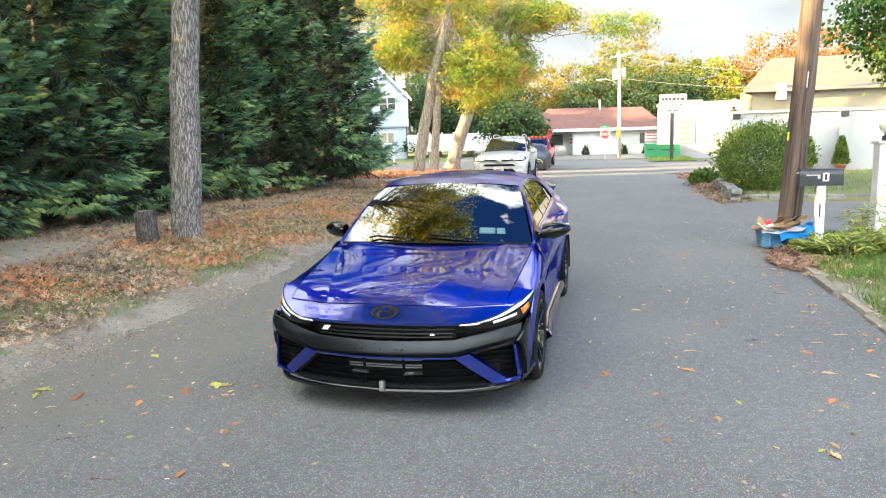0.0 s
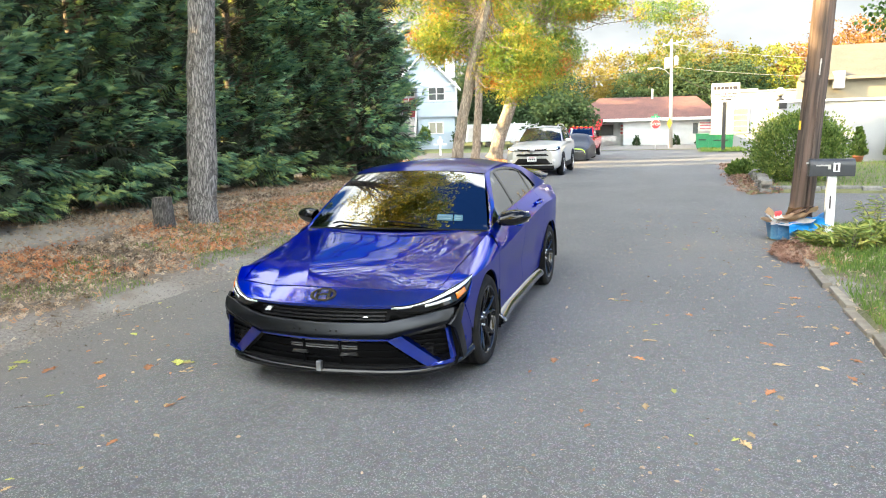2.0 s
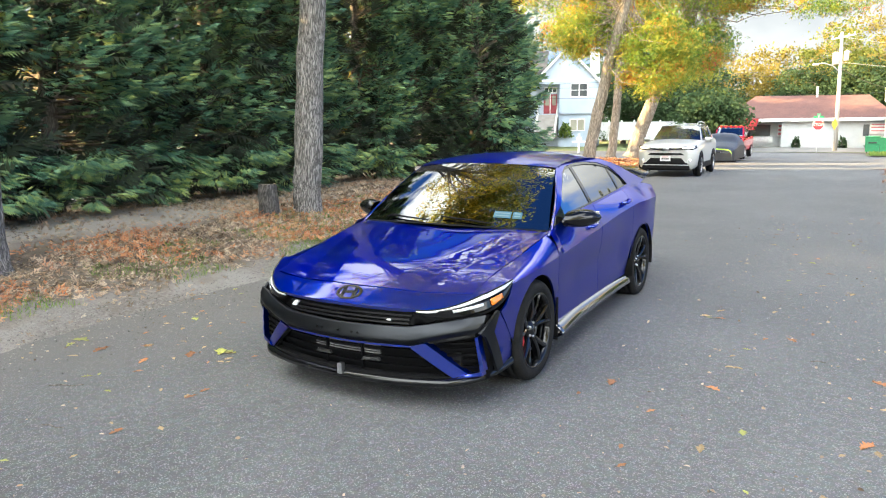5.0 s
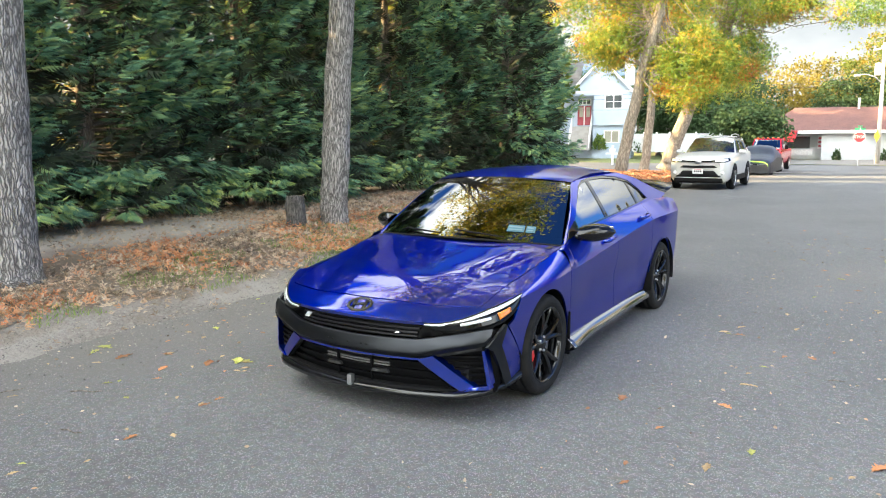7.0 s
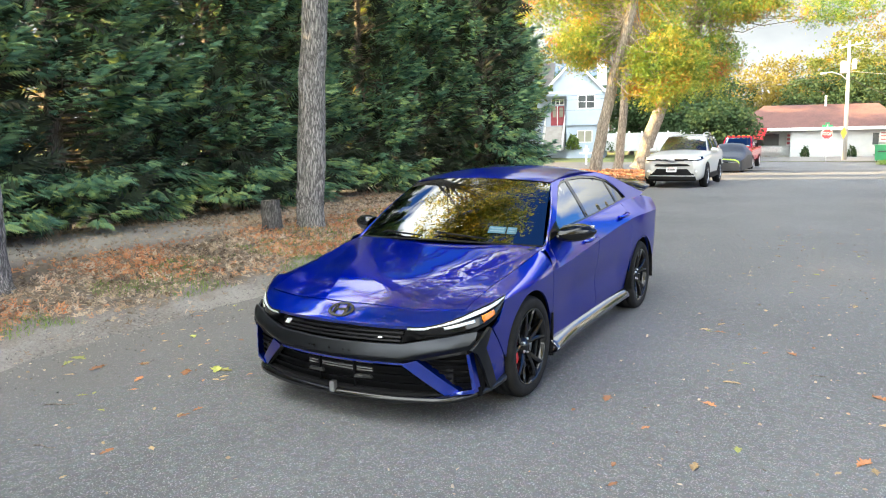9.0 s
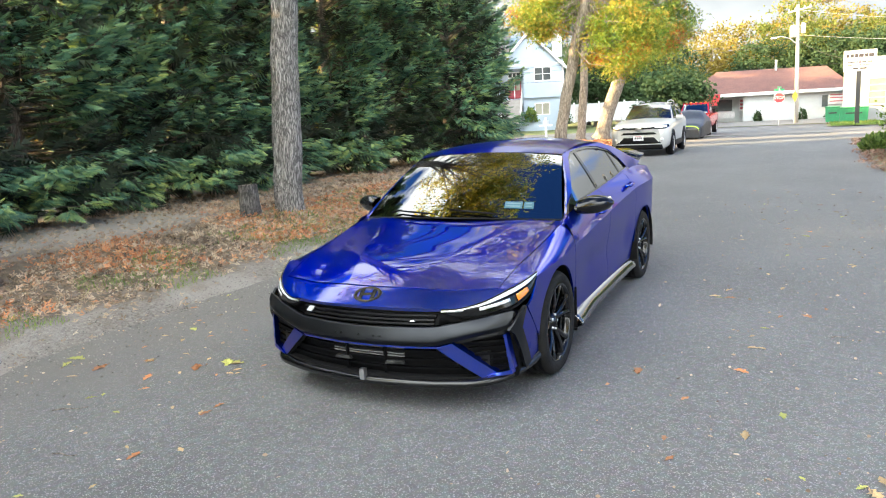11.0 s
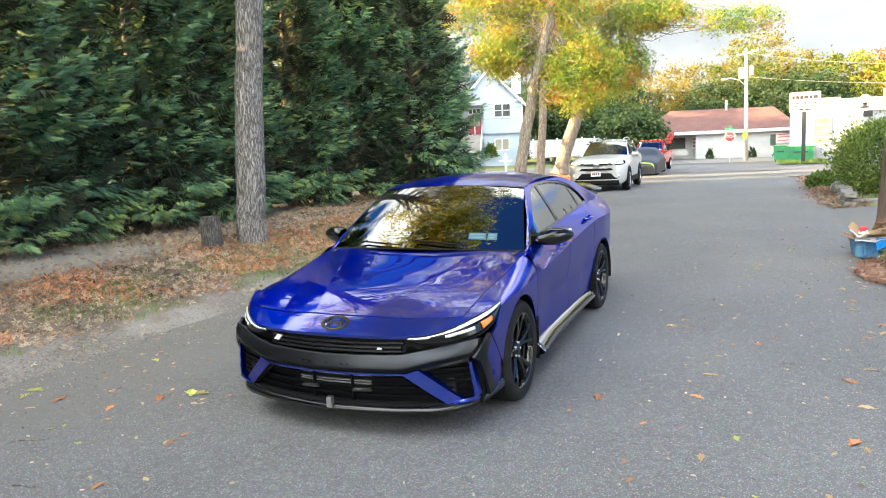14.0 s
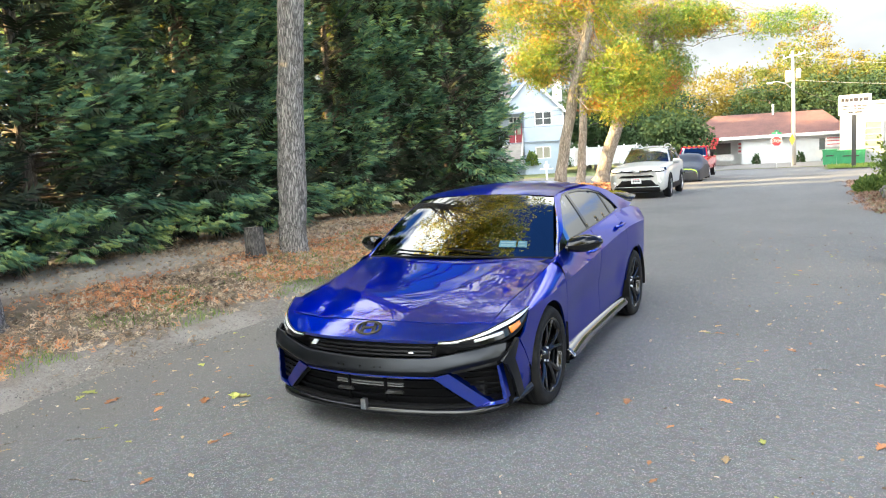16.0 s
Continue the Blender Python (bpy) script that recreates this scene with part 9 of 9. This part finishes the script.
part("lamp_head", boxed(-2.0, -1.55, -0.85, -0.6, 6.68, 6.84, 0.05), "galv", fp)

# overhead wires
for a, b, sag in (((1.0, 62, 8.1), (34, 60, 7.6), 1.9), ((1.0, 62, 6.2), (34, 60, 5.6), 1.3), ((1.0, 62, 6.0), (-40, 64, 6.0), 0.6), ((1.0, 62, 5.6), (-40, 64, 5.6), 0.6), ((1.0, 62, 5.8), (5.0, 58.2, 3.8), 0.3), ((-60, 66, 5.6), (5.5, 66, 3.9), 0.5)):
    wr = thing("overhead_wire", pose(*a), "thin dark overhead wire strung between poles", "cable")
    bm = bmesh.new()
    d = Vector(b) - Vector(a)
    tube(bm, [tuple(d * f - Vector((0, 0, sag * 4 * f * (1 - f)))) for f in [k / 24 for k in range(25)]], [0.013] * 25, 5)
    part("wire", bm, "metal_dark" if sag < 1.2 else "pole_grey", wr)

# green skips
for x0, w, h, d in ((3.15, 0.85, 1.15, 1.2), (4.05, 1.75, 1.05, 1.5)):
    dp = thing("dumpster", pose(x0, 56.4, float(road_z(56.5)) + 0.06), "green metal rubbish container with a lid", "dumpster", "green containers by the shop")
    bm = bmesh.new()
    prism(bm, [(0, 0.12), (w, 0.12), (w + 0.04, h), (-0.04, h)], 0.0, d)
    part("bin", bm, "bin_green", dp)
    part("lid", boxed(-0.07, w + 0.07, -0.06, d + 0.05, h, h + 0.07, 0.02), "bin_green", dp)
    part("handle", boxed(w * 0.2, w * 0.8, -0.06, -0.01, h * 0.62, h * 0.70), "metal_dark", dp)
    for k in range(3):
        part("rib", boxed(w * (0.15 + 0.33 * k), w * (0.19 + 0.33 * k), -0.04, 0.0, 0.14, h), "bin_green", dp)
    for xx in (0.08, w - 0.12):
        part("caster", boxed(xx, xx + 0.06, 0.05, 0.15, 0.0, 0.13), "rubber", dp)
blades("grass", np.stack([rng.uniform(3.4, 6.5, 2500), rng.uniform(50.5, 57.5, 2500), np.full(2500, float(road_z(54)) + 0.08)], 1), 0.18, "grass island under the shop sign")
sheet("grass_island", line_steps((3.2, 6.8, 0.6)), line_steps((50.3, 57.8, 0.8)), lambda x, y: float(road_z(y)) + 0.06 + 0.03 * lump(x, y, 1.0), "ground", "small grassed island at the corner", "ground")

# ---- single leaves lying on the asphalt ----
def oak_leaf(seed):
    r_ = random.Random(seed)
    bm = bmesh.new()
    half = []
    for k in range(9):
        f = k / 8
        w = 0.30 * math.sin(math.pi * (0.08 + 0.88 * f)) * (1.0 if k % 2 else 0.52) * r_.uniform(0.85, 1.15)
        half.append((w, f))
    mid = [bm.verts.new((0, f, 0.02 * math.sin(3 * f))) for _, f in half]
    for s in (-1, 1):
        ed = [bm.verts.new((s * w, f + 0.05 * (w > 0.15), 0.06 * r_.uniform(-0.3, 1.4) + 0.16 * w)) for w, f in half]
        for k in range(8):
            bm.faces.new((mid[k], ed[k], ed[k + 1], mid[k + 1]) if s > 0 else (mid[k], mid[k + 1], ed[k + 1], ed[k]))
    tube(bm, [(0, -0.18, 0.03), (0, 0.02, 0.01)], [0.012, 0.012], 4)
    me = bpy.data.meshes.new("fallen_leaf")
    bm.to_mesh(me)
    bm.free()
    return me


leaf_meshes = {}
for k, mname in enumerate(("leaf_brown", "leaf_brown", "leaf_tan", "leaf_tan", "leaf_green")):
    me = oak_leaf(20 + k)
    me.materials.append(M[mname])
    leaf_meshes[k] = (me, {"leaf_brown": "curled orange-brown oak leaf on the asphalt", "leaf_tan": "dry tan oak leaf on the asphalt", "leaf_green": "yellow-green oak leaf on the asphalt"}[mname])
SPOTS = [(-1.6, -0.64, 0, 0.13), (-1.46, -0.49, 4, 0.15), (-1.40, -0.55, 4, 0.12), (1.35, 0.12, 0, 0.11), (1.89, 0.38, 0, 0.10), (2.26, 1.74, 1, 0.10), (-2.27, -0.86, 0, 0.13), (2.03, -0.53, 2, 0.10), (-1.76, -0.91, 1, 0.10),
         (-2.37, 0.06, 4, 0.10), (-0.95, -0.92, 2, 0.09), (2.70, 3.65, 2, 0.10), (-2.7, -0.85, 4, 0.14), (-2.62, -0.90, 4, 0.11), (2.75, -0.2, 1, 0.12), (2.55, -0.95, 2, 0.11), (2.62, -0.9, 2, 0.08), (2.9, 0.9, 1, 0.11), (1.7, 2.4, 2, 0.09)]
r_leaf = random.Random(5)
for _ in range(70):
    SPOTS.append((r_leaf.uniform(1.3, 3.5), r_leaf.uniform(-2.6, 10), r_leaf.choice((0, 1, 2, 2, 3, 3, 4)), r_leaf.uniform(0.04, 0.09)))
for _ in range(80):
    SPOTS.append((r_leaf.uniform(-3.0, -0.2), r_leaf.uniform(-2.6, 1.8), r_leaf.choice((0, 1, 2, 2, 3, 3, 4)), r_leaf.uniform(0.04, 0.085)))
for _ in range(34):
    SPOTS.append((r_leaf.gauss(3.3, 0.25), r_leaf.uniform(-0.5, 6), r_leaf.choice((0, 1, 2, 3)), r_leaf.uniform(0.05, 0.11)))
for x, y, k, s in SPOTS:
    if -1.0 < x < 1.0 and -1.0 < y < 3.9:
        continue
    me, lab = leaf_meshes[k]
    o = new("fallen_leaf", me)
    o.matrix_world = pose(x, y, float(road_z(y)) + 0.012 * lump(x, y, 0.4) - 0.0015 * abs(x - 0.3) ** 1.5 + 0.002, 0, 0, r_leaf.uniform(0, 360)) @ Matrix.Diagonal((s, s, s, 1))
    tagged(o, lab, "fallen leaf", "leaves on the road")
# grit, twigs and leaf crumbs
n = 2600
gxy = np.stack([rng.uniform(-3.2, 3.6, n), rng.uniform(-3.2, 9.0, n)], 1)
keep = ~((np.abs(gxy[:, 0]) < 1.0) & (gxy[:, 1] > -0.9) & (gxy[:, 1] < 3.9))
keep &= rng.random(n) < 0.25 + 0.75 * np.clip(np.abs(gxy[:, 0]) - 1.0, 0, 2.2) / 2.2
gxy = gxy[keep]
c = np.stack([gxy[:, 0], gxy[:, 1], [float(road_z(y)) + 0.012 * lump(x, y, 0.4) - 0.0015 * abs(x - 0.3) ** 1.5 + 0.006 for x, y in gxy]], 1)
w_ = rng.normal(0, 1, c.shape)
w_[:, 2] *= 0.15
tagged(part("leaf_crumbs", spread("leaf_crumbs", c, w_, rng.uniform(0.012, 0.035, len(c)), LEAF_V, LEAF_F), "litter"), "scattered leaf crumbs and seeds on the asphalt", "leaf debris", kind="stuff")
for k, (x, y, a, ln) in enumerate([(-1.75, -1.55, 30, 0.22), (0.55, -2.35, 100, 0.14), (-2.2, -1.8, 70, 0.16), (2.5, 1.2, 20, 0.12), (1.5, -1.6, 140, 0.10), (-1.2, -2.0, 10, 0.15)]):
    tw = thing("twig", pose(x, y, 0.004, 0, 0, a), "small dry twig on the asphalt", "twig", "twigs on the road")
    bm = bmesh.new()
    tube(bm, [(-ln / 2, 0, 0.004), (-ln / 6, 0.012, 0.006), (ln / 5, -0.006, 0.005), (ln / 2, 0.014, 0.004)], [0.003, 0.004, 0.003, 0.002], 5)
    part("stick", bm, "bark", tw)
